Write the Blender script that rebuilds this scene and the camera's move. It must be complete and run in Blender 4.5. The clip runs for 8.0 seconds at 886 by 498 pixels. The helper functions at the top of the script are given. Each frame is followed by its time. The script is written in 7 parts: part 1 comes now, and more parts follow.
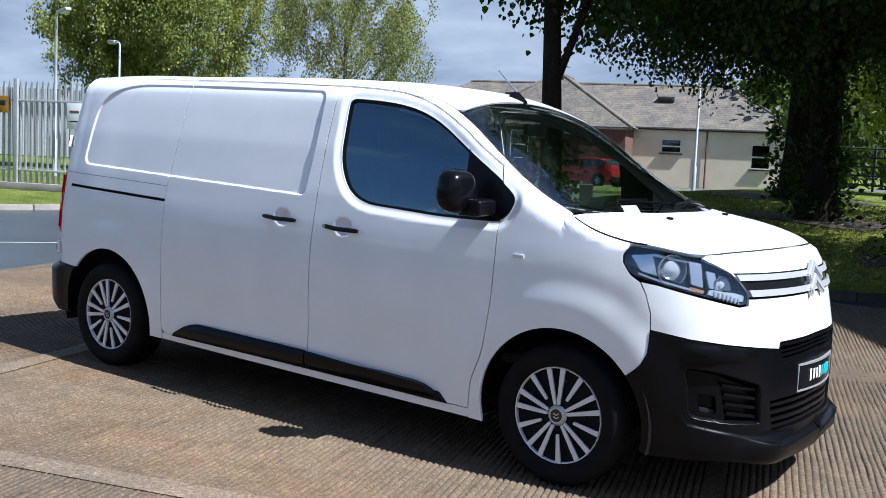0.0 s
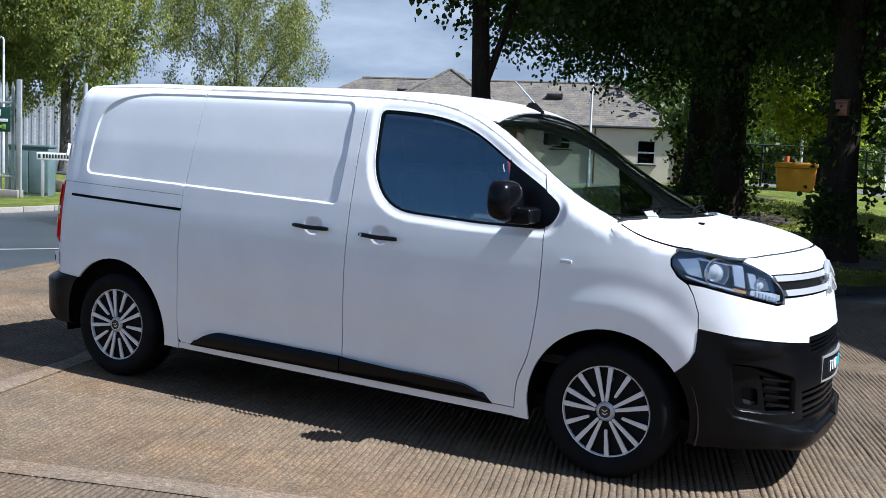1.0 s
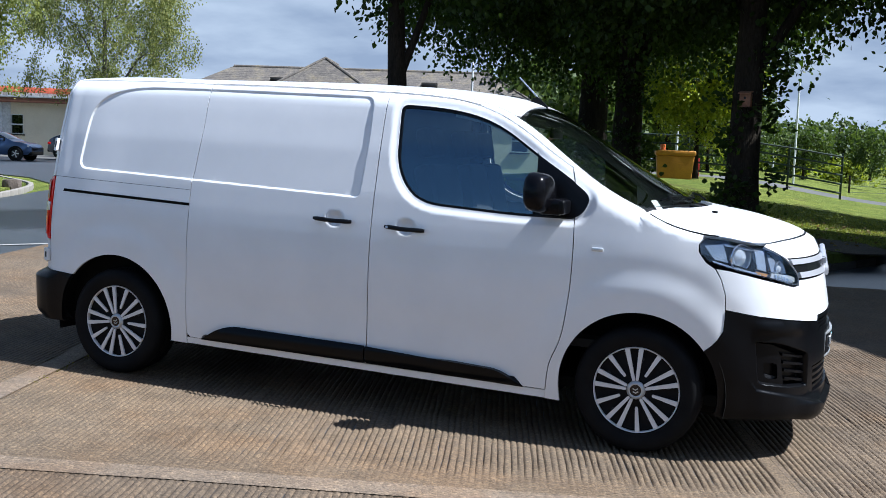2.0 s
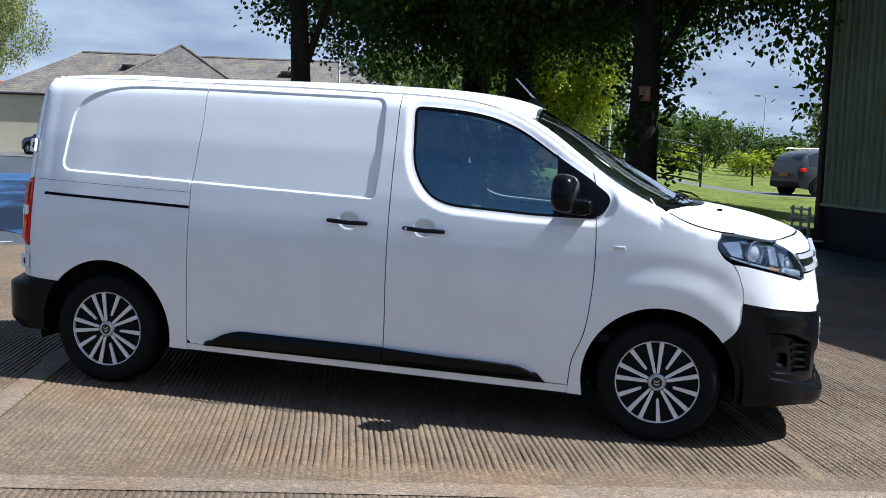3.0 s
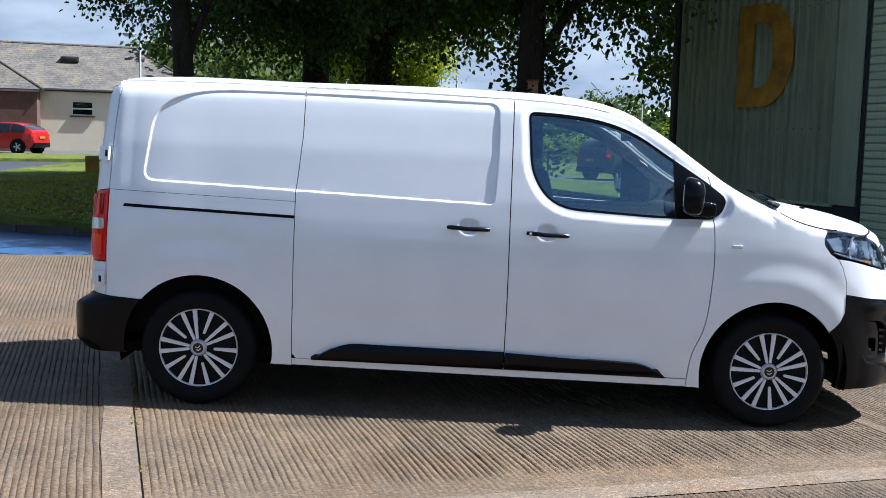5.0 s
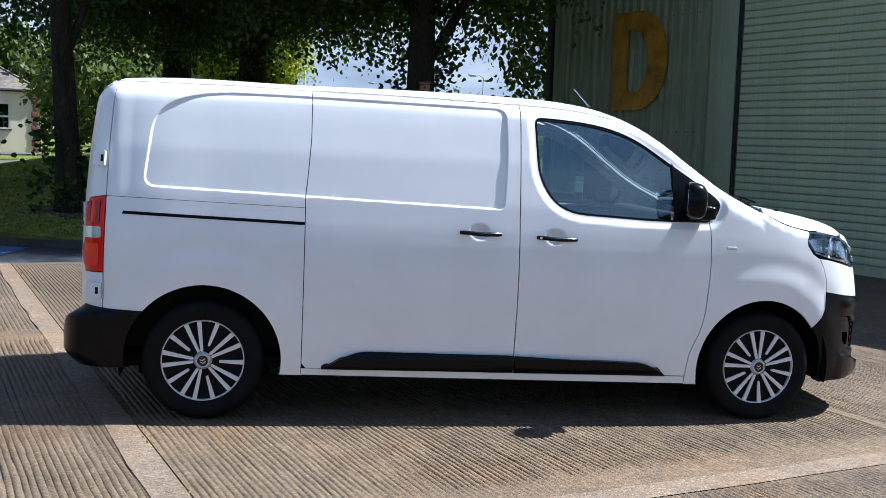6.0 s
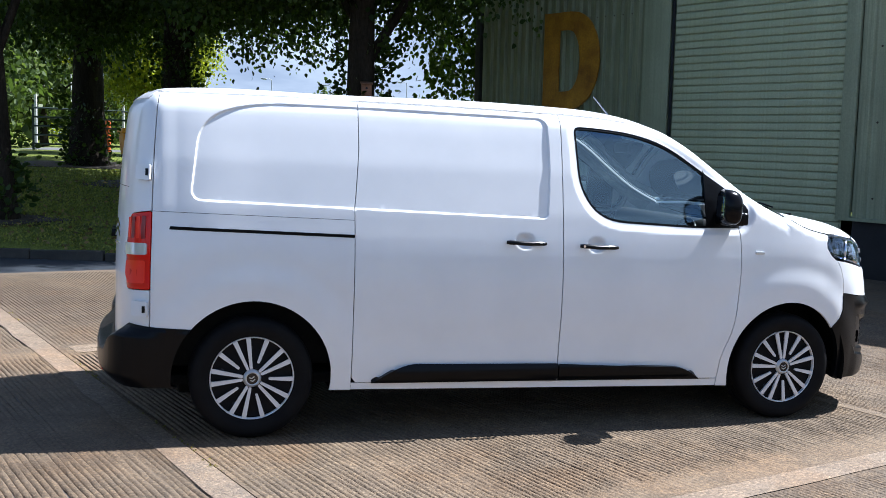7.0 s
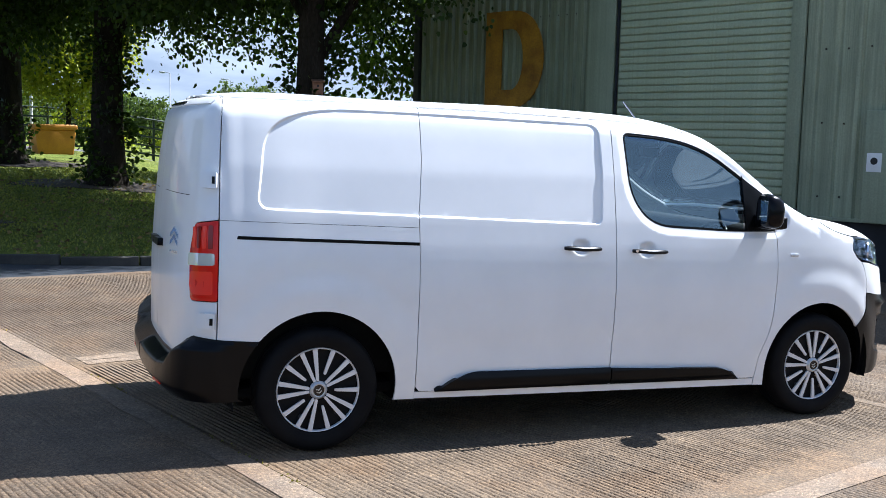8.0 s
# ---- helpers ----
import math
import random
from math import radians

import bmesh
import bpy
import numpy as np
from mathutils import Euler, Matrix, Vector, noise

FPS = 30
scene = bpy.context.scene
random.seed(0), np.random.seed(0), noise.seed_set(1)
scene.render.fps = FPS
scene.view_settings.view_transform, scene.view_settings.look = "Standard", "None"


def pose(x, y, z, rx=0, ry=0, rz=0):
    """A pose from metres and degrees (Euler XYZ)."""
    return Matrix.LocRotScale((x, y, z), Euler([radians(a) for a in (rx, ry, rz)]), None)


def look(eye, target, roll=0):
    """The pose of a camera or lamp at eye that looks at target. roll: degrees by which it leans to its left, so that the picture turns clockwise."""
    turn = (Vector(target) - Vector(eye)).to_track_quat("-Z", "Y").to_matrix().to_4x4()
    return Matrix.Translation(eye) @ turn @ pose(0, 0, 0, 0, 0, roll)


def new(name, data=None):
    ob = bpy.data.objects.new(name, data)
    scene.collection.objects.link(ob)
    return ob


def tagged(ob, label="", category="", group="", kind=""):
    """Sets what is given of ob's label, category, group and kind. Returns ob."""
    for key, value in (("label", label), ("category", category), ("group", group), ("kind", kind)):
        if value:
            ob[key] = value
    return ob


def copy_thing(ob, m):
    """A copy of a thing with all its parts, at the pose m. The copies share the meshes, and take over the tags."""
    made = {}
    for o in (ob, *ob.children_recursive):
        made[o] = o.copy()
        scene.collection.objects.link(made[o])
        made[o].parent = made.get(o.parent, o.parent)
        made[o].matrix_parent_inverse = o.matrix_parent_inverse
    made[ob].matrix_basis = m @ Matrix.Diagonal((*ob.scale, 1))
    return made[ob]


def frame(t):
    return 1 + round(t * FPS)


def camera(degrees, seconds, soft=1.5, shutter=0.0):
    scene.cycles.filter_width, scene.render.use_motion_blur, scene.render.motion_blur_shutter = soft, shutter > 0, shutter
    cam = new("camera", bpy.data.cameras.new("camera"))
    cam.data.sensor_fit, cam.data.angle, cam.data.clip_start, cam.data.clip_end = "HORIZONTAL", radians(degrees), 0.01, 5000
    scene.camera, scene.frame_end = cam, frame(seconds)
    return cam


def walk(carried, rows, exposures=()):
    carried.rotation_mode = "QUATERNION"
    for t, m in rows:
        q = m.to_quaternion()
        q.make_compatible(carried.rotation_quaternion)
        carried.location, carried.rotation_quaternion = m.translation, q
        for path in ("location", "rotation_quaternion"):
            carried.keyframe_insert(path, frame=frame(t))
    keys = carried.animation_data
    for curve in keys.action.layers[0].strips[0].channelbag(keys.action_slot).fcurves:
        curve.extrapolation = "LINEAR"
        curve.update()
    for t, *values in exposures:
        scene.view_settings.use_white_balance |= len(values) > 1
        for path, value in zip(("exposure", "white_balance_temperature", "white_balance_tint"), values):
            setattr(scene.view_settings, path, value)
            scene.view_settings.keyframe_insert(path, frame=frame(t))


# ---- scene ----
cam = camera(46.3, 8.0, soft=0.7)
METRES = 7.6116
BASE = pose(3.9042, -5.101, 1.4677, 0, 0, 34.99)
ROWS = [
    (0.0, 0.0000, 0.0000, 0.0000, 0.23, -5.04, -2.64),
    (0.1, -0.0107, -0.0011, 0.0007, -0.08, -5.07, -2.43),
    (0.2, -0.0214, -0.0022, 0.0015, -0.39, -5.05, -2.30),
    (0.3, -0.0321, -0.0035, 0.0022, -0.73, -5.05, -2.24),
    (0.4, -0.0429, -0.0051, 0.0029, -1.10, -5.08, -2.33),
    (0.5, -0.0537, -0.0070, 0.0035, -1.58, -5.08, -2.52),
    (0.6, -0.0646, -0.0093, 0.0041, -2.06, -5.16, -2.33),
    (0.7, -0.0756, -0.0118, 0.0046, -2.94, -5.23, -2.16),
    (0.8, -0.0868, -0.0145, 0.0050, -4.28, -5.20, -2.07),
    (0.9, -0.0980, -0.0170, 0.0052, -5.59, -5.09, -2.09),
    (1.0, -0.1094, -0.0193, 0.0053, -6.40, -5.01, -2.29),
    (1.1, -0.1209, -0.0212, 0.0050, -6.87, -5.06, -2.25),
    (1.2, -0.1326, -0.0227, 0.0044, -7.22, -5.10, -2.30),
    (1.3, -0.1444, -0.0239, 0.0036, -7.55, -5.15, -2.32),
    (1.4, -0.1563, -0.0247, 0.0030, -7.95, -5.22, -2.28),
    (1.5, -0.1682, -0.0252, 0.0027, -8.50, -5.30, -2.22),
    (1.6, -0.1802, -0.0254, 0.0028, -10.13, -5.26, -2.01),
    (1.7, -0.1922, -0.0253, 0.0031, -11.39, -5.24, -1.97),
    (1.9, -0.2163, -0.0241, 0.0040, -13.26, -5.29, -2.01),
    (2.2, -0.2526, -0.0198, 0.0060, -15.38, -5.51, -1.96),
    (2.5, -0.2891, -0.0120, 0.0082, -17.93, -5.71, -1.95),
    (2.8, -0.3255, -0.0004, 0.0097, -20.69, -5.77, -1.98),
    (2.9, -0.3376, 0.0044, 0.0100, -21.56, -5.75, -1.98),
    (3.0, -0.3497, 0.0096, 0.0101, -22.46, -5.71, -1.87),
    (3.1, -0.3618, 0.0153, 0.0101, -23.93, -5.73, -1.89),
    (3.2, -0.3739, 0.0212, 0.0100, -25.15, -5.75, -2.02),
    (3.3, -0.3860, 0.0272, 0.0099, -26.03, -5.81, -2.16),
    (3.4, -0.3982, 0.0330, 0.0098, -26.63, -5.83, -2.24),
    (3.5, -0.4105, 0.0383, 0.0098, -27.09, -5.74, -2.17),
    (3.6, -0.4229, 0.0431, 0.0099, -27.51, -5.62, -1.97),
    (3.7, -0.4353, 0.0476, 0.0103, -27.81, -5.58, -1.90),
    (3.8, -0.4475, 0.0522, 0.0108, -28.14, -5.63, -1.90),
    (3.9, -0.4592, 0.0573, 0.0114, -28.44, -5.73, -1.95),
    (4.0, -0.4703, 0.0634, 0.0121, -28.69, -5.83, -2.09),
    (4.1, -0.4811, 0.0701, 0.0128, -28.96, -5.88, -1.95),
    (4.2, -0.4919, 0.0770, 0.0134, -29.36, -5.87, -1.90),
    (4.5, -0.5245, 0.0983, 0.0151, -31.16, -5.95, -1.73),
    (4.9, -0.5684, 0.1280, 0.0168, -34.50, -6.08, -1.48),
    (5.3, -0.6128, 0.1589, 0.0178, -38.30, -6.12, -1.42),
    (5.4, -0.6240, 0.1667, 0.0179, -39.65, -6.01, -1.44),
    (5.5, -0.6352, 0.1745, 0.0179, -41.25, -5.80, -1.44),
    (5.6, -0.6459, 0.1831, 0.0179, -42.80, -5.77, -1.38),
    (5.7, -0.6556, 0.1930, 0.0179, -43.78, -5.81, -1.37),
    (5.8, -0.6649, 0.2036, 0.0179, -44.28, -5.91, -1.42),
    (5.9, -0.6738, 0.2144, 0.0179, -44.59, -5.96, -1.55),
    (6.0, -0.6828, 0.2249, 0.0179, -44.85, -5.89, -1.70),
    (6.1, -0.6920, 0.2347, 0.0182, -45.20, -5.83, -1.70),
    (6.2, -0.7014, 0.2438, 0.0191, -45.50, -5.85, -1.70),
    (6.3, -0.7105, 0.2526, 0.0203, -45.81, -5.91, -1.63),
    (6.4, -0.7192, 0.2612, 0.0215, -46.38, -5.97, -1.47),
    (6.5, -0.7271, 0.2698, 0.0226, -47.42, -6.01, -1.32),
    (6.6, -0.7341, 0.2786, 0.0234, -48.76, -6.11, -1.41),
    (6.7, -0.7405, 0.2876, 0.0239, -49.76, -6.10, -1.46),
    (6.8, -0.7467, 0.2967, 0.0245, -50.35, -6.05, -1.42),
    (6.9, -0.7530, 0.3058, 0.0251, -50.77, -6.02, -1.36),
    (7.0, -0.7599, 0.3148, 0.0261, -51.12, -6.00, -1.36),
    (7.1, -0.7676, 0.3237, 0.0275, -51.49, -6.15, -1.51),
    (7.2, -0.7759, 0.3326, 0.0290, -51.92, -6.29, -1.62),
    (7.3, -0.7843, 0.3416, 0.0305, -52.60, -6.32, -1.62),
    (7.4, -0.7925, 0.3509, 0.0316, -53.51, -6.21, -1.49),
    (7.5, -0.8001, 0.3607, 0.0320, -54.48, -6.06, -1.28),
    (7.6, -0.8068, 0.3710, 0.0320, -55.32, -6.06, -1.64),
    (7.7, -0.8127, 0.3818, 0.0320, -55.95, -6.15, -1.71),
    (7.8, -0.8180, 0.3930, 0.0319, -56.37, -6.28, -1.56),
    (7.9, -0.8229, 0.4044, 0.0319, -56.67, -6.29, -1.50),
    (8.0, -0.8276, 0.4159, 0.0318, -56.95, -6.16, -1.43),
]
walk(cam, [(t, BASE @ pose(METRES * x, METRES * y, METRES * z, 90 + pitch, roll, yaw)) for t, x, y, z, yaw, pitch, roll in ROWS],
     exposures=[(0.0, 1.11, 5570, 9), (3.2, 1.14, 5580, 9), (4.0, 1.23, 5590, 9), (5.5, 1.30, 5600, 9), (7.0, 1.54, 5640, 10), (8.0, 1.66, 5660, 10)])

# ---- sky and sun ----
SUN = Vector((0.72, 0.10, 1.0)).normalized()
world = bpy.data.worlds.new("sky")
scene.world = world
world.use_nodes = True
wn, wl = world.node_tree.nodes, world.node_tree.links
wn.clear()
w_out = wn.new("ShaderNodeOutputWorld")
w_sky = wn.new("ShaderNodeTexSky")
w_sky.sky_type, w_sky.sun_disc = "NISHITA", False
w_sky.sun_elevation, w_sky.sun_rotation = math.asin(SUN.z), math.atan2(SUN.x, SUN.y)
w_sky.air_density, w_sky.dust_density, w_sky.ozone_density = 1.0, 0.4, 2.0
w_bg = wn.new("ShaderNodeBackground")
w_bg.inputs["Strength"].default_value = 0.063
# broken cloud cover over the blue
w_geo = wn.new("ShaderNodeTexCoord")
w_sep = wn.new("ShaderNodeSeparateXYZ")
wl.new(w_geo.outputs["Generated"], w_sep.inputs[0])
w_up = wn.new("ShaderNodeMath")
w_up.operation, w_up.inputs[1].default_value = "ADD", 0.22
wl.new(w_sep.outputs["Z"], w_up.inputs[0])
w_div = wn.new("ShaderNodeVectorMath")
w_div.operation = "DIVIDE"
wl.new(w_geo.outputs["Generated"], w_div.inputs[0])
wl.new(w_up.outputs[0], w_div.inputs[1])
w_noise = wn.new("ShaderNodeTexNoise")
w_noise.inputs["Scale"].default_value, w_noise.inputs["Detail"].default_value, w_noise.inputs["Roughness"].default_value = 1.15, 7, 0.56
w_noise.inputs["Distortion"].default_value = 0.3
wl.new(w_div.outputs[0], w_noise.inputs["Vector"])
w_ramp = wn.new("ShaderNodeValToRGB")
w_ramp.color_ramp.elements[0].position, w_ramp.color_ramp.elements[1].position = 0.44, 0.60
w_bias = wn.new("ShaderNodeMath")
w_bias.operation, w_bias.inputs[1].default_value = "MULTIPLY_ADD", 0.22
wl.new(w_sep.outputs["Y"], w_bias.inputs[0])
w_east = wn.new("ShaderNodeMath")
w_east.operation, w_east.inputs[1].default_value = "MULTIPLY_ADD", -0.90
w_cross = wn.new("ShaderNodeMath")
w_cross.operation = "MULTIPLY"
wl.new(w_sep.outputs["X"], w_cross.inputs[0])
wl.new(w_sep.outputs["Y"], w_cross.inputs[1])
wl.new(w_cross.outputs[0], w_east.inputs[0])
w_high = wn.new("ShaderNodeMath")
w_high.operation, w_high.inputs[1].default_value = "MULTIPLY_ADD", -0.75
wl.new(w_sep.outputs["Z"], w_high.inputs[0])
w_low = wn.new("ShaderNodeMath")
w_low.operation, w_low.inputs[1].default_value = "ADD", 0.25
wl.new(w_noise.outputs["Fac"], w_low.inputs[0])
wl.new(w_low.outputs[0], w_high.inputs[2])
wl.new(w_high.outputs[0], w_east.inputs[2])
wl.new(w_east.outputs[0], w_bias.inputs[2])
wl.new(w_bias.outputs[0], w_ramp.inputs[0])
w_noise2 = wn.new("ShaderNodeTexNoise")
w_noise2.inputs["Scale"].default_value, w_noise2.inputs["Detail"].default_value = 2.6, 6
wl.new(w_div.outputs[0], w_noise2.inputs["Vector"])
w_cloud = wn.new("ShaderNodeValToRGB")
w_cloud.color_ramp.elements[0].position, w_cloud.color_ramp.elements[1].position = 0.35, 0.66
w_cloud.color_ramp.elements[0].color, w_cloud.color_ramp.elements[1].color = (2.6, 3.1, 3.9, 1), (4.4, 4.9, 5.5, 1)
wl.new(w_noise2.outputs["Fac"], w_cloud.inputs[0])
w_mix = wn.new("ShaderNodeMix")
w_mix.data_type = "RGBA"
# long thin streaks
w_flat = wn.new("ShaderNodeVectorMath")
w_flat.operation, w_flat.inputs[1].default_value = "MULTIPLY", (1.1, 1.1, 7.5)
wl.new(w_geo.outputs["Generated"], w_flat.inputs[0])
w_noise3 = wn.new("ShaderNodeTexNoise")
w_noise3.inputs["Scale"].default_value, w_noise3.inputs["Detail"].default_value, w_noise3.inputs["Distortion"].default_value = 1.6, 5, 0.5
wl.new(w_flat.outputs[0], w_noise3.inputs["Vector"])
w_streak = wn.new("ShaderNodeValToRGB")
w_streak.color_ramp.elements[0].position, w_streak.color_ramp.elements[1].position = 0.47, 0.66
w_streak.color_ramp.elements[1].color = (0.55, 0.55, 0.55, 1)
wl.new(w_noise3.outputs["Fac"], w_streak.inputs[0])
w_most = wn.new("ShaderNodeMath")
w_most.operation = "MAXIMUM"
wl.new(w_ramp.outputs[0], w_most.inputs[0])
wl.new(w_streak.outputs[0], w_most.inputs[1])
wl.new(w_most.outputs[0], w_mix.inputs["Factor"])
wl.new(w_sky.outputs[0], w_mix.inputs[6])
wl.new(w_cloud.outputs[0], w_mix.inputs[7])
wl.new(w_mix.outputs[2], w_bg.inputs["Color"])
wl.new(w_bg.outputs[0], w_out.inputs["Surface"])

sun_data = bpy.data.lights.new("sun", "SUN")
sun_data.energy, sun_data.angle, sun_data.color = 5.0, radians(0.53), (1.0, 0.955, 0.90)
sun = new("sun", sun_data)
sun.matrix_world = look(SUN * 50, (0, 0, 0))

# ---- materials ----
def link(mat, a, b):
    mat.node_tree.links.new(a, b)


def node(mat, kind, **inputs):
    n = mat.node_tree.nodes.new(kind)
    for key, value in inputs.items():
        n.inputs[key.replace("_", " ")].default_value = value
    return n


def base(name, color, rough=0.6, metal=0.0, **extra):
    mat = bpy.data.materials.new(name)
    mat.use_nodes = True
    b = mat.node_tree.nodes["Principled BSDF"]
    b.inputs["Base Color"].default_value = (*color, 1)
    b.inputs["Roughness"].default_value, b.inputs["Metallic"].default_value = rough, metal
    for key, value in extra.items():
        b.inputs[key.replace("_", " ")].default_value = value
    return mat, b


def ramp(mat, source, stops):
    r = mat.node_tree.nodes.new("ShaderNodeValToRGB")
    while len(r.color_ramp.elements) < len(stops):
        r.color_ramp.elements.new(0.5)
    for e, (p, c) in zip(r.color_ramp.elements, stops):
        e.position, e.color = p, (*c, 1) if len(c) == 3 else c
    link(mat, source, r.inputs[0])
    return r.outputs[0]


def noise_of(mat, scale, detail=5, rough=0.55, coord="Object", stretch=(1, 1, 1), seed=(0, 0, 0)):
    tc = mat.node_tree.nodes.new("ShaderNodeTexCoord")
    mp = mat.node_tree.nodes.new("ShaderNodeMapping")
    mp.inputs["Scale"].default_value, mp.inputs["Location"].default_value = stretch, seed
    link(mat, tc.outputs[coord], mp.inputs[0])
    n = node(mat, "ShaderNodeTexNoise", Scale=scale, Detail=detail, Roughness=rough)
    link(mat, mp.outputs[0], n.inputs["Vector"])
    return n.outputs["Fac"]


def mixed(mat, fac, a, b, blend="MIX"):
    m = mat.node_tree.nodes.new("ShaderNodeMix")
    m.data_type, m.blend_type = "RGBA", blend
    for src, slot in ((fac, 0), (a, 6), (b, 7)):
        if isinstance(src, (int, float)):
            m.inputs[slot].default_value = src
        elif isinstance(src, tuple):
            m.inputs[slot].default_value = (*src, 1)
        else:
            link(mat, src, m.inputs[slot])
    return m.outputs[2]


def bumped(mat, b, height, strength=0.3, distance=0.01):
    n = node(mat, "ShaderNodeBump", Strength=strength, Distance=distance)
    link(mat, height, n.inputs["Height"])
    link(mat, n.outputs[0], b.inputs["Normal"])
    return n


def varied(name, dark, light, scale=4.0, rough=0.7, metal=0.0, fine=60.0, bump=0.15, dist=0.004, stretch=(1, 1, 1), coord="Object", **extra):
    """Two-scale variation between two tones, with a fine bump."""
    mat, b = base(name, light, rough, metal, **extra)
    big = noise_of(mat, scale, 6, 0.6, coord, stretch)
    small = noise_of(mat, fine, 4, 0.6, coord, stretch)
    c1 = ramp(mat, big, [(0.32, dark), (0.7, light)])
    c2 = ramp(mat, small, [(0.3, (0.72, 0.72, 0.72)), (0.7, (1.12, 1.12, 1.12))])
    link(mat, mixed(mat, 1.0, c1, c2, "MULTIPLY"), b.inputs["Base Color"])
    link(mat, ramp(mat, small, [(0.2, (rough * 0.85,) * 3), (0.8, (min(1, rough * 1.12),) * 3)]), b.inputs["Roughness"])
    if bump:
        bumped(mat, b, small, bump, dist)
    return mat


M = {}
# white lacquer with a clear coat, faint dust
M["paint"], b_ = base("white_paint", (0.75, 0.76, 0.77), 0.38, Coat_Weight=0.5, Coat_Roughness=0.05)
link(M["paint"], ramp(M["paint"], noise_of(M["paint"], 3.0, 6), [(0.3, (0.72, 0.73, 0.74)), (0.7, (0.78, 0.785, 0.79))]), b_.inputs["Base Color"])
link(M["paint"], ramp(M["paint"], noise_of(M["paint"], 9.0, 6), [(0.3, (0.30,) * 3), (0.8, (0.42,) * 3)]), b_.inputs["Roughness"])
M["plastic"] = varied("black_plastic", (0.0022, 0.0024, 0.0032), (0.0036, 0.0039, 0.0050), 5, 0.30, fine=900, bump=0.08, dist=0.001, Specular_IOR_Level=0.16)
M["plastic_gloss"], _ = base("gloss_black", (0.008, 0.008, 0.009), 0.12)
M["dark"] = varied("dark_underside", (0.006, 0.006, 0.006), (0.010, 0.010, 0.009), 6, 0.85, Specular_IOR_Level=0.05)
M["rubber"] = varied("tyre_rubber", (0.005, 0.005, 0.006), (0.009, 0.009, 0.009), 9, 0.7, fine=200, Specular_IOR_Level=0.10)
M["silver"], _ = base("silver_trim", (0.46, 0.47, 0.48), 0.32, 0.5)
M["cover"], _ = base("silver_paint", (0.66, 0.66, 0.67), 0.36, 0.15)
M["bar"], _ = base("pale_silver_bar", (0.56, 0.57, 0.60), 0.30, 0.45)
M["satin"], _ = base("satin_black_plastic", (0.003, 0.003, 0.004), 0.20, Specular_IOR_Level=0.14)
M["mirror"], _ = base("mirror_glass", (0.55, 0.58, 0.62), 0.03, 1.0)
M["chrome"], _ = base("chrome", (0.82, 0.83, 0.85), 0.08, 1.0)
M["seat"] = varied("seat_fabric", (0.012, 0.012, 0.014), (0.022, 0.023, 0.026), 10, 0.9, fine=300, bump=0.4, dist=0.002)
M["dash"] = varied("dashboard_plastic", (0.018, 0.019, 0.021), (0.030, 0.031, 0.034), 6, 0.6, fine=500, Specular_IOR_Level=0.25)
M["headliner"] = varied("grey_lining", (0.26, 0.26, 0.26), (0.34, 0.34, 0.33), 5, 0.9)
M["pillar_trim"] = varied("pale_pillar_trim", (0.46, 0.48, 0.47), (0.56, 0.58, 0.56), 5, 0.8)
M["red_lens"], _ = base("red_lens", (0.60, 0.010, 0.005), 0.10, Specular_IOR_Level=0.3)
M["red_bright"], _ = base("bright_red_lens", (0.80, 0.040, 0.020), 0.12, Specular_IOR_Level=0.3)
M["red_dark"], _ = base("dark_red_lens", (0.20, 0.002, 0.002), 0.12, Specular_IOR_Level=0.4)
M["amber_lens"], _ = base("amber_lens", (0.30, 0.15, 0.05), 0.1, Coat_Weight=1.0)
M["clear_lens"], _ = base("clear_lens", (0.62, 0.64, 0.66), 0.06, 0.35, Coat_Weight=1.0, Coat_Roughness=0.02)
M["cover_black"] = varied("black_cover", (0.006, 0.006, 0.007), (0.010, 0.010, 0.011), 9, 0.6, fine=200, Specular_IOR_Level=0.1)
M["dark_chrome"], _ = base("dark_chrome", (0.12, 0.14, 0.18), 0.22, 0.7)
M["bright"], _ = base("bright_reflector", (0.60, 0.64, 0.72), 0.16, 0.85)
M["bulb_glass"], _ = base("bulb_glass", (0.50, 0.53, 0.57), 0.04, 0.4, Coat_Weight=1.0)
M["strip_lens"], _ = base("ribbed_lens", (0.48, 0.50, 0.52), 0.15, 0.5, Coat_Weight=1.0)
M["seal"] = varied("grey_sealant", (0.22, 0.22, 0.23), (0.32, 0.32, 0.33), 8, 0.7)
M["white_plain"], _ = base("white_plastic", (0.75, 0.75, 0.74), 0.5)
M["teal"], _ = base("teal_print", (0.03, 0.36, 0.42), 0.45)


def glass(name, tint, ior=1.5, gain=1.0, sheen=(0.95, 0.97, 1.0)):
    mat = bpy.data.materials.new(name)
    mat.use_nodes = True
    nt = mat.node_tree
    nt.nodes.clear()
    out = nt.nodes.new("ShaderNodeOutputMaterial")
    tr = node(mat, "ShaderNodeBsdfTransparent", Color=(*tint, 1))
    gl = node(mat, "ShaderNodeBsdfGlossy", Roughness=0.008, Color=(*sheen, 1))
    fr = node(mat, "ShaderNodeFresnel", IOR=ior)
    mul = nt.nodes.new("ShaderNodeMath")
    mul.operation, mul.use_clamp, mul.inputs[1].default_value = "MULTIPLY", True, gain
    link(mat, fr.outputs[0], mul.inputs[0])
    mx = nt.nodes.new("ShaderNodeMixShader")
    link(mat, mul.outputs[0], mx.inputs[0])
    link(mat, tr.outputs[0], mx.inputs[1])
    link(mat, gl.outputs[0], mx.inputs[2])
    link(mat, mx.outputs[0], out.inputs[0])
    return mat


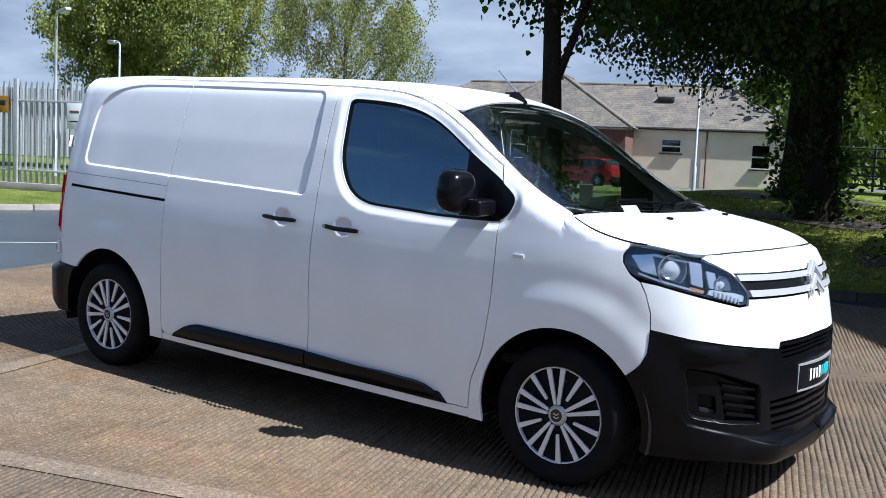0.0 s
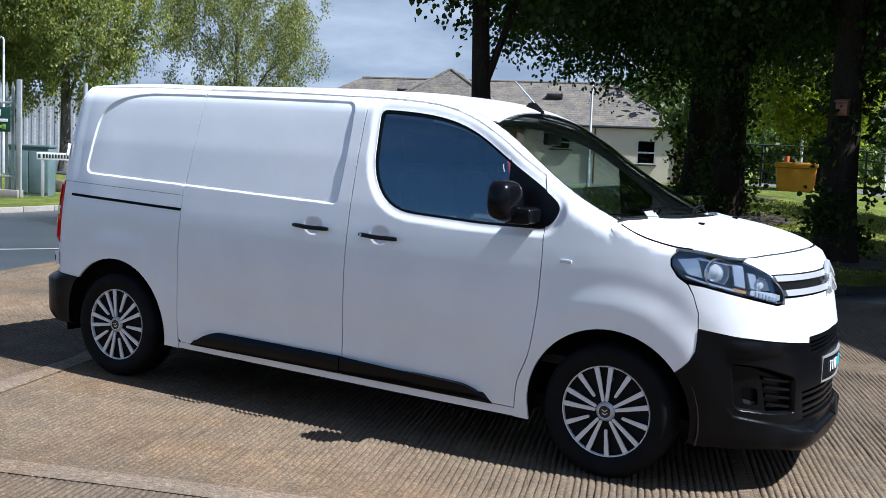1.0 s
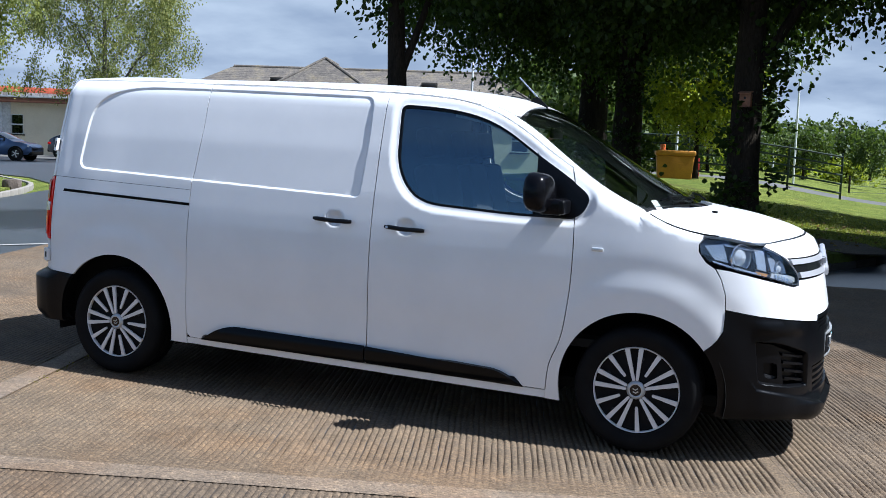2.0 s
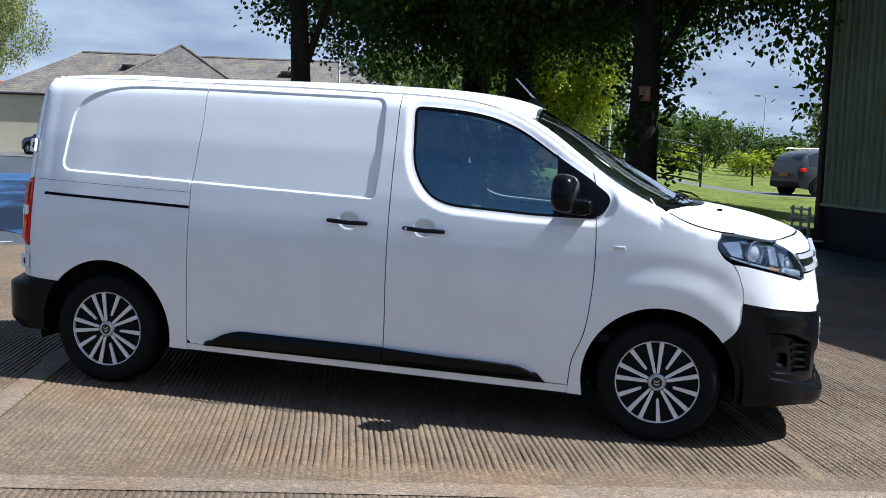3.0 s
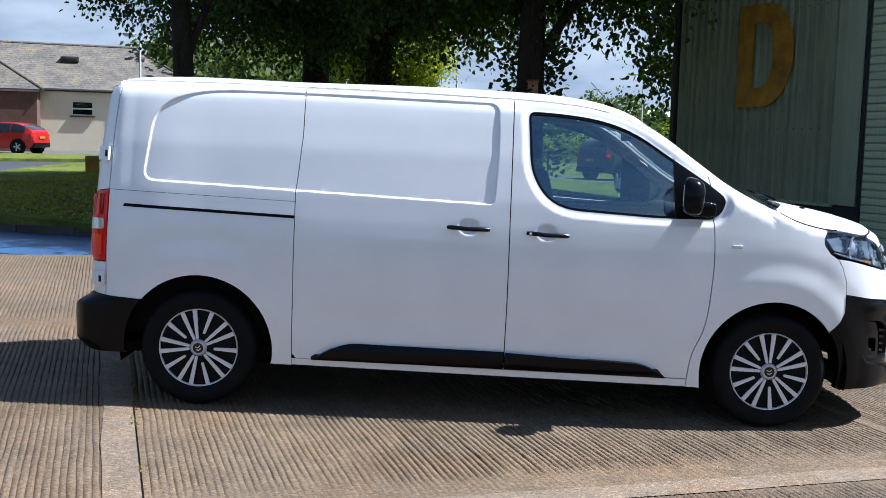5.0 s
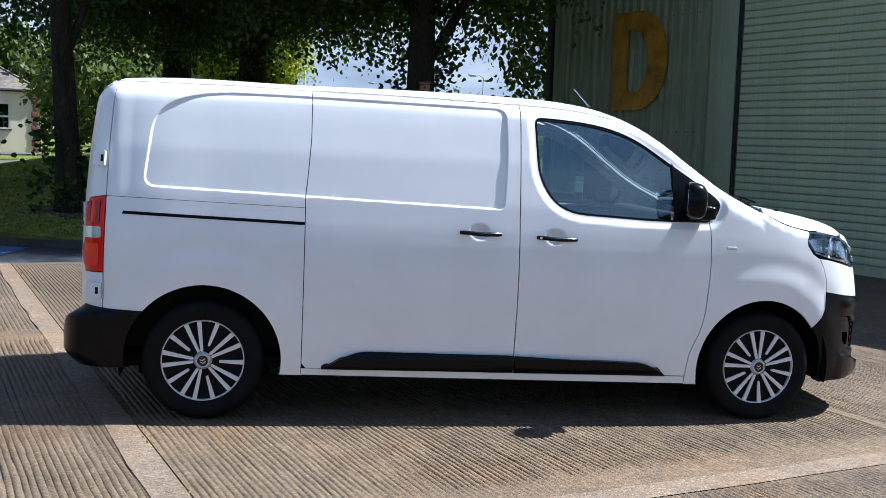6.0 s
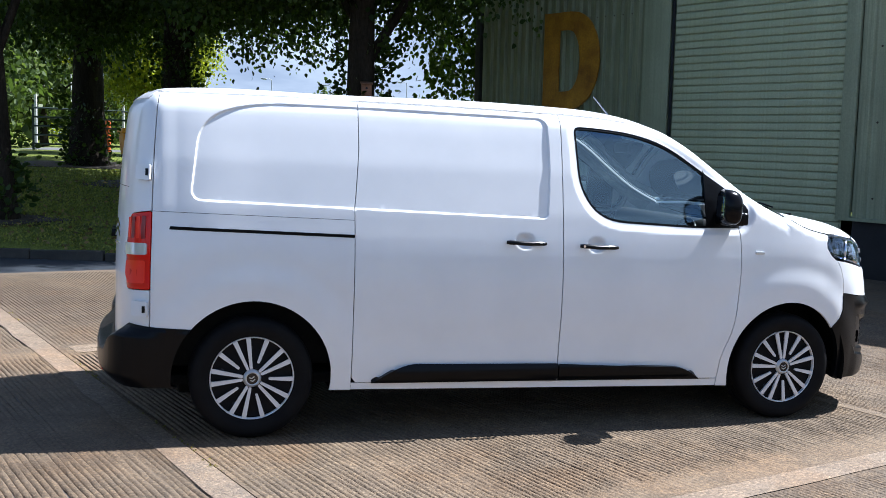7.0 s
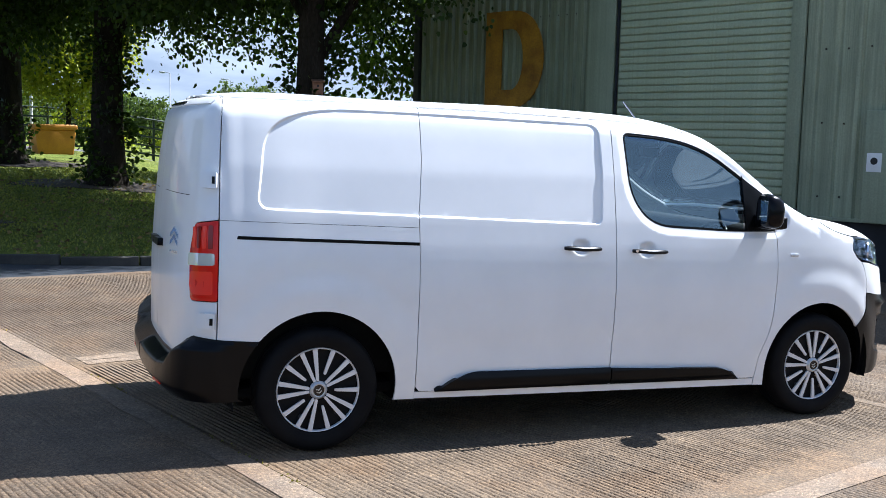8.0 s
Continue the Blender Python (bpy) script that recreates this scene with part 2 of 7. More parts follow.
M["glass"] = glass("tinted_glass", (0.66, 0.78, 0.77), 1.52, 3.9, (0.60, 0.83, 1.0))
M["glass_screen"] = glass("windscreen_glass", (0.86, 0.95, 0.91), 1.52, 1.6)
M["glass_clear"] = glass("clear_cover", (0.93, 0.95, 0.96), 1.45, 2.2, (0.60, 0.78, 1.0))
M["glass_dark"] = glass("window_pane", (0.25, 0.28, 0.28), 1.52, 1.6)

# ---- mesh tools ----
def mesh_of(name, verts, faces, mat, smooth=True, normals=None, sharp=None):
    me = bpy.data.meshes.new(name)
    me.from_pydata([tuple(v) for v in verts], [], [tuple(int(i) for i in f) for f in faces])
    me.materials.append(mat)
    me.polygons.foreach_set("use_smooth", [smooth] * len(me.polygons))
    if sharp is not None:
        me.set_sharp_from_angle(angle=radians(sharp))
    if normals is not None:
        me.normals_split_custom_set_from_vertices([tuple(n) for n in normals])
    me.update()
    return me


def part(name, data, mat=None, parent=None, label="", m=None):
    """Links a mesh, a bmesh or (verts, faces) as one object under a thing or a part."""
    if isinstance(data, tuple):
        data = mesh_of(name, data[0], data[1], mat, True, None, 35)
    elif isinstance(data, bmesh.types.BMesh):
        me = bpy.data.meshes.new(name)
        data.to_mesh(me)
        data.free()
        me.materials.append(mat)
        me.polygons.foreach_set("use_smooth", [True] * len(me.polygons))
        me.set_sharp_from_angle(angle=radians(35))
        data = me
    ob = new(name, data)
    if parent:
        ob.parent = parent
    if m is not None:
        ob.matrix_basis = m
    if label:
        tagged(ob, label)
    return ob


def thing(name, m, label, category, group="", kind=""):
    return tagged_at(new(name), m, label, category, group, kind)


def tagged_at(ob, m, label, category, group, kind):
    ob.matrix_basis = m
    return tagged(ob, label, category, group, kind)


def join(*pieces):
    """Several (verts, faces) as one."""
    V, Fs = [], []
    for v, f in pieces:
        k = len(V)
        V.extend(tuple(p) for p in v)
        Fs.extend(tuple(i + k for i in q) for q in f)
    return V, Fs


def moved(piece, m):
    return [tuple(m @ Vector(v)) for v in piece[0]], piece[1]


def rbox(size, centre=(0, 0, 0), bevel=0.01, seg=2, m=None):
    bm = bmesh.new()
    bmesh.ops.create_cube(bm, size=1.0)
    bmesh.ops.scale(bm, vec=size, verts=bm.verts)
    if bevel:
        bmesh.ops.bevel(bm, geom=bm.edges[:], offset=bevel, segments=seg, affect="EDGES", profile=0.6)
    bmesh.ops.translate(bm, vec=centre, verts=bm.verts)
    if m is not None:
        bmesh.ops.transform(bm, matrix=m, verts=bm.verts)
    bm.verts.index_update()
    out = [tuple(v.co) for v in bm.verts], [tuple(v.index for v in f.verts) for f in bm.faces]
    bm.free()
    return out


def lathe(profile, seg=48, axis="y", centre=(0, 0, 0), closed=False):
    """Turns (radius, height) pairs about an axis."""
    V, Fs, n = [], [], len(profile)
    for k in range(seg):
        a = 2 * math.pi * k / seg
        c, s = math.cos(a), math.sin(a)
        for r, h in profile:
            p = {"y": (r * c, h, r * s), "z": (r * c, r * s, h), "x": (h, r * c, r * s)}[axis]
            V.append((p[0] + centre[0], p[1] + centre[1], p[2] + centre[2]))
    for k in range(seg):
        j = (k + 1) % seg
        for i in range(n if closed else n - 1):
            i2 = (i + 1) % n
            Fs.append((k * n + i, k * n + i2, j * n + i2, j * n + i))
    return V, Fs


def tube(points, radius, seg=8, cap=True):
    """A round bar along points; radius a number or one for each point."""
    pts = [Vector(p) for p in points]
    rad = radius if isinstance(radius, (list, tuple)) else [radius] * len(pts)
    V, Fs, side = [], [], None
    for i, p in enumerate(pts):
        d = (pts[min(i + 1, len(pts) - 1)] - pts[max(i - 1, 0)]).normalized()
        if side is None:
            side = d.orthogonal().normalized()
        side = (side - d * side.dot(d)).normalized()
        up = d.cross(side)
        for k in range(seg):
            a = 2 * math.pi * k / seg
            V.append(tuple(p + rad[i] * (math.cos(a) * side + math.sin(a) * up)))
    for i in range(len(pts) - 1):
        for k in range(seg):
            j = (k + 1) % seg
            Fs.append((i * seg + k, i * seg + j, (i + 1) * seg + j, (i + 1) * seg + k))
    if cap:
        Fs += [tuple(reversed(range(seg))), tuple(range((len(pts) - 1) * seg, len(pts) * seg))]
    return V, Fs


def prism(poly, depth, m=None, bevel=0.0):
    """A flat polygon (x, y) drawn out along z from 0 to depth."""
    bm = bmesh.new()
    vs = [bm.verts.new((x, y, 0)) for x, y in poly]
    f = bm.faces.new(vs)
    r = bmesh.ops.extrude_face_region(bm, geom=[f])
    bmesh.ops.translate(bm, vec=(0, 0, depth), verts=[g for g in r["geom"] if isinstance(g, bmesh.types.BMVert)])
    bmesh.ops.recalc_face_normals(bm, faces=bm.faces)
    if bevel:
        bmesh.ops.bevel(bm, geom=bm.edges[:], offset=bevel, segments=2, affect="EDGES")
    if m is not None:
        bmesh.ops.transform(bm, matrix=m, verts=bm.verts)
    bm.verts.index_update()
    out = [tuple(v.co) for v in bm.verts], [tuple(v.index for v in q.verts) for q in bm.faces]
    bm.free()
    return out


def spline(points, n=16):
    """A smooth curve through points."""
    P = np.asarray(points, float)
    Q = np.vstack([2 * P[0] - P[1], P, 2 * P[-1] - P[-2]])
    out = []
    for i in range(1, len(Q) - 2):
        p0, p1, p2, p3 = Q[i - 1:i + 3]
        d0, d1, d2 = [max(np.linalg.norm(b - a), 1e-6) for a, b in ((p0, p1), (p1, p2), (p2, p3))]
        m1 = ((p1 - p0) / d0 * d1 + (p2 - p1) / d1 * d0) / (d0 + d1) * d1
        m2 = ((p2 - p1) / d1 * d2 + (p3 - p2) / d2 * d1) / (d1 + d2) * d1
        t = np.linspace(0, 1, n, endpoint=False)[:, None]
        out.append((2 * t**3 - 3 * t**2 + 1) * p1 + (t**3 - 2 * t**2 + t) * m1 + (3 * t**2 - 2 * t**3) * p2 + (t**3 - t**2) * m2)
    return np.vstack(out + [P[-1:]])


def sstep(a, b, x):
    t = np.clip((np.asarray(x, float) - a) / (b - a), 0, 1)
    return t * t * (3 - 2 * t)


def resample(poly, step):
    """A closed outline cut into even steps."""
    P = np.asarray(poly, float)
    P = np.vstack([P, P[:1]])
    out = []
    for a, b in zip(P[:-1], P[1:]):
        n = max(1, int(np.ceil(np.linalg.norm(b - a) / step)))
        out.append(a + (b - a) * np.linspace(0, 1, n, endpoint=False)[:, None])
    return np.vstack(out)


def rounded(poly, radius, n=6):
    """Rounds a polygon's corners; radius a number or one for each corner."""
    P = np.asarray(poly, float)
    out = []
    for i in range(len(P)):
        r = radius[i] if isinstance(radius, (list, tuple)) else radius
        a, b, c = P[i - 1], P[i], P[(i + 1) % len(P)]
        la, lc = np.linalg.norm(a - b), np.linalg.norm(c - b)
        ra, rc = min(r, la * 0.49), min(r, lc * 0.49)
        if r <= 0:
            out.append(b[None])
            continue
        s, e = b + (a - b) / la * ra, b + (c - b) / lc * rc
        t = np.linspace(0, 1, n)[:, None]
        out.append((1 - t) ** 2 * s + 2 * t * (1 - t) * b + t**2 * e)
    return np.vstack(out)


def inside(poly, pts):
    """Which points lie in a polygon."""
    P, q = np.asarray(poly), np.asarray(pts)
    res = np.zeros(len(q), bool)
    for (x0, y0), (x1, y1) in zip(P, np.roll(P, -1, 0)):
        cross = (y0 > q[:, 1]) != (y1 > q[:, 1])
        with np.errstate(divide="ignore", invalid="ignore"):
            res ^= cross & (q[:, 0] < (x1 - x0) * (q[:, 1] - y0) / (y1 - y0 + 1e-12) + x0)
    return res


def far_from(poly, pts, gap):
    """Which points keep a distance from an outline."""
    P, q = np.asarray(poly), np.asarray(pts)
    ok = np.ones(len(q), bool)
    for a, b in zip(P, np.roll(P, -1, 0)):
        d = b - a
        t = np.clip(((q - a) @ d) / max(d @ d, 1e-12), 0, 1)
        ok &= np.linalg.norm(q - a - t[:, None] * d, axis=1) > gap
    return ok


def distance_to(poly, pts):
    """Distance to a closed outline, positive inside."""
    P, q = np.asarray(poly), np.asarray(pts)
    best = np.full(len(q), 9.0)
    for a, b in zip(P, np.roll(P, -1, 0)):
        d = b - a
        t = np.clip(((q - a) @ d) / max(d @ d, 1e-12), 0, 1)
        best = np.minimum(best, np.linalg.norm(q - a - t[:, None] * d, axis=1))
    return np.where(inside(P, q), best, -best)


def shrunk(poly, gap):
    """An outline moved inwards."""
    P = np.asarray(poly, float)
    area = 0.5 * np.sum(P[:, 0] * np.roll(P[:, 1], -1) - np.roll(P[:, 0], -1) * P[:, 1])
    T = np.roll(P, -1, 0) - np.roll(P, 1, 0)
    T /= np.linalg.norm(T, axis=1)[:, None] + 1e-12
    return P + gap * np.sign(area) * np.stack([-T[:, 1], T[:, 0]], 1)


from mathutils.geometry import delaunay_2d_cdt


def skin(name, outline, chart, mat, holes=(), step=0.03, rim=0.015, gap=0.0025, flip=False, dense=None):
    """A sheet-metal panel: a flat outline with holes, filled with a mesh and laid on a curved chart, its edges turned in."""
    ring = [resample(shrunk(resample(outline, step * 0.6), gap), step * 0.6)] + [resample(h, step * 0.6) for h in holes]
    lo, hi = ring[0].min(0), ring[0].max(0)
    gx, gy = np.meshgrid(np.arange(lo[0], hi[0], step), np.arange(lo[1], hi[1], step), indexing="ij")
    pts = np.stack([gx.ravel(), gy.ravel()], 1)
    if dense is not None:
        pts = np.vstack([pts, dense])
    keep = inside(ring[0], pts) & far_from(ring[0], pts, step * 0.4)
    for h in ring[1:]:
        keep &= ~inside(h, pts) & far_from(h, pts, step * 0.4)
    pts = pts[keep]
    verts, edges, k = [], [], 0
    for r in ring:
        verts.extend(r)
        edges += [(k + i, k + (i + 1) % len(r)) for i in range(len(r))]
        k += len(r)
    verts.extend(pts)
    v2, _, tri, *_ = delaunay_2d_cdt([Vector(p) for p in verts], edges, [], 0, 1e-6)
    q = np.array([tuple(v) for v in v2])
    T = np.array([t for t in tri if len(t) == 3])
    c = q[T].mean(1)
    ok = inside(ring[0], c)
    for h in ring[1:]:
        ok &= ~inside(h, c)
    T = T[ok]
    P = chart(q[:, 0], q[:, 1])
    e = 1e-3
    N = np.cross(chart(q[:, 0] + e, q[:, 1]) - chart(q[:, 0] - e, q[:, 1]), chart(q[:, 0], q[:, 1] + e) - chart(q[:, 0], q[:, 1] - e))
    N /= np.linalg.norm(N, axis=1)[:, None] + 1e-12
    a, b, d = q[T[:, 0]], q[T[:, 1]], q[T[:, 2]]
    turn = (b[:, 0] - a[:, 0]) * (d[:, 1] - a[:, 1]) - (b[:, 1] - a[:, 1]) * (d[:, 0] - a[:, 0]) < 0
    T[turn] = T[turn][:, ::-1]
    if flip:
        N, T = -N, T[:, ::-1]
    faces, V, NN = [tuple(t) for t in T], [P], [N]
    if rim:
        count = {}
        for t in faces:
            for i in range(3):
                ed = (t[i], t[(i + 1) % 3])
                count[ed] = count.get(ed, 0) + 1
        border = [ed for ed in count if (ed[1], ed[0]) not in count]
        used = sorted({i for ed in border for i in ed})
        at = {v: j for j, v in enumerate(used)}
        n0, m0 = len(P), len(used)
        V += [P[used], P[used] - rim * N[used]]
        NN += [np.zeros((m0, 3)), np.zeros((m0, 3))]
        for i, j in border:
            faces.append((n0 + at[j], n0 + at[i], n0 + m0 + at[i], n0 + m0 + at[j]))
    return mesh_of(name, np.vstack(V), faces, mat, True, np.vstack(NN))

# ---- ground ----
SLOPE = 0.01885
E1 = np.array([math.cos(radians(17.7)), math.sin(radians(17.7))])
E2 = np.array([-E1[1], E1[0]])
KERB = spline([(-13.2, 30.0), (-12.6, 22.0), (-11.6, 17.5), (-10.4, 13.6), (-9.0, 10.4), (-7.9, 8.9), (-6.3, 8.05), (-4.2, 7.65), (-1.6, 7.2), (0.0, 7.45), (1.0, 8.05), (1.9, 9.0), (2.7, 10.6), (3.7, 13.6)], 14)
ISLAND = [tuple(p) for p in KERB] + [(4.2, 14.6), (8.0, 18.0), (20.0, 22.0), (20.0, 30.5), (2.0, 30.0), (-12.0, 30.4)]


def base_z(x):
    return -SLOPE * max(-8.0, min(8.0, x))


def far_rise(y):
    return float(np.interp(y, [18, 26, 34, 42, 50], [0, .08, .15, .18, .20]))


def rise(x, y):
    r = float(np.interp(y, [7.2, 8.6, 15, 21, 32, 52], [0, .22, .50, .74, .86, .95]))
    k = .25 + .75 * float(sstep(5, -2, x))
    corner = float(sstep(-6.5, -9.8, x)) * float(sstep(19, 14, y))
    west = float(sstep(-5.5, -11, x))
    return r * k * (1 - corner) * (1 - west) + (far_rise(y) + .05) * west if y > 7 else 0.0


def ground_z(x, y):
    return base_z(x) + rise(x, y)


def flat_z(x, y):
    return base_z(x)


def sheet(name, xs, ys, zf, mat):
    V = [(x, y, zf(x, y)) for x in xs for y in ys]
    n = len(ys)
    Fs = [(i * n + j, (i + 1) * n + j, (i + 1) * n + j + 1, i * n + j + 1) for i in range(len(xs) - 1) for j in range(n - 1)]
    return part(name, mesh_of(name, V, Fs, mat))


def patch(name, outline, zf, mat, step=0.8, lift=0.0, rim=0.1):
    return part(name, skin(name, outline, lambda x, y: np.stack([x, y, np.array([zf(a, b) for a, b in zip(x, y)]) + lift], -1), mat, step=step, rim=rim, gap=0))


M["asphalt"] = varied("damp_asphalt", (0.028, 0.034, 0.043), (0.050, 0.057, 0.068), 0.5, 0.36, fine=110, bump=0.25, dist=0.005)
M["asphalt_dry"] = varied("worn_asphalt", (0.07, 0.07, 0.07), (0.13, 0.125, 0.115), 0.7, 0.85, fine=110, bump=0.3, dist=0.005)
M["kerb"] = varied("kerb_concrete", (0.022, 0.020, 0.016), (0.062, 0.056, 0.046), 3.0, 0.9, fine=70, bump=0.4, dist=0.004)
M["kerb_pale"] = varied("pale_concrete", (0.22, 0.20, 0.17), (0.34, 0.31, 0.27), 2.0, 0.85, fine=70, bump=0.4, dist=0.004)
# damp asphalt with the reflection of the blue sky put into its colour
M["road_sky_blue"] = varied("sky_tinted_asphalt", (0.012, 0.048, 0.125), (0.024, 0.085, 0.20), 0.9, 0.62, fine=60, bump=0.25, dist=0.005, stretch=(1, .35, 1))
M["soil"] = varied("dark_soil", (0.030, 0.022, 0.014), (0.065, 0.048, 0.030), 3.0, 0.95, fine=40, bump=0.8, dist=0.02)


def turf(name, dark, light):
    mat, b = base(name, light, 0.95, Specular_IOR_Level=0.05)
    big, mid, small = noise_of(mat, 0.35, 4), noise_of(mat, 2.2, 6, 0.65), noise_of(mat, 55, 3)
    c = ramp(mat, mid, [(0.3, dark), (0.55, light), (0.78, (light[0] * 1.5, light[1] * 1.2, light[2] * 1.3))])
    c = mixed(mat, 1.0, c, ramp(mat, small, [(0.25, (0.45,) * 3), (0.75, (1.3,) * 3)]), "MULTIPLY")
    c = mixed(mat, 1.0, c, ramp(mat, big, [(0.35, (0.8, 0.85, 0.8)), (0.65, (1.15, 1.1, 1.0))]), "MULTIPLY")
    bare = ramp(mat, noise_of(mat, 0.55, 6, 0.65, seed=(3, 9, 1)), [(0.56, (0, 0, 0)), (0.66, (0.8, 0.8, 0.8))])
    c = mixed(mat, bare, c, (0.060, 0.042, 0.026))
    link(mat, c, b.inputs["Base Color"])
    bumped(mat, b, small, 1.0, 0.04)
    return mat


M["grass"] = turf("mown_grass", (0.085, 0.108, 0.025), (0.170, 0.205, 0.048))

ground = sheet("ground", [-900, -300, -120, -80, -60, -45, -35, -28, -22, -18, -15, -13, -11, -9, -7, -5, -3, -1, 1, 3, 5, 8, 12, 20, 30, 45, 70, 120, 300, 900],
               [-900, -200, -60, -20, -8, 0, 4, 7, 8.6, 10, 12, 15, 18, 21, 26, 32, 40, 52, 70, 120, 300, 900], lambda x, y: ground_z(x, y) - 0.10 - (0.1 if y < 7 else 0) - (.40 if -14 < x < 10 and 6 < y < 27 else 0), M["grass"])
tagged(ground, "grassland around the yard, rising gently", "ground", kind="structure")
# tarmac of the road that passes the yard, and behind the yard
road = patch("road", [(-60, -40), (40, -40), (40, 6), (9, 6.5), (6.0, 9.5), (3.9, 14.0)] + [tuple(p) for p in KERB[::-1]] + [(-13.6, 38), (-20, 42), (-30, 46.5), (-46, 47), (-60, 40), (-48, 32), (-30, 24.5), (-23, 21.5), (-18, 17.5), (-15.2, 12.4), (-14.0, 10.0), (-13.5, 7.0), (-14.5, 1.0), (-22, -3), (-60, -6)],
             lambda x, y: flat_z(x, y) + (0.0 if y < 18 else far_rise(y) * float(sstep(-9, -13, x))) , M["asphalt"], 1.6, -0.012, 0.05)
tagged(road, "damp dark asphalt road beside the yard", "road", kind="structure")
island = patch("lawn", ISLAND, lambda x, y: ground_z(x, y) + .10 * float(sstep(7.0, 8.0, y)), M["grass"], 0.5, 0.0, 0.25)
tagged(island, "mown lawn under the trees behind the kerb", "lawn", kind="structure")
verge = patch("verge", [(-13.5, 6.9), (-14.0, 10.0), (-15.4, 12.2), (-18.5, 16.5), (-23, 20), (-30, 22.5), (-45, 27), (-45, 4), (-22, -1), (-14.7, 3)], lambda x, y: flat_z(x, y) + .09, M["grass"], 1.2, 0.0, 0.2)
tagged(verge, "sunlit grass verge across the road", "verge", kind="structure")
strip = patch("verge", [(-13.2, 36.2), (-13, 30.5), (20, 30.5), (20, 33.5), (-12, 38.6)], lambda x, y: ground_z(x, y) + .02, M["asphalt_dry"], 1.2, 0.0, 0.1)
tagged(strip, "pale dry road behind the lawn", "road", kind="structure")

# strip of damp road, its blue sky reflection painted on
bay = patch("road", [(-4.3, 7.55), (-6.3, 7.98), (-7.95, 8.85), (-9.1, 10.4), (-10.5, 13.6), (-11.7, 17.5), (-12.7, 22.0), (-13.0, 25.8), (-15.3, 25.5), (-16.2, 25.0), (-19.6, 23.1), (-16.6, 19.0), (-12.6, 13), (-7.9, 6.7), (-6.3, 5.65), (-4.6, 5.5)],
            lambda x, y: flat_z(x, y) + (0.0 if y < 18 else far_rise(y) * float(sstep(-9, -13, x))), M["road_sky_blue"], 1.0, -0.006, 0.004)
tagged(bay, "damp road beside the lawn, with the sky's blue reflection in its colour", "road", kind="structure")
bank = patch("verge", [(-22.7, 32.7), (-19.9, 32.4), (-17.5, 33.2), (-14.5, 35), (-11, 36.5), (-11, 42.6), (-15, 41.6), (-20, 39.6), (-26, 38.0)], lambda x, y: .40 + .05 * float(sstep(34, 39, y)), M["grass"], .8, 0.0, .25)
tagged(bank, "narrow sunlit grass bank in front of the house", "verge", kind="structure")
apron = patch("apron", [(-13, 42.5), (-20, 40.0), (-26, 38.4), (-34, 39), (-48, 42), (-50, 50), (-30, 51), (-13, 53)], lambda x, y: .15 + far_rise(y) + .02, M["asphalt_dry"], 2.0, 0.0, .05)
tagged(apron, "grey parking strip in front of the house", "apron", kind="structure")

# kerb stones round the lawn
kl = np.concatenate([[0], np.cumsum(np.linalg.norm(np.diff(KERB, axis=0), axis=1))])
kerb = tagged(new("kerb"), "weathered concrete kerb round the lawn", "kerb", kind="structure")
n_k = int(kl[-1] / 0.915)
for i in range(n_k):
    a, b = [np.array([np.interp(s * kl[-1] / n_k, kl, KERB[:, j]) for j in (0, 1)]) for s in (i + .006, i + .994)]
    c, d = (a + b) / 2, b - a
    zc = flat_z(*c) + (0 if c[1] < 18 else far_rise(c[1]) * float(sstep(-9, -13, c[0])))
    part("kerb_stone", rbox((float(np.linalg.norm(d)), .13, .26), (0, 0, 0), .018, 2), M["kerb"], kerb, m=pose(c[0] + .012 * math.sin(7.1 * i), c[1] + .012 * math.cos(5.3 * i), zc - .028 + .010 * math.sin(3.7 * i), 0, 0, math.degrees(math.atan2(d[1], d[0]))))
# kerb of the far verge
vk = spline([(-14.6, 3), (-13.45, 6.9), (-13.95, 10.0), (-15.3, 12.3), (-18.4, 16.6), (-23, 20.2)], 10)
vl = np.concatenate([[0], np.cumsum(np.linalg.norm(np.diff(vk, axis=0), axis=1))])
kerb2 = tagged(new("kerb"), "pale concrete kerb of the grass verge", "kerb", kind="structure")
for i in range(24):
    a, b = [np.array([np.interp(s * vl[-1] / 24, vl, vk[:, j]) for j in (0, 1)]) for s in (i + .006, i + .994)]
    c, d = (a + b) / 2, b - a
    part("kerb_stone", rbox((float(np.linalg.norm(d)), .13, .20), (0, 0, 0), .018, 2), M["kerb_pale"], kerb2, m=pose(c[0], c[1], flat_z(*c) - .01, 0, 0, math.degrees(math.atan2(d[1], d[0]))))
line_mat = varied("road_paint", (0.20, 0.20, 0.19), (0.38, 0.38, 0.36), 3, 0.7, fine=60)
lp = part("road_marking", moved(rbox((4.2, .07, .006), (0, 0, 0), .001, 1), pose(-7.65, 3.4, flat_z(-7.65, 0) - .008, 0, 0, 59)), line_mat)
tagged(lp, "worn white line on the road", "road marking", kind="structure")

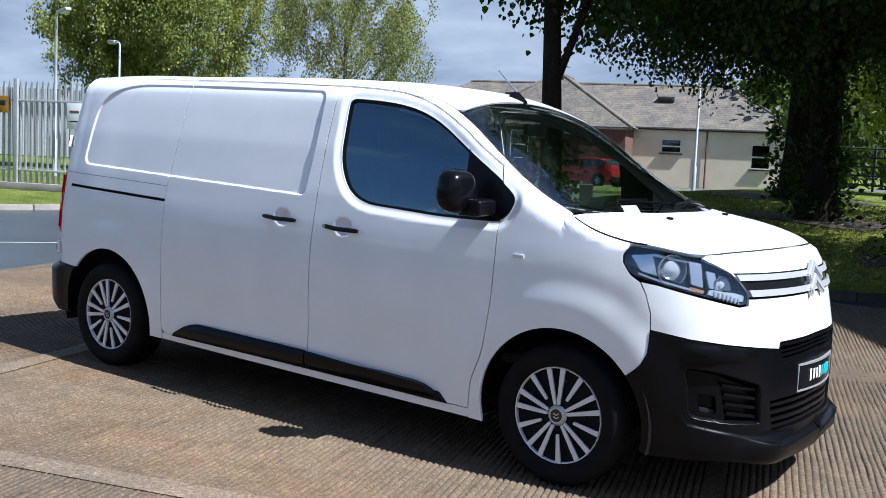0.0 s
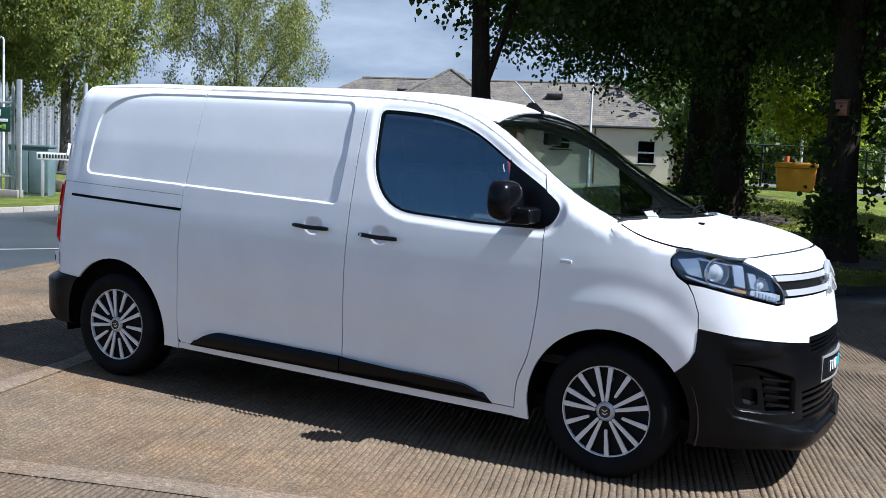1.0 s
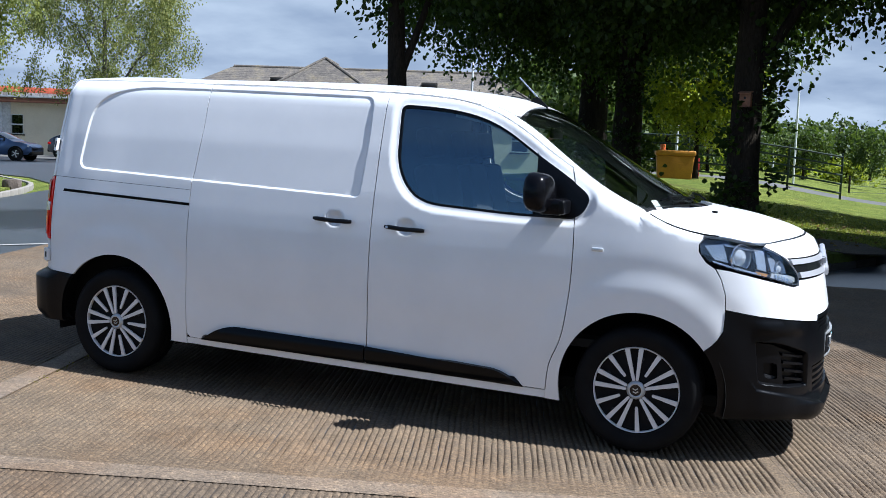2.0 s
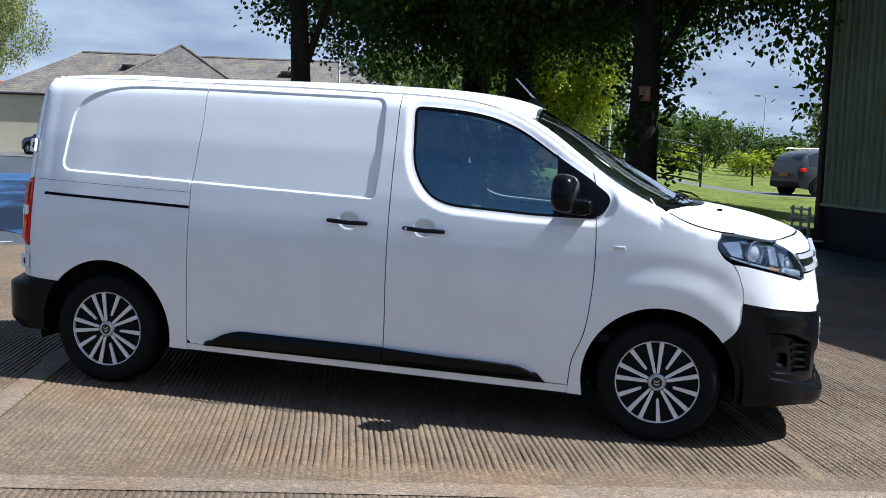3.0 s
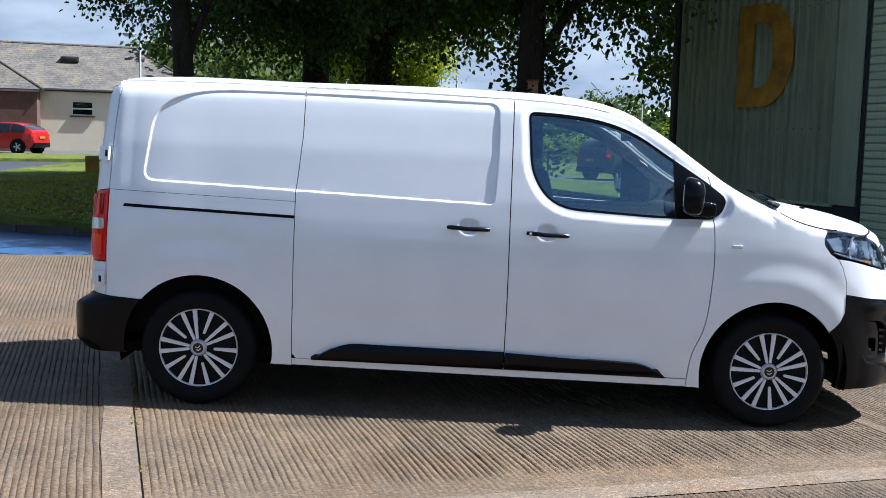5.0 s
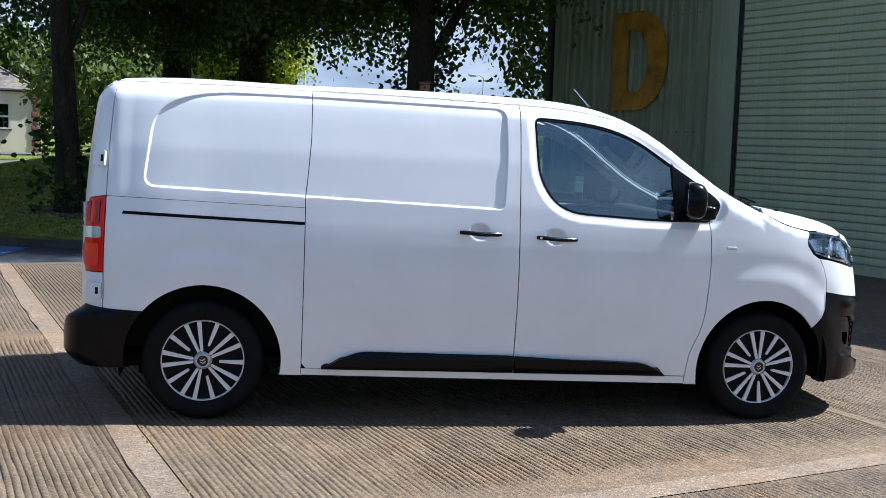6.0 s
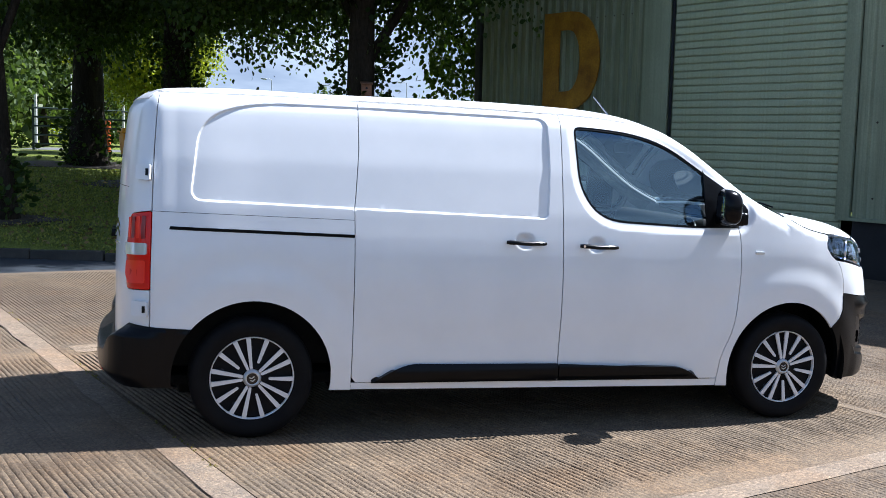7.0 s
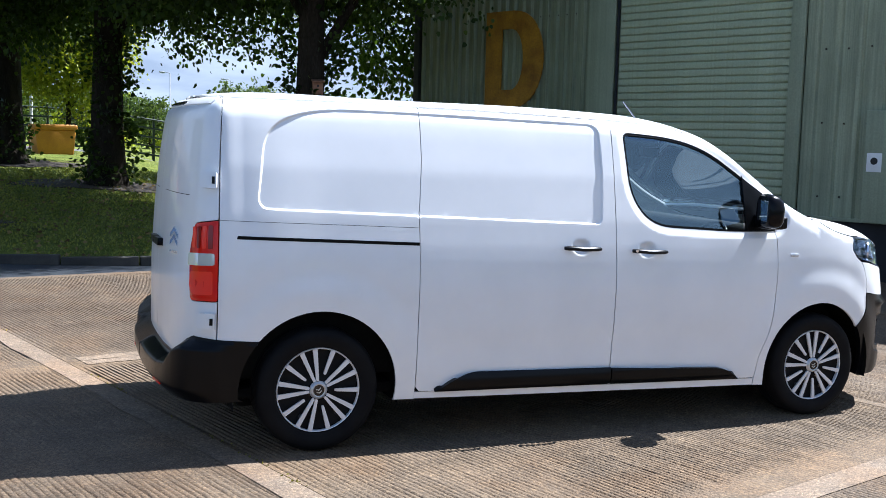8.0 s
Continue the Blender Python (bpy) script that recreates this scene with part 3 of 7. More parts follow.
# ---- ribbed concrete yard: slabs cast in bays ----
def concrete(name, dark, light):
    mat, b = base(name, light, 0.88)
    big, mid, small, speck = noise_of(mat, 0.55, 5, 0.6), noise_of(mat, 4.5, 6, 0.65), noise_of(mat, 70, 4, 0.6), noise_of(mat, 240, 2, 0.6)
    c = ramp(mat, big, [(0.3, dark), (0.7, light)])
    c = mixed(mat, 1.0, c, ramp(mat, mid, [(0.25, (0.78, 0.77, 0.76)), (0.55, (1.0, 1.0, 1.0)), (0.8, (1.14, 1.12, 1.08))]), "MULTIPLY")
    c = mixed(mat, 1.0, c, ramp(mat, small, [(0.3, (0.68,) * 3), (0.7, (1.22,) * 3)]), "MULTIPLY")
    c = mixed(mat, 1.0, c, ramp(mat, speck, [(0.36, (0.52, 0.50, 0.48)), (0.46, (1, 1, 1)), (0.64, (1, 1, 1)), (0.72, (1.6, 1.55, 1.45))]), "MULTIPLY")
    info = mat.node_tree.nodes.new("ShaderNodeObjectInfo")
    c = mixed(mat, 1.0, c, ramp(mat, info.outputs["Random"], [(0.0, (0.9, 0.9, 0.92)), (1.0, (1.08, 1.05, 1.0))]), "MULTIPLY")
    # exposed aggregate: pale, grey and rusty stones
    tc = mat.node_tree.nodes.new("ShaderNodeTexCoord")
    vo = node(mat, "ShaderNodeTexVoronoi", Scale=75.0, Randomness=1.0)
    link(mat, tc.outputs["Object"], vo.inputs["Vector"])
    sp = mat.node_tree.nodes.new("ShaderNodeSeparateColor")
    link(mat, vo.outputs["Color"], sp.inputs[0])
    c = mixed(mat, 1.0, c, ramp(mat, sp.outputs[0], [(0.0, (0.72, 0.70, 0.69)), (0.45, (0.95, 0.93, 0.91)), (0.8, (1.06, 1.02, 0.96)), (1.0, (1.42, 1.36, 1.24))]), "MULTIPLY")
    c = mixed(mat, 1.0, c, ramp(mat, noise_of(mat, 1.3, 4, 0.6, seed=(7, 3, 0)), [(0.34, (0.90, 0.93, 0.97)), (0.50, (1, 1, 1)), (0.68, (1.08, 0.99, 0.90))]), "MULTIPLY")
    link(mat, c, b.inputs["Base Color"])
    b.inputs["Specular IOR Level"].default_value, b.inputs["Roughness"].default_value = 0.22, 0.75
    h = mat.node_tree.nodes.new("ShaderNodeMath")
    h.operation = "MULTIPLY_ADD"
    h.inputs[1].default_value = -0.9
    link(mat, vo.outputs["Distance"], h.inputs[0])
    link(mat, small, h.inputs[2])
    bumped(mat, b, h.outputs[0], 0.55, 0.007)
    return mat


M["concrete"] = concrete("ribbed_concrete", (0.118, 0.090, 0.063), (0.170, 0.131, 0.092))
M["float"] = concrete("floated_concrete", (0.172, 0.135, 0.100), (0.245, 0.196, 0.148))
yard = tagged(new("yard"), "ribbed brown concrete yard cast in square bays", "yard", kind="structure")
W_J, V_J = [-6.43, -2.20, 2.03, 6.26, 10.5], [-15.4, -10.97, -6.58, -2.12, 2.34, 6.8]
rib_rng = np.random.default_rng(5)


def slab(w0, w1, v0, v1, fine, left=.17, deep=1.0, gl=.0007, gr=.0007):
    """A cast bay in slab axes: ribs along v, floated margins, recessed joints."""
    g_, mar = .0007, .17
    if not fine:
        us_, vs_ = np.linspace(w0 + g_, w1 - g_, 8), np.linspace(v0 + g_, v1 - g_, 5)
        H = np.zeros((8, 5))
    else:
        pitch = .034
        xs_ = np.arange(w0 + left, w1 - mar * .4, pitch)
        prof = np.concatenate([[w0 + gl, w0 + left - .004]] + [[x + .000, x + .007, x + .017, x + .027] for x in xs_] + [[w1 - mar * .4 + .004, w1 - gr]])
        hh = np.concatenate([[0, 0]] + [[-.0115 * deep, -.0024 * deep, .0, -.0024 * deep] for _ in xs_] + [[0, 0]])
        vs_ = np.unique(np.concatenate([[v0 + g_, v0 + mar, v1 - mar, v1 - g_], np.arange(v0 + mar, v1 - mar, .11)]))
        us_ = prof
        live = sstep(v0 + mar - .03, v0 + mar + .06, vs_) * sstep(v1 - mar + .03, v1 - mar - .06, vs_)
        wob = rib_rng.normal(0, .0042, (len(xs_), len(vs_) + 4))
        wob = (wob[:, :-4] + wob[:, 1:-3] + wob[:, 2:-2] + wob[:, 3:-1] + wob[:, 4:]) / 5
        wob = np.vstack([np.zeros((2, len(vs_))), np.repeat(wob, 4, 0), np.zeros((2, len(vs_)))]) * live
        # ribs wear away in patches
        wu, wv_s = np.meshgrid(us_, vs_, indexing="ij")
        worn = .62 + .38 * np.clip(1.5 * np.sin(1.9 * wu + 1.3 * np.sin(1.1 * wv_s)) * np.cos(1.4 * wv_s + .8 * wu) + .55, 0, 1)
        H = hh[:, None] * live[None] * worn * (1 + rib_rng.normal(0, .22, (len(us_), len(vs_)))) + rib_rng.normal(0, .0005, (len(us_), len(vs_)))
        drift = np.cumsum(rib_rng.normal(0, .0012, len(vs_)))
        us_ = us_[:, None] + wob + (drift * live)[None] * (hh != 0)[:, None]
    U = us_ if np.ndim(us_) == 2 else np.repeat(np.asarray(us_)[:, None], len(vs_), 1)
    Vv = np.repeat(np.asarray(vs_)[None], U.shape[0], 0)
    X, Y = U * E1[0] + Vv * E2[0], U * E1[1] + Vv * E2[1]
    Z = -SLOPE * np.clip(X, -8, 8) + H
    P = np.stack([X, Y, Z], -1).reshape(-1, 3)
    nu, nv = U.shape
    idx = np.arange(nu * nv).reshape(nu, nv)
    F_ = np.stack([idx[:-1, :-1], idx[1:, :-1], idx[1:, 1:], idx[:-1, 1:]], -1).reshape(-1, 4)
    loop = np.concatenate([idx[:, 0], idx[-1, 1:], idx[-2::-1, -1], idx[0, -2:0:-1]])
    k = len(P)
    low = P[loop] - np.array([0, 0, .10])
    m_ = len(loop)
    skirt_ = [(int(loop[i]), k + i, k + (i + 1) % m_, int(loop[(i + 1) % m_])) for i in range(m_)]
    return np.vstack([P, low]), [tuple(f) for f in F_] + skirt_


for i in range(4):
    for j in range(5):
        w0, w1, v0, v1 = W_J[i], W_J[i + 1], V_J[j], V_J[j + 1]
        if i == 0:
            w0 = -5.30
        near_bay = j >= 2 and i <= 2
        V_, F_ = slab(w0, w1, v0, v1, near_bay, .17 if i == 0 else .035, 1.0, .0045 if i == 1 else .0007, .0045 if i == 0 else .0007)
        s_ = part("slab", mesh_of("slab", V_, F_, M["concrete"], True, None, 62), parent=yard)
# pale floated bands beside the main joints
for w0, w1, v0, v1 in ((-2.36, -2.206, -6.5, 6.75), (-5.25, 10.4, -2.29, -2.128), (-2.1, 2.0, 2.35, 2.47), (-2.1, 2.0, 2.21, 2.33)):
    n_ = 40
    pts_ = []
    along = (w1 - w0) > (v1 - v0)
    for t in np.linspace(0, 1, n_):
        for e in (0, 1):
            w, v = (w0 + (w1 - w0) * t, (v0, v1)[e]) if along else ((w0, w1)[e], v0 + (v1 - v0) * t)
            if (along and e == 0) or (not along and e == 0):
                w, v = (w, v - abs(rib_rng.normal(0, .012))) if along else (w - abs(rib_rng.normal(0, .012)), v)
            x, y = w * E1[0] + v * E2[0], w * E1[1] + v * E2[1]
            pts_.append((x, y, -SLOPE * max(-8, min(8, x)) + .0035))
    F_ = [(2 * i, 2 * i + 1, 2 * i + 3, 2 * i + 2) if not along else (2 * i, 2 * i + 2, 2 * i + 3, 2 * i + 1) for i in range(n_ - 1)]
    part("joint_band", mesh_of("joint_band", pts_, F_, M["float"]), parent=yard)

# ---- the van ----
VAN_TILT = 1.08
van = thing("van", pose(0, 0, 0, 0, VAN_TILT, 0), "white panel van with black bumpers, parked on ribbed concrete", "van")

PLAN = spline([(-2.375, 0), (-2.37, -.3), (-2.35, -.55), (-2.315, -.72), (-2.265, -.83), (-2.19, -.893), (-2.05, -.915), (-1.6, -.933), (-1.1, -.945), (0, -.953),
               (1.2, -.953), (1.6, -.947), (1.9, -.922), (2.08, -.890), (2.24, -.825), (2.37, -.725), (2.46, -.585), (2.525, -.38), (2.556, -.18), (2.563, 0)], 40)
UL = np.concatenate([[0], np.cumsum(np.linalg.norm(np.diff(PLAN, axis=0), axis=1))])
UL -= UL[np.argmin(abs(PLAN[:, 0]))] - PLAN[np.argmin(abs(PLAN[:, 0])), 0]
UR, UF = UL[0], UL[-1]
ZZ = np.linspace(0, 2.0, 401)


def table(zk, vk, w=21):
    v = np.interp(ZZ, zk, vk)
    k = np.hanning(w + 2)[1:-1]
    return np.convolve(np.pad(v, w // 2, mode="edge"), k / k.sum(), "valid")


SEC = table([0, .2, .3, .45, .65, .85, 1.0, 1.1, 1.25, 1.5, 1.7, 1.87, 2.0], [.93, .955, .972, .986, .998, 1, .991, .980, .957, .905, .852, .800, .76])
FRONT = table([0, .2, .27, .33, .55, .75, .85, .95, 1.0, 1.05, 1.1, 1.15, 1.2, 1.25], [.10, .03, .0, .0, .0, .01, .03, .05, .065, .082, .10, .13, .19, .28], 13)
REAR = table([0, .9, 1.2, 1.5, 1.75, 1.85, 1.95], [0, 0, .01, .03, .06, .085, .12])
TOPX = spline([(-3.2, 1.850), (-2.2, 1.861), (-1.1, 1.874), (.1, 1.855), (.36, 1.843), (.6, 1.818), (.8, 1.762), (.963, 1.676), (1.166, 1.534), (1.371, 1.395), (1.5, 1.327),
               (1.62, 1.275), (1.72, 1.231), (1.82, 1.200), (1.9, 1.184), (2.0, 1.170), (2.09, 1.166), (2.35, 1.140), (2.61, 1.154), (2.9, 1.163), (3.2, 1.166)], 12)


def top_of(u):
    return np.interp(u, TOPX[:, 0], TOPX[:, 1])


RECESS = shrunk(resample(rounded([(-1.985, 1.292), (.006, 1.236), (.024, 1.50), (.018, 1.800), (-.6, 1.806), (-1.2, 1.812), (-1.70, 1.806), (-1.94, 1.70)], [.06, .03, .3, .06, .3, .3, .22, .12], 8), .02), -.010)
WIN = rounded([(.192, 1.777), (.36, 1.772), (.53, 1.757), (.69, 1.724), (.84, 1.660), (1.03, 1.533), (1.23, 1.415), (1.355, 1.325), (1.30, 1.200), (.93, 1.196), (.36, 1.222), (.215, 1.40)],
              [.05, .1, .1, .1, .1, .1, .1, .06, .07, .1, .15, .12], 7)
AX = 1.65
HUB = 0.332


def relief(u, z):
    """How far the sheet metal stands proud of the plain body."""
    d = np.zeros_like(u)
    near = (u > -2.1) & (u < .1) & (z > 1.15) & (z < 1.9)
    if near.any():
        s = distance_to(RECESS, np.stack([u[near], z[near]], 1))
        d[near] -= .0095 * sstep(0.0, .012, s)
    for x, z0 in ((-.128, 1.100), (.318, 1.085)):
        r = np.hypot((u - x) / 1.25, z - z0)
        d -= .020 * (1 - sstep(.012, .052, r))
    for ax in (-AX, AX):
        r = np.hypot(u - ax, z - HUB)
        d += .007 * sstep(.66, .50, r) * sstep(.2, .55, z) * (z > .2)
        d -= .003 * sstep(.11, .0, abs(r - .62)) * sstep(.35, .75, z)
    d -= .006 * np.exp(-((z - .52) / .12) ** 2) * sstep(-1.2, -.9, u) * sstep(1.2, .9, u)
    d += .002 * np.exp(-((z - .93) / .12) ** 2) * sstep(2.1, 1.6, u)
    # sunk window surround of the front door
    near = (u > .05) & (u < 1.42) & (z > 1.08) & (z < 1.86)
    if near.any():
        s = -distance_to(WIN, np.stack([u[near], z[near]], 1))
        d[near] -= .015 * (1 - sstep(.002, .050, s))
    return d


def plain(u, z):
    x, y = np.interp(u, UL, PLAN[:, 0]), np.interp(u, UL, PLAN[:, 1])
    x = x - np.interp(z, ZZ, FRONT) * sstep(1.55, 2.6, u) + np.interp(z, ZZ, REAR) * sstep(-2.0, -2.5, u)
    y = y * np.interp(z, ZZ, SEC)
    # the edge that turns over into roof, pillar and bonnet
    rad = np.where(u > 1.63, .05, .11)
    q = np.clip((rad - (top_of(u) - z)) / rad, 0, .985)
    roll = rad * (1 - np.sqrt(1 - q * q))
    fore = sstep(2.0, 2.6, u)
    aft = sstep(-2.15, -2.3, u)
    y = y + roll * (1 - fore) * (1 - aft) * .95
    x = x - roll * fore + roll * aft
    return np.stack([x, y, z + 0 * x], -1)


def side(u, z, lift=0.0):
    u, z = np.asarray(u, float), np.asarray(z, float)
    e = 1e-3
    n = np.cross(plain(u + e, z) - plain(u - e, z), plain(u, z + e) - plain(u, z - e))
    n /= np.linalg.norm(n, axis=-1)[..., None] + 1e-12
    return plain(u, z) + n * (relief(u, z) + lift)[..., None]


def raised(lift):
    return lambda u, z: side(u, z, lift if callable(lift) is False else lift(u, z))


def mirrored(chart):
    return lambda u, z: chart(u, z) * np.array([1.0, -1.0, 1.0])


def both(name, outline, chart, mat, parent, label="", **kw):
    """A panel on the near side and its twin on the far side."""
    a = part(name, skin(name, outline, chart, mat, **kw), parent=parent, label=label)
    kw = dict(kw, flip=True)
    if "step" not in kw or kw["step"] < .05:
        kw["step"] = .05
    kw["dense"] = None
    b = part(name, skin(name, outline, mirrored(chart), mat, **kw), parent=parent, label=label)
    return a, b


def arch(ax, r, a0, a1, n=28):
    return [(ax + r * math.cos(math.radians(a)), HUB + r * math.sin(math.radians(a))) for a in np.linspace(a0, a1, n)]


REAR_SEAM, SLIDE_SEAM, DOOR_SEAM = -2.19, -1.112, .108
front_seam = spline([(1.226, 1.466), (1.246, 1.415), (1.262, 1.25), (1.276, 1.05), (1.270, .79), (1.236, .555), (1.185, .42), (1.168, .276)], 8)
door_top = spline([(DOOR_SEAM, 1.834), (.36, 1.822), (.58, 1.797), (.78, 1.735), (.95, 1.645), (1.10, 1.545), (1.226, 1.466)], 8)
grid = np.stack(np.meshgrid(np.arange(-2.02, .05, .005), np.arange(1.21, 1.84, .005), indexing="ij"), -1).reshape(-1, 2)
sd = distance_to(RECESS, grid)
recess_pts = grid[(sd > -.005) & (sd < .0165)]
bowl = np.stack(np.meshgrid(np.arange(-.22, .42, .012), np.arange(1.02, 1.17, .012), indexing="ij"), -1).reshape(-1, 2)
wgrid = np.stack(np.meshgrid(np.arange(.11, 1.42, .014), np.arange(1.12, 1.85, .014), indexing="ij"), -1).reshape(-1, 2)
wd = distance_to(WIN, wgrid)
recess_pts = np.vstack([recess_pts, bowl, wgrid[(wd < .0) & (wd > -.062)]])

# side panels
quarter = [(REAR_SEAM, .602), (-1.985, .598)] + arch(-AX, .425, 141, -10) + [(-1.235, .258), (SLIDE_SEAM, .256), (SLIDE_SEAM, .30), (SLIDE_SEAM - .004, 1.1), (-1.118, 1.26), (-1.108, 1.36),
           (-1.092, 1.58), (-1.092, 1.845), (-1.5, 1.853), (-2.178, 1.846), (-2.186, 1.56)]
quarter_panel, _ = both("rear_quarter_panel", quarter, side, M["paint"], van, "white rear side panel with a shallow pressed recess", step=.028, gap=.0016, dense=recess_pts)
slide = [(SLIDE_SEAM, .325), (SLIDE_SEAM + .025, .297), (DOOR_SEAM, .284), (.110, .62), (.106, 1.15), (DOOR_SEAM, 1.834), (-.5, 1.842), (-1.092, 1.845), (-1.092, 1.58), (-1.108, 1.36), (-1.118, 1.26), (SLIDE_SEAM - .004, 1.1)]
sliding_door, _ = both("sliding_door", slide, side, M["paint"], van, "white sliding side door without a window", step=.028, gap=.0030, dense=recess_pts)
door = [(DOOR_SEAM, .284), (1.168, .274)] + [tuple(p) for p in front_seam[::-1]][1:] + [tuple(p) for p in door_top[::-1]][1:] + [(.106, 1.15), (.110, .62)]
front_door, _ = both("front_door", door, side, M["paint"], van, "white front door with a tinted window", step=.028, gap=.0030, holes=[WIN], dense=recess_pts)
sill = [(-1.245, .258), (SLIDE_SEAM, .256), (SLIDE_SEAM, .30), (DOOR_SEAM, .284), (1.168, .274), (1.25, .272), (1.25, .224), (0, .240)]
both("sill", [(SLIDE_SEAM, .258), (SLIDE_SEAM, .297), (DOOR_SEAM, .281), (1.168, .271), (1.168, .226)], raised(-.004), M["paint"], van, step=.04, gap=.001)
wing = [(1.168, .225), (1.248, .222)] + arch(AX, .412, 188, 36) + [(2.045, .640), (2.072, .69), (2.082, .795), (2.084, .87), (2.062, .95), (2.035, 1.000), (1.985, 1.030), (1.948, 1.080), (1.950, 1.115), (1.980, 1.150),
        (1.985, 1.164), (1.9, 1.178), (1.82, 1.194), (1.76, 1.212), (1.69, 1.240), (1.622, 1.270)]
pillar_top = [(u, float(top_of(u)) - .004) for u in np.arange(1.56, -2.17, -.06)]
wing_all = wing + pillar_top + [(-2.178, 1.85), (-1.5, 1.857), (-1.092, 1.849), (-.5, 1.846)] + [tuple(p + np.array([0, .004])) for p in door_top] + [tuple(p + np.array([.0008, 0])) for p in front_seam]
both("front_wing", wing_all, side, M["paint"], van, "white front wing, windscreen pillar and roof rail", step=.03, gap=.0015, dense=recess_pts)

# dark body behind the shut lines and wheel arches
inner = [(-2.15, .3), (-2.04, .3)] + arch(-AX, .45, 175, -8) + [(-1.15, .27), (1.18, .24)] + arch(AX, .44, 188, -5) + [(2.3, .3), (2.3, 1.0), (1.95, 1.08), (1.6, 1.2), (1.4, 1.18), (.3, 1.18), (.15, 1.3), (.14, 1.78), (-2.1, 1.80)]
both("inner_shell", inner, raised(-.035), M["dark"], van, step=.09, rim=0)

# front door window: glass, rubber, black mirror panel
GLASS = [p for p in shrunk(resample(WIN, .02), .013) if p[0] < 1.045]
glass_pane, far_pane = both("window_pane", GLASS, raised(-.012), M["glass"], front_door, "tinted side window", step=.06, rim=.003, gap=0)
for g_ in (glass_pane, far_pane):
    g_.visible_shadow = False
both("window_rubber", resample(shrunk(resample(WIN, .02), -.001), .02), raised(-.004), M["plastic"], front_door, "black window rubber", holes=[shrunk(resample(WIN, .02), .014)], step=.05, rim=.02, gap=0)
both("window_lining", shrunk(resample(WIN, .02), -.045), raised(-.034), M["pillar_trim"], front_door, "pale grey inner door frame", holes=[shrunk(resample(WIN, .02), -.004)], step=.06, rim=.01, gap=0)
SAIL = [(1.030, 1.545)] + [tuple(p) for p in shrunk(resample(WIN, .02), .006) if p[0] > 1.035]
both("mirror_panel", SAIL, raised(.003), M["plastic"], front_door, "black triangular mirror panel", step=.05, rim=.014, gap=0)

# seal along the roof channel
ru = np.linspace(-1.08, .66, 24)
both("roof_seal", [(u, float(top_of(u)) - .020) for u in ru] + [(u, float(top_of(u)) - .0235) for u in ru[::-1]], raised(.0012), M["seal"], van, "grey roof channel seal", step=.08, rim=.002, gap=0)

# sill cladding
CLAD = rounded([(-1.005, .297), (-.83, .405), (DOOR_SEAM - .003, .394), (DOOR_SEAM - .003, .288)], [.01, .1, .0, .0], 8)
CLAD2 = rounded([(DOOR_SEAM + .003, .288), (DOOR_SEAM + .003, .392), (.92, .358), (1.055, .272)], [0, 0, .08, .02], 8)


def clad_lift(u, z):
    return .004 + .026 * sstep(.0, .05, np.minimum(z - .275, .42 - z))


both("sill_cladding", CLAD, raised(clad_lift), M["plastic"], sliding_door, "black plastic door cladding", step=.03, rim=.03, gap=.001)
both("sill_cladding", CLAD2, raised(clad_lift), M["plastic"], front_door, "black plastic door cladding", step=.03, rim=.03, gap=.001)
# slide rail slot and crease above it
SLOT = [(-2.098, 1.130), (-2.092, 1.147), (SLIDE_SEAM - .006, 1.121), (SLIDE_SEAM - .006, 1.104)]
both("slide_rail", SLOT, raised(.0015), M["dark"], quarter_panel, "black sliding-door rail", step=.05, rim=.004, gap=0)
both("crease", [(-2.186, 1.2225), (-2.186, 1.2245), (SLIDE_SEAM - .006, 1.2005), (SLIDE_SEAM - .006, 1.1985)], raised(.0008), M["dark"], quarter_panel, "thin body joint", step=.06, rim=.0, gap=0)


def handle(x0, x1, z0, z1, parent):
    for s in (1, -1):
        def at(u, z, l):
            p = side(np.array([u]), np.array([z]), 0.0)[0]
            q = side(np.array([u]), np.array([z + .09]), 0.0)[0]
            return Vector((p[0], (min(p[1], q[1] - .02) - l) * s, p[2]))
        n = 13
        pts = []
        for i in range(n):
            t = i / (n - 1)
            pts.append(at(x0 + (x1 - x0) * t, z0 + (z1 - z0) * t, .004 + .028 * math.sin(math.pi * min(1, max(0, t * .9 + .06))) ** .6))
        rad = [.0125 * (1 if .06 < i / (n - 1) < .94 else .75) for i in range(n)]
        grip = part("door_handle", tube(pts, rad, 10), M["plastic"], parent, "black pull handle")
        if parent is front_door:
            c = at(x0 + .02, z0, .030)
            part("lock", lathe([(0, 0), (.008, 0), (.008, .006), (0, .006)], 14, "y", (c.x, c.y - .006 * s, c.z)), M["chrome"], grip, "round key lock")


handle(-.249, -.009, 1.096, 1.090, sliding_door)
handle(.201, .440, 1.081, 1.074, front_door)
for s in (1, -1):
    p = side(np.array([1.405]), np.array([1.052]), 0.0)[0]
    part("side_repeater", rbox((.062, .014, .020), (p[0], (p[1]) * s, p[2]), .006, 2), M["clear_lens"], van, "clear indicator lamp")

# ---- roof, windscreen and bonnet ----
ZC = spline([(-2.30, 1.852), (-2.2, 1.870), (-1.1, 1.897), (0, 1.903), (.45, 1.886), (.68, 1.858), (.82, 1.818), (.95, 1.748), (1.2, 1.600), (1.5, 1.428), (1.78, 1.294), (1.90, 1.278), (2.05, 1.254), (2.2, 1.224), (2.3, 1.195), (2.36, 1.174), (2.39, 1.162), (2.45, 1.14)], 12)
us = np.linspace(UR, UF, 600)
EDGE = plain(us, top_of(us) - .004)
order = np.argsort(EDGE[:, 0])
EDGE = EDGE[order]


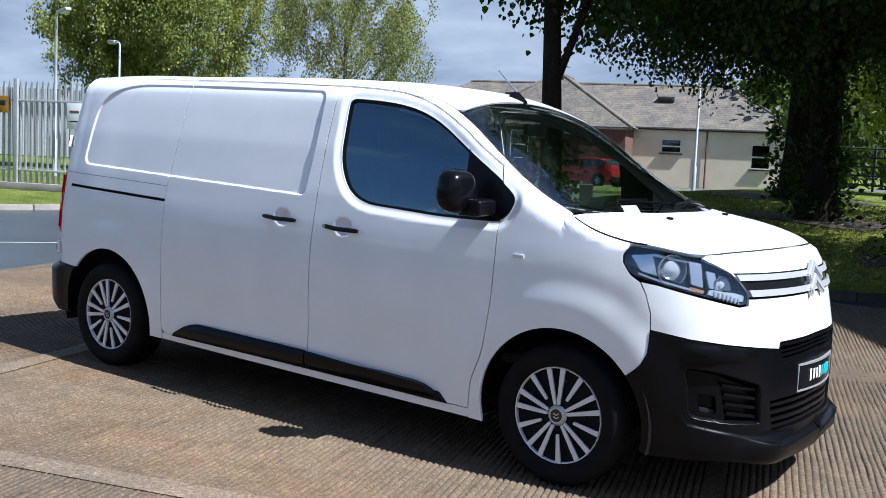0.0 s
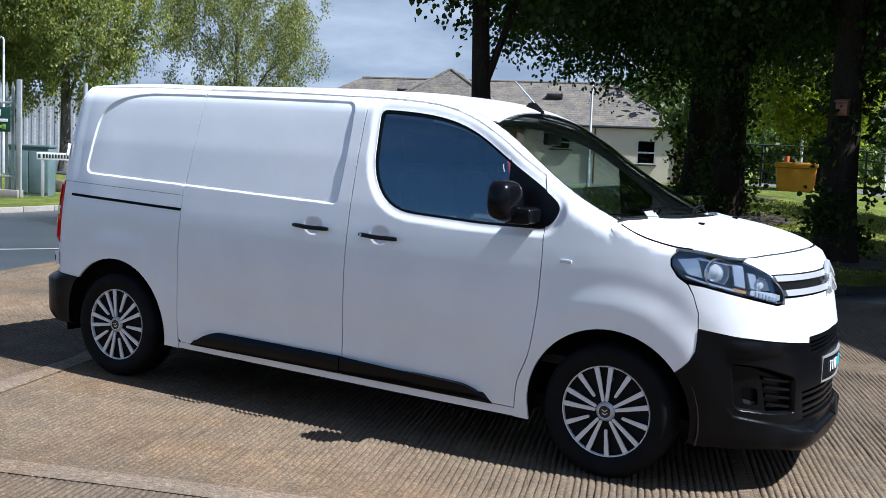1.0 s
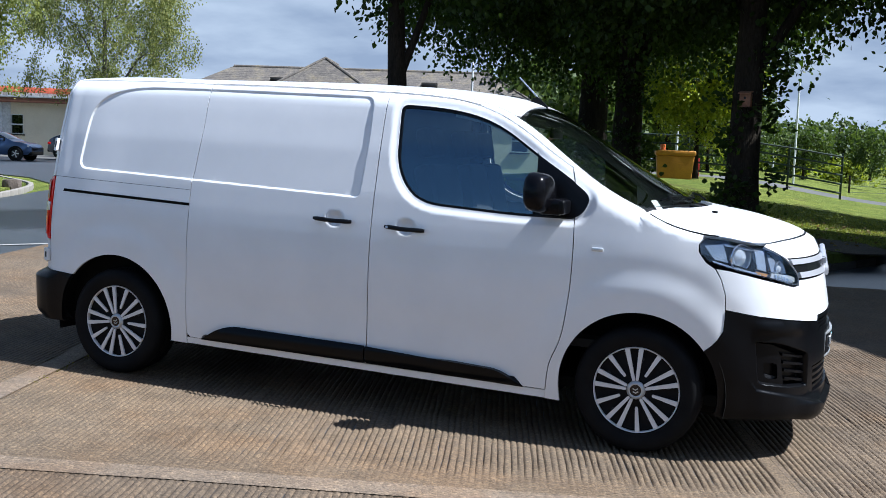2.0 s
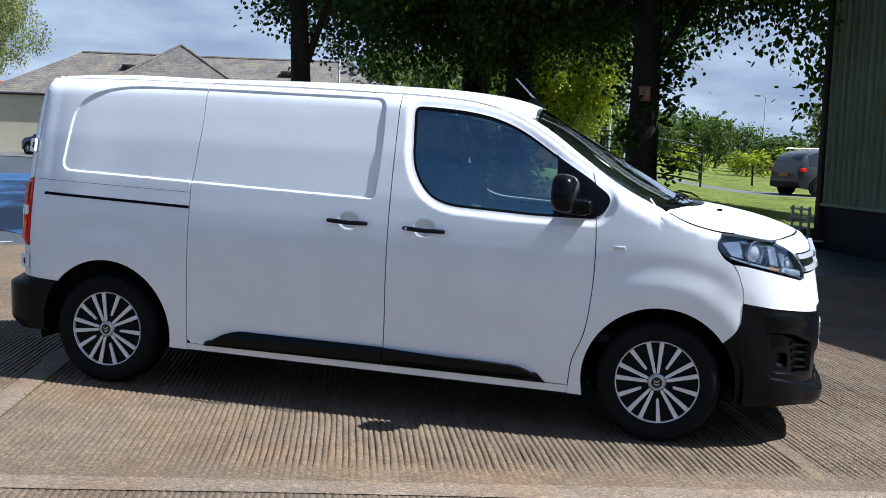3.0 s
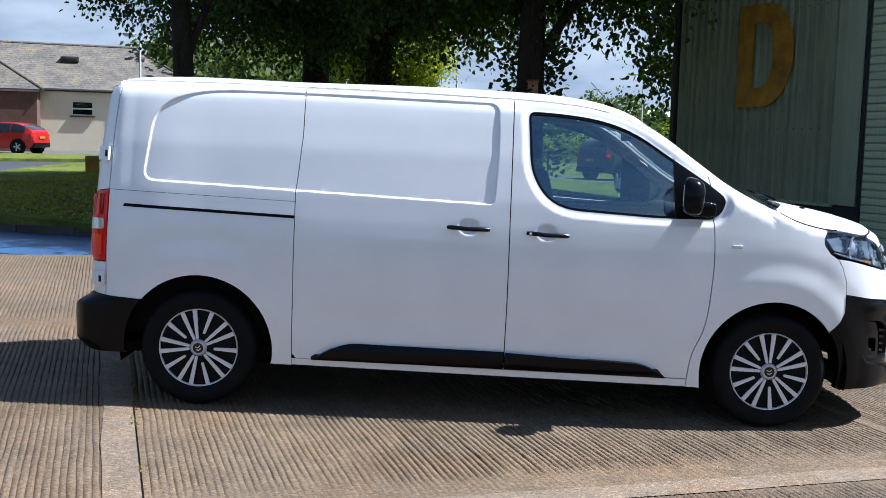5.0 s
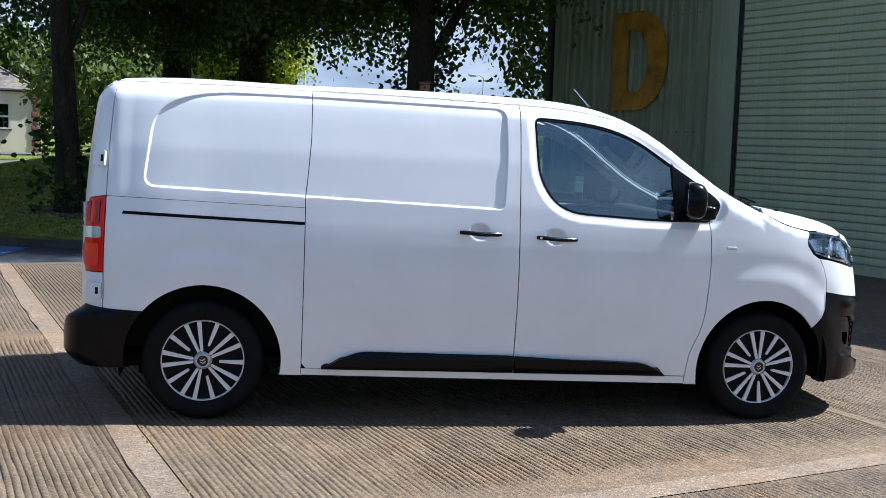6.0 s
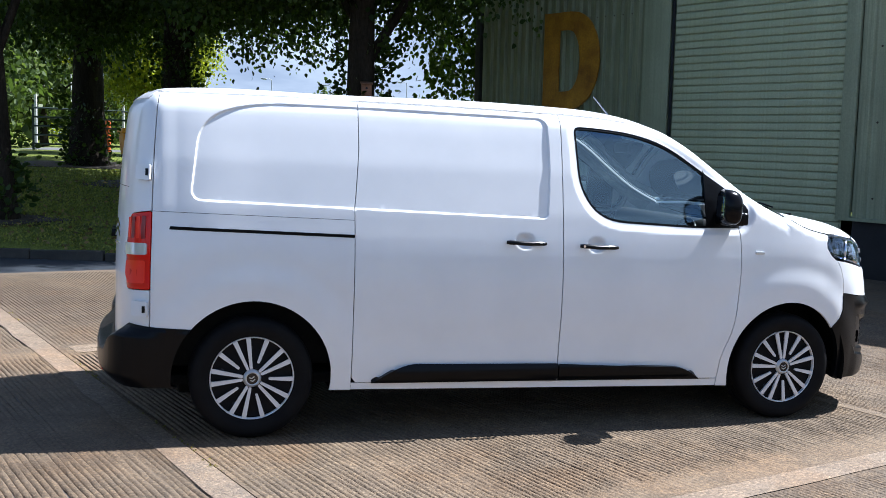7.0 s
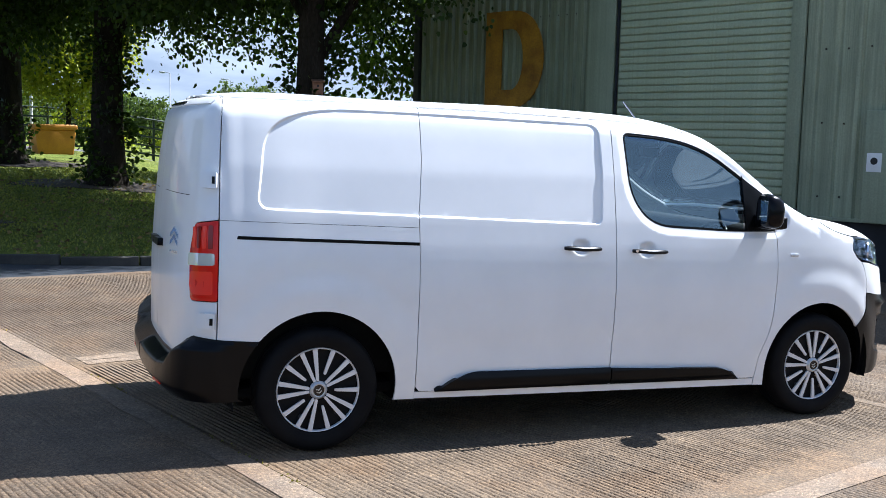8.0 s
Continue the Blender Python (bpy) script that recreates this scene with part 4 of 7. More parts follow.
def deck(x, y):
    """The upper surface: crowned between its two edges."""
    x, y = np.asarray(x, float), np.asarray(y, float)
    ye = np.interp(x, EDGE[:, 0], -EDGE[:, 1]) + 1e-4
    ze, zc = np.interp(x, EDGE[:, 0], EDGE[:, 2]), np.interp(x, ZC[:, 0], ZC[:, 1])
    t = np.clip(abs(y) / np.maximum(ye, .05), 0, 1.2)
    glassy = sstep(.35, .80, x) * sstep(1.8, 1.6, x)
    fall = (.45 + .50 * glassy) * t**2 + (.55 - .50 * glassy) * t**7
    return np.stack([x, y, zc - (zc - ze) * fall], -1)


def edge_y(x):
    return float(np.interp(x, EDGE[:, 0], -EDGE[:, 1]))


tu = np.linspace(-2.23, UR, 14)
tail_edge = plain(tu, top_of(tu) - .004)
xs = np.arange(-2.15, .86, .06)
head = [(.835 + .045 * (y / .70) ** 2, y) for y in np.linspace(-.69, .69, 15)]
roof = [(x, -edge_y(x)) for x in xs] + [(.857, -edge_y(.857))] + head + [(.857, edge_y(.857))] + [(x, edge_y(x)) for x in xs[::-1]] + [(p[0], -p[1]) for p in tail_edge] + [(p[0], p[1]) for p in tail_edge[::-1][1:]]
part("roof", skin("roof", roof, deck, M["paint"], step=.05, rim=.01), parent=van, label="white roof")
xs = np.arange(.88, 1.60, .05)
cowl = [(1.79 - .17 * (y / .81) ** 2, y) for y in np.linspace(-.80, .80, 21)]
screen = [(x, -edge_y(x) + .004) for x in xs] + [(1.612, -.815)] + cowl + [(1.612, .815)] + [(x, edge_y(x) - .004) for x in xs[::-1]] + [(x + .012, y) for x, y in head[::-1]]
windscreen = part("windscreen", skin("windscreen", screen, deck, M["glass_screen"], step=.06, rim=.004, gap=.003), parent=van, label="tinted windscreen")
windscreen.visible_shadow = False
ins = shrunk(resample(screen, .04), .012)
part("screen_border", skin("screen_border", screen, lambda x, y: deck(x, y) - np.array([0, 0, .006]), M["plastic"], holes=[ins], step=.06, rim=.0, gap=.003), parent=windscreen, label="black printed border")
scut = [(1.795 - .17 * (y / .81) ** 2, y) for y in np.linspace(-.80, .80, 21)] + [(1.87 - .22 * (y / .81) ** 2, y) for y in np.linspace(.80, -.80, 21)]
part("scuttle", skin("scuttle", scut, lambda x, y: deck(x, y) - np.array([0, 0, .03]), M["plastic"], step=.05, rim=.02), parent=van, label="black plastic scuttle panel")
bu = np.concatenate([np.arange(1.64, 2.0, .04), np.arange(2.0, UF, .05), [UF]])
be = plain(bu, top_of(bu) - .004)
bonnet = [(p[0], p[1]) for p in be] + [(p[0], -p[1]) for p in be[::-1][1:]] + [(1.855 - .21 * (y / .81) ** 2, y) for y in np.linspace(.79, -.79, 21)]


def hood(x, y):
    P = deck(x, y)
    rib = .005 * np.exp(-((abs(y) - (.62 - .12 * (P[..., 0] - 1.7))) / .09) ** 2) * sstep(2.35, 2.1, P[..., 0])
    P[..., 2] += rib
    return P


bonnet_part = part("bonnet", skin("bonnet", bonnet, hood, M["paint"], step=.04, rim=.02, gap=.002), parent=van, label="white bonnet")
for s in (1, -1):
    line = plain(np.arange(1.66, 2.10, .03), top_of(np.arange(1.66, 2.10, .03)) - .003)
    part("bonnet_seal", tube([(p[0], p[1] * s, p[2]) for p in line], .0042, 6), M["dark"], van, "dark seal beside the bonnet")
for yy in (-.44, .30):
    part("washer_jet", rbox((.03, .022, .012), (1.93, yy, float(hood(np.array([1.93]), np.array([yy]))[0][2]) + .005), .004), M["plastic"], bonnet_part, "black washer jet")


def wiper(y0, x0, y1, x1):
    a = deck(np.array([x0, x1]), np.array([y0, y1]))
    mid = [Vector(a[0]) * (1 - t) + Vector(a[1]) * t for t in np.linspace(0, 1, 6)]
    pts = [Vector((v.x, v.y, float(deck(np.array([v.x]), np.array([v.y]))[0][2]) + .012)) for v in mid]
    blade = part("wiper", tube(pts, .006, 6), M["plastic"], windscreen, "black wiper blade")
    part("wiper_arm", tube([pts[0] + Vector((.06, .03, 0)), pts[0] + Vector((.02, .1, .02)), pts[3] + Vector((0, 0, .012))], .006, 6), M["plastic"], blade)


wiper(-.60, 1.66, .02, 1.745)
wiper(.02, 1.755, .62, 1.66)
part("aerial", tube([(.775, -.018, 1.868), (.649, -.028, 1.991)], [.0055, .004], 8), M["dark_chrome"], van, "thin black roof aerial")
fin = prism([(.728, 1.842), (.748, 1.868), (.775, 1.874), (.835, 1.822), (.836, 1.806), (.73, 1.826)], .036)
part("aerial_foot", moved(fin, Matrix.Translation((0, .0, 0)) @ Euler((radians(90), 0, 0)).to_matrix().to_4x4()), M["plastic"], van, "black aerial foot")

# ---- nose ----
LAMP = rounded([(1.948, 1.100), (1.982, 1.150), (2.086, 1.158), (2.348, 1.126), (2.484, 1.064), (2.562, .976), (2.550, .934), (2.509, .927), (2.321, .963), (2.114, 1.004), (1.985, 1.036)], [.04, .03, .06, .08, .06, .03, .012, .02, .08, .06, .04], 6)
hood_front = [(u, float(top_of(u)) - .0052) for u in np.arange(2.40, UF, .06)] + [(UF + .0015, float(top_of(UF)) - .0052)]
face = [(2.084, .797), (2.257, .772), (2.448, .754), (2.740, .728), (2.748, .758), (UF + .0015, .768)] + hood_front[::-1] + [(2.36, 1.122), (2.490, 1.062), (2.572, .976), (2.556, .924), (2.507, .918), (2.321, .954), (2.114, .995), (2.040, 1.002), (2.064, .95), (2.086, .87)]
both("nose_panel", face, side, M["paint"], van, "white nose panel above the bumper", step=.03, gap=.0015)
# twin bright bars that run into the badge
for z0, z1, u0 in ((1.056, 1.030, 2.510), (.990, .962, 2.565)):
    both("grille_bar", [(u0, z0), (UF, z0 + .004), (UF, z1 + .004), (u0 + .012, z1)], raised(.012), M["bar"], van, "bright horizontal grille bar", step=.05, rim=.014, gap=0)
both("grille_gap", [(2.53, 1.031), (UF, 1.035), (UF, .992), (2.565, .988)], raised(.003), M["plastic_gloss"], van, "black slot between the bars", step=.05, rim=.005, gap=0)
both("bar_shadow_gap", [(2.50, 1.064), (UF, 1.068), (UF, 1.059), (2.505, 1.057)], raised(.0015), M["dark"], van, step=.05, rim=.004, gap=0)
both("bar_shadow_gap", [(2.565, .962), (UF, .966), (UF, .957), (2.565, .953)], raised(.0015), M["dark"], van, step=.05, rim=.004, gap=0)
chev = [(-.090, -.050), (0, .010), (.090, -.050), (.090, -.014), (0, .050), (-.090, -.014)]
badge_m = Matrix.Translation((2.498, 0, 1.000)) @ Euler((radians(76), 0, radians(90))).to_matrix().to_4x4()
for dz, k_ in ((.056, 1.12), (-.010, 1.12)):
    part("front_badge", prism([(x * k_, y * k_ + dz) for x, y in chev], .026, badge_m, .006), M["bar"], van, "bright chevron badge")

# headlights
def sunk(depth):
    def chart(u, z):
        P = plain(u, np.minimum(z, top_of(u) - .022))
        P[..., 2] = z
        d = np.array([1.55, 0.0]) - P[..., :2]
        d /= np.linalg.norm(d, axis=-1)[..., None]
        P[..., :2] += depth * d
        return P
    return chart


for s in (1, -1):
    ch = (lambda f: f) if s == 1 else mirrored
    head_lamp = part("headlight", skin("headlight", LAMP, ch(sunk(.085)), M["dark_chrome"], step=.04, rim=0, gap=-.004, flip=s < 0), parent=van, label="swept-back headlight in a black housing")
    cover = part("lens_cover", skin("lens_cover", LAMP, ch(sunk(.004)), M["glass_clear"], step=.04, rim=.0, gap=.003, flip=s < 0), parent=head_lamp, label="clear headlight cover")
    cover.visible_shadow = False
    wall_u = resample(LAMP, .02)
    wa, wb_ = ch(sunk(.002))(wall_u[:, 0], wall_u[:, 1]), ch(sunk(.088))(wall_u[:, 0], wall_u[:, 1])
    nw = len(wall_u)
    part("lamp_wall", ([tuple(p) for p in wa] + [tuple(p) for p in wb_], [(i, (i + 1) % nw, nw + (i + 1) % nw, nw + i) for i in range(nw)]), M["dark_chrome"], head_lamp)
    for name, cu, cz, r, yaw_ in (("projector", 2.195, 1.060, .066, -38), ("reflector", 2.43, 1.005, .040, -22)):
        c = sunk(.052)(np.array([cu]), np.array([cz]))[0]
        aim = Matrix.Translation((c[0], c[1] * s, c[2])) @ Euler((0, 0, radians(yaw_ * s))).to_matrix().to_4x4()
        part(name, moved(lathe([(r * .25, -.03), (r * .6, -.022), (r * .9, 0.0), (r, .026), (r * 1.05, .028), (r * 1.08, .020)], 24, "x"), aim), M["bright"], head_lamp, "chrome reflector bowl")
        part("bulb_lens", moved(lathe([(0, .034), (r * .4, .030), (r * .66, .018), (r * .72, -.01)], 20, "x"), aim), M["bulb_glass"], head_lamp, "glass bulb lens")
    for name, ol, mt, l_, dp in (("daylight_strip", [(2.355, .968), (2.50, .938), (2.540, .943), (2.548, .965), (2.50, .976), (2.37, .990)], "strip_lens", "ribbed clear daylight strip", .016),
                                 ("indicator", [(2.270, .983), (2.335, .970), (2.345, .984), (2.275, .997)], "amber_lens", "amber indicator", .018),
                                 ("bright_fin", [(2.290, 1.106), (2.350, 1.098), (2.340, .996), (2.285, 1.008)], "bright", "bright divider", .020),
                                 ("bright_fin", [(1.995, 1.112), (2.110, 1.124), (2.125, 1.032), (2.045, 1.046)], "bright", "bright reflector panel", .034),
                                 ("bright_fin", [(2.11, 1.130), (2.29, 1.112), (2.295, 1.098), (2.115, 1.116)], "bright", "bright upper trim", .022),
                                 ("bright_fin", [(2.03, 1.041), (2.12, 1.020), (2.30, .986), (2.298, .976), (2.115, 1.011), (2.03, 1.033)], "bright", "bright lower trim", .018),
                                 ("bright_fin", [(2.368, 1.068), (2.412, 1.060), (2.412, .990), (2.370, .996)], "bright", "bright divider", .020),
                                 ("bright_fin", [(2.425, 1.052), (2.480, 1.030), (2.485, .986), (2.425, .990)], "dark_chrome", "smoked reflector panel", .022)):
        part(name, skin(name, ol, ch(sunk(dp)), M[mt], step=.05, rim=.03, gap=0, flip=s < 0), parent=head_lamp, label=l_)
    for k in range(7):
        u0 = 2.385 + .020 * k
        z0 = .975 - .0048 * k
        part("lens_rib", skin("lens_rib", [(u0, z0 - .018), (u0 + .007, z0 - .019), (u0 + .011, z0 + .008), (u0 + .004, z0 + .009)], ch(sunk(.011)), M["bright"], step=.05, rim=.006, gap=0, flip=s < 0), parent=head_lamp)

# front bumper
POCKET = rounded([(2.235, .648), (2.375, .640), (2.615, .575), (2.628, .392), (2.45, .402), (2.262, .424)], [.03, .04, .03, .02, .02, .04], 6)


def bumper_lift(u, z):
    d = .004 + 0 * u
    d = d - .055 * sstep(.0, .022, distance_to(POCKET, np.stack([u.ravel(), z.ravel()], 1)).reshape(u.shape))
    d = d + .022 * np.exp(-((z - .715) / .020) ** 2) * sstep(2.20, 2.30, u) * sstep(2.60, 2.48, u)
    zl = np.interp(u, [2.2, 2.26, 2.453, 2.749, UF], [.47, .395, .360, .299, .312])
    d = d + .028 * np.exp(-((u - 2.70) / .17) ** 2) * sstep(.355, .30, z) * sstep(.17, .27, z)
    return d + (.010 + .020 * sstep(2.50, 2.72, u)) * sstep(.009, -.009, z - zl) * sstep(2.20, 2.30, u) * sstep(.17, .235, z)


fb_full = [(2.084, .793), (2.257, .768), (2.448, .750), (2.736, .724), (2.748, .750), (UF, .760), (UF, .748), (2.748, .738), (2.772, .664), (UF, .680), (UF, .505), (2.90, .504), (2.68, .496), (2.712, .352), (UF, .362), (UF, .215),
           (2.93, .205), (2.75, .225), (2.394, .240), (2.10, .232)] + arch(AX, .414, -12, 37) + [(2.045, .636), (2.072, .686)]
lip_u = np.arange(2.2, UF, .012)
lip_z = np.interp(lip_u, [2.2, 2.26, 2.453, 2.749, UF], [.47, .395, .360, .299, .312])
lip = np.concatenate([np.stack([lip_u, lip_z + o], 1) for o in np.arange(-.012, .0121, .004)])
pg = np.stack(np.meshgrid(np.arange(2.18, UF, .013), np.arange(.22, .68, .013), indexing="ij"), -1).reshape(-1, 2)
fine_ = np.stack(np.meshgrid(np.arange(2.21, 2.66, .0055), np.arange(.36, .67, .0055), indexing="ij"), -1).reshape(-1, 2)
fine_ = fine_[abs(distance_to(POCKET, fine_)) < .03]
pg = np.vstack([pg[(pg[:, 0] > 2.665) | (pg[:, 1] < .352)], fine_])
pg = np.vstack([pg[abs(pg[:, 1] - np.interp(pg[:, 0], lip_u, lip_z)) > .016], lip])
front_bumper, _ = both("front_bumper", fb_full, raised(bumper_lift), M["plastic"], van, "black textured plastic front bumper", step=.03, gap=.0, rim=.03, dense=pg)
both("bumper_back", [(2.2, .20), (UF, .20), (UF, .78), (2.2, .74)], raised(-.070), M["dark"], front_bumper, step=.08, rim=0)
for z0 in (.728, .706, .684):
    both("grille_slat", [(2.762, z0 - .008), (UF, z0 + .008), (UF, z0 - .004), (2.764, z0 - .020)], raised(-.010), M["plastic"], front_bumper, step=.06, rim=.03, gap=0)
for z0 in (.478, .442, .406, .374):
    both("grille_slat", [(2.70, z0), (UF, z0 + .008), (UF, z0 - .008), (2.70, z0 - .016)], raised(-.010), M["plastic"], front_bumper, step=.06, rim=.03, gap=0)
for k in range(5):
    z0 = .578 - .042 * k
    both("vent_slat", [(2.412 + .009 * k, z0 + .004), (2.600 + .004 * k, z0 - .022), (2.600 + .004 * k, z0 - .034), (2.414 + .009 * k, z0 - .010)], raised(-.016), M["plastic"], front_bumper, step=.06, rim=.03, gap=0)
both("fog_blank", rounded([(2.245, .636), (2.365, .625), (2.402, .572), (2.442, .402), (2.272, .416)], .025, 5), raised(-.020), M["plastic"], front_bumper, "black fog-lamp blank", holes=[rounded([(2.295, .535), (2.385, .525), (2.395, .442), (2.315, .450)], .02, 4)], step=.03, rim=.035, gap=0)
both("fog_shelf", [(2.315, .470), (2.390, .455), (2.395, .440), (2.318, .450)], raised(-.034), M["dash"], front_bumper, "grey ledge in the fog recess", step=.04, rim=.02, gap=0)
def bent(half, z0, z1, t0, t1, bow=.40):
    """A strip bowed to the bumper's curve, between two heights and two depths."""
    ys_ = np.linspace(-half, half, 11)
    poly = [(y, t1 - bow * y * y) for y in ys_] + [(y, t0 - bow * y * y) for y in ys_[::-1]]
    return moved(prism(poly, z1 - z0), Matrix.Translation((2.570, 0, z0)) @ Euler((0, 0, radians(-90))).to_matrix().to_4x4())


plate = part("number_plate", bent(.262, .512, .638, -.004, .006), M["plastic_gloss"], van, "black show plate with a pale rim")
for z0, z1 in ((.632, .641), (.509, .518)):
    part("plate_rim", bent(.268, z0, z1, -.004, .009), M["silver"], plate, "silver plate rim")
for s in (1, -1):
    part("plate_rim", rbox((.013, .009, .132), (2.572 - .40 * .265 ** 2, .265 * s, .575), .002), M["silver"], plate, "silver plate rim")
for k in range(8):
    y_ = -.14 + .040 * k
    part("plate_mark", moved(rbox((.003, .026, .048 if k % 3 else .058), (0, 0, 0), .001), Matrix.Translation((2.578 - .40 * y_ * y_, y_, .578)) @ Euler((radians(8), 0, 0)).to_matrix().to_4x4()), M["white_plain" if k < 4 else "teal"], plate, "plain coloured bar")

# mirrors
def mirror_shell():
    """Rounded housing, domed forwards, cut flat behind where the glass sits."""
    def bow(a, e):
        return math.copysign(abs(a) ** e, a)
    rows_, seg = 16, 32
    V = []
    for i in range(rows_ + 1):
        la = math.pi * (i / rows_ - .5)
        for k in range(seg):
            lo = 2 * math.pi * k / seg
            x, y, z = bow(math.sin(la), .75), bow(math.cos(la), .55) * bow(math.cos(lo), .62), bow(math.cos(la), .55) * bow(math.sin(lo), .62)
            x = x * .074 if x > 0 else max(x * .055, -.042)
            V.append((x, y * .104 * (1 - .10 * max(0, z)), z * .103 - .012 * x / .09))
    F_ = [(i * seg + k, i * seg + (k + 1) % seg, (i + 1) * seg + (k + 1) % seg, (i + 1) * seg + k) for i in range(rows_) for k in range(seg)]
    return V, F_


for s in (1, -1):
    shell = mirror_shell()
    mm = Matrix.Translation((1.098, -1.040 * s, 1.334)) @ Euler((0, 0, radians(-14 * s))).to_matrix().to_4x4()
    mirror = part("door_mirror", moved(shell, mm), M["satin"], van, "black door mirror")
    part("mirror_arm", moved(rbox((.125, .19, .085), (0, 0, 0), .026, 4), Matrix.Translation((1.165, -.955 * s, 1.262))), M["satin"], mirror)
    part("arm_cap", moved(rbox((.040, .150, .074), (0, 0, 0), .016, 3), Matrix.Translation((1.222, -.975 * s, 1.262))), M["plastic"], mirror)
    part("mirror_glass", moved(rbox((.006, .140, .128), (0, 0, 0), .003, 1), mm @ Matrix.Translation((-.0400, 0, .0))), M["mirror"], mirror, "mirror glass")

# ---- rear ----
TAIL = rounded([(REAR_SEAM, 1.222), (-2.345, 1.200), (-2.39, 1.06), (-2.375, .803), (REAR_SEAM, .812)], [.01, .03, .05, .03, .01], 5)
rear_door = [(REAR_SEAM - .004, .612), (-2.335, .612), (-2.40, .585), (-2.48, .505), (-2.60, .485), (UR, .48), (UR, 1.85), (-2.5, 1.838), (-2.182, 1.846), (-2.190, 1.56)]
rdoor, _ = both("rear_door", rear_door, side, M["paint"], van, "white rear door", step=.04, gap=.002, holes=[shrunk(resample(TAIL, .02), -.004)])


def tail_lift(u, z):
    return .004 + .012 * sstep(0, .05, distance_to(TAIL, np.stack([u, z], 1)))


for s in (1, -1):
    ch = (lambda f: f) if s == 1 else mirrored
    tail = part("tail_light", skin("tail_light", TAIL, ch(raised(tail_lift)), M["red_lens"], step=.025, rim=.04, gap=.002, flip=s < 0), parent=van, label="tall red tail light")
    part("reversing_lens", skin("reversing_lens", rounded([(-2.205, 1.055), (-2.372, 1.048), (-2.375, .985), (-2.205, .995)], .012, 4), ch(raised(.019)), M["clear_lens"], step=.03, rim=.01, gap=0, flip=s < 0), parent=tail, label="clear reversing lens")
    for k in range(4):
        u0 = -2.214 - .034 * k
        part("lens_step", skin("lens_step", rounded([(u0, 1.196 - .004 * k), (u0 - .024, 1.193 - .004 * k), (u0 - .026, 1.075), (u0 - .002, 1.077)], .006, 3), ch(raised(.0168)), M["red_bright" if k % 2 else "red_dark"], step=.04, rim=.004, gap=0, flip=s < 0), parent=tail, label="lit and dark bands of the red lens")
    part("lens_step", skin("lens_step", rounded([(-2.212, .965), (-2.352, .955), (-2.360, .880), (-2.330, .840), (-2.212, .846)], .012, 3), ch(raised(.0168)), M["red_bright"], step=.04, rim=.004, gap=0, flip=s < 0), parent=tail, label="brighter lower lens")
    for z0, z1 in ((1.462, 1.378), (.752, .668)):
        hin = part("hinge", skin("hinge", rounded([(-2.198, z0), (-2.290, z0 - .004), (-2.290, z1 + .004), (-2.198, z1)], .010, 4), ch(raised(.024)), M["paint"], step=.04, rim=.02, gap=0, flip=s < 0), parent=van, label="white rear door hinge")
        part("hinge_pin", skin("hinge_pin", [(-2.206, z0 - .024), (-2.220, z0 - .024), (-2.220, z1 + .024), (-2.206, z1 + .024)], ch(raised(.028)), M["plastic"], step=.04, rim=.01, gap=0, flip=s < 0), parent=hin, label="black hinge pin")
both("roof_lip", [(-2.30, 1.81), (UR, 1.80), (UR, 1.84), (-2.30, 1.845)], raised(.005), M["paint"], van, "white lip over the rear doors", step=.05, rim=.05, gap=0)
both("brake_lamp", [(-2.85, 1.806), (UR, 1.804), (UR, 1.822), (-2.85, 1.824)], raised(.009), M["plastic_gloss"], van, "dark high brake lamp", step=.06, rim=.01, gap=0)
both("door_handle", [(-2.98, 1.02), (UR, 1.02), (UR, 1.06), (-2.98, 1.06)], raised(.03), M["plastic"], van, "black rear door handle", step=.06, rim=.03, gap=0)
both("door_crease", [(-2.42, 1.336), (-3.0, 1.336), (-3.0, 1.339), (-2.42, 1.339)], raised(.0012), M["dark"], rdoor, step=.08, rim=0, gap=0)
bc = side(np.array([-2.62]), np.array([1.10]), .004)[0]
bm_ = Matrix.Translation(tuple(bc)) @ Euler((radians(88), 0, radians(-77))).to_matrix().to_4x4()
for dz in (.03, -.012):
    part("rear_badge", prism([(x * .62, y * .62 + dz) for x, y in chev], .006, bm_), M["chrome"], van, "bright chevron badge")
for k in range(7):
    part("rear_badge_bar", moved(rbox((.012, .014, .004), (-.048 + .016 * k, -.075, .004), .001), bm_), M["chrome"], van, "bright lettering bar")


def rear_lift(u, z):
    zt = np.interp(u, [UR, -2.9, -2.60, -2.48, -2.40, -2.335, -1.98], [.492, .494, .498, .515, .597, .624, .606])
    return .004 + .083 * sstep(-2.10, -2.40, u) * sstep(.0, .060, zt - z) * sstep(.24, .36, z) + .010 * sstep(0, .02, zt - z)


rear_bump = [(-2.045, .292), (-2.5, .285), (UR, .30), (UR, .492), (-2.9, .494), (-2.60, .498), (-2.48, .515), (-2.40, .597), (-2.335, .624), (-1.985, .606)] + arch(-AX, .427, 140, 184)
both("rear_bumper", rear_bump, raised(rear_lift), M["plastic"], van, "black textured plastic rear bumper", step=.03, rim=.03, gap=0, dense=np.stack(np.meshgrid(np.arange(-3.1, -2, .013), np.arange(.3, .63, .010), indexing="ij"), -1).reshape(-1, 2))
both("reflector", [(-2.52, .335), (-2.66, .333), (-2.66, .355), (-2.52, .357)], raised(.095), M["red_lens"], van, "red bumper reflector", step=.05, rim=.01, gap=0)

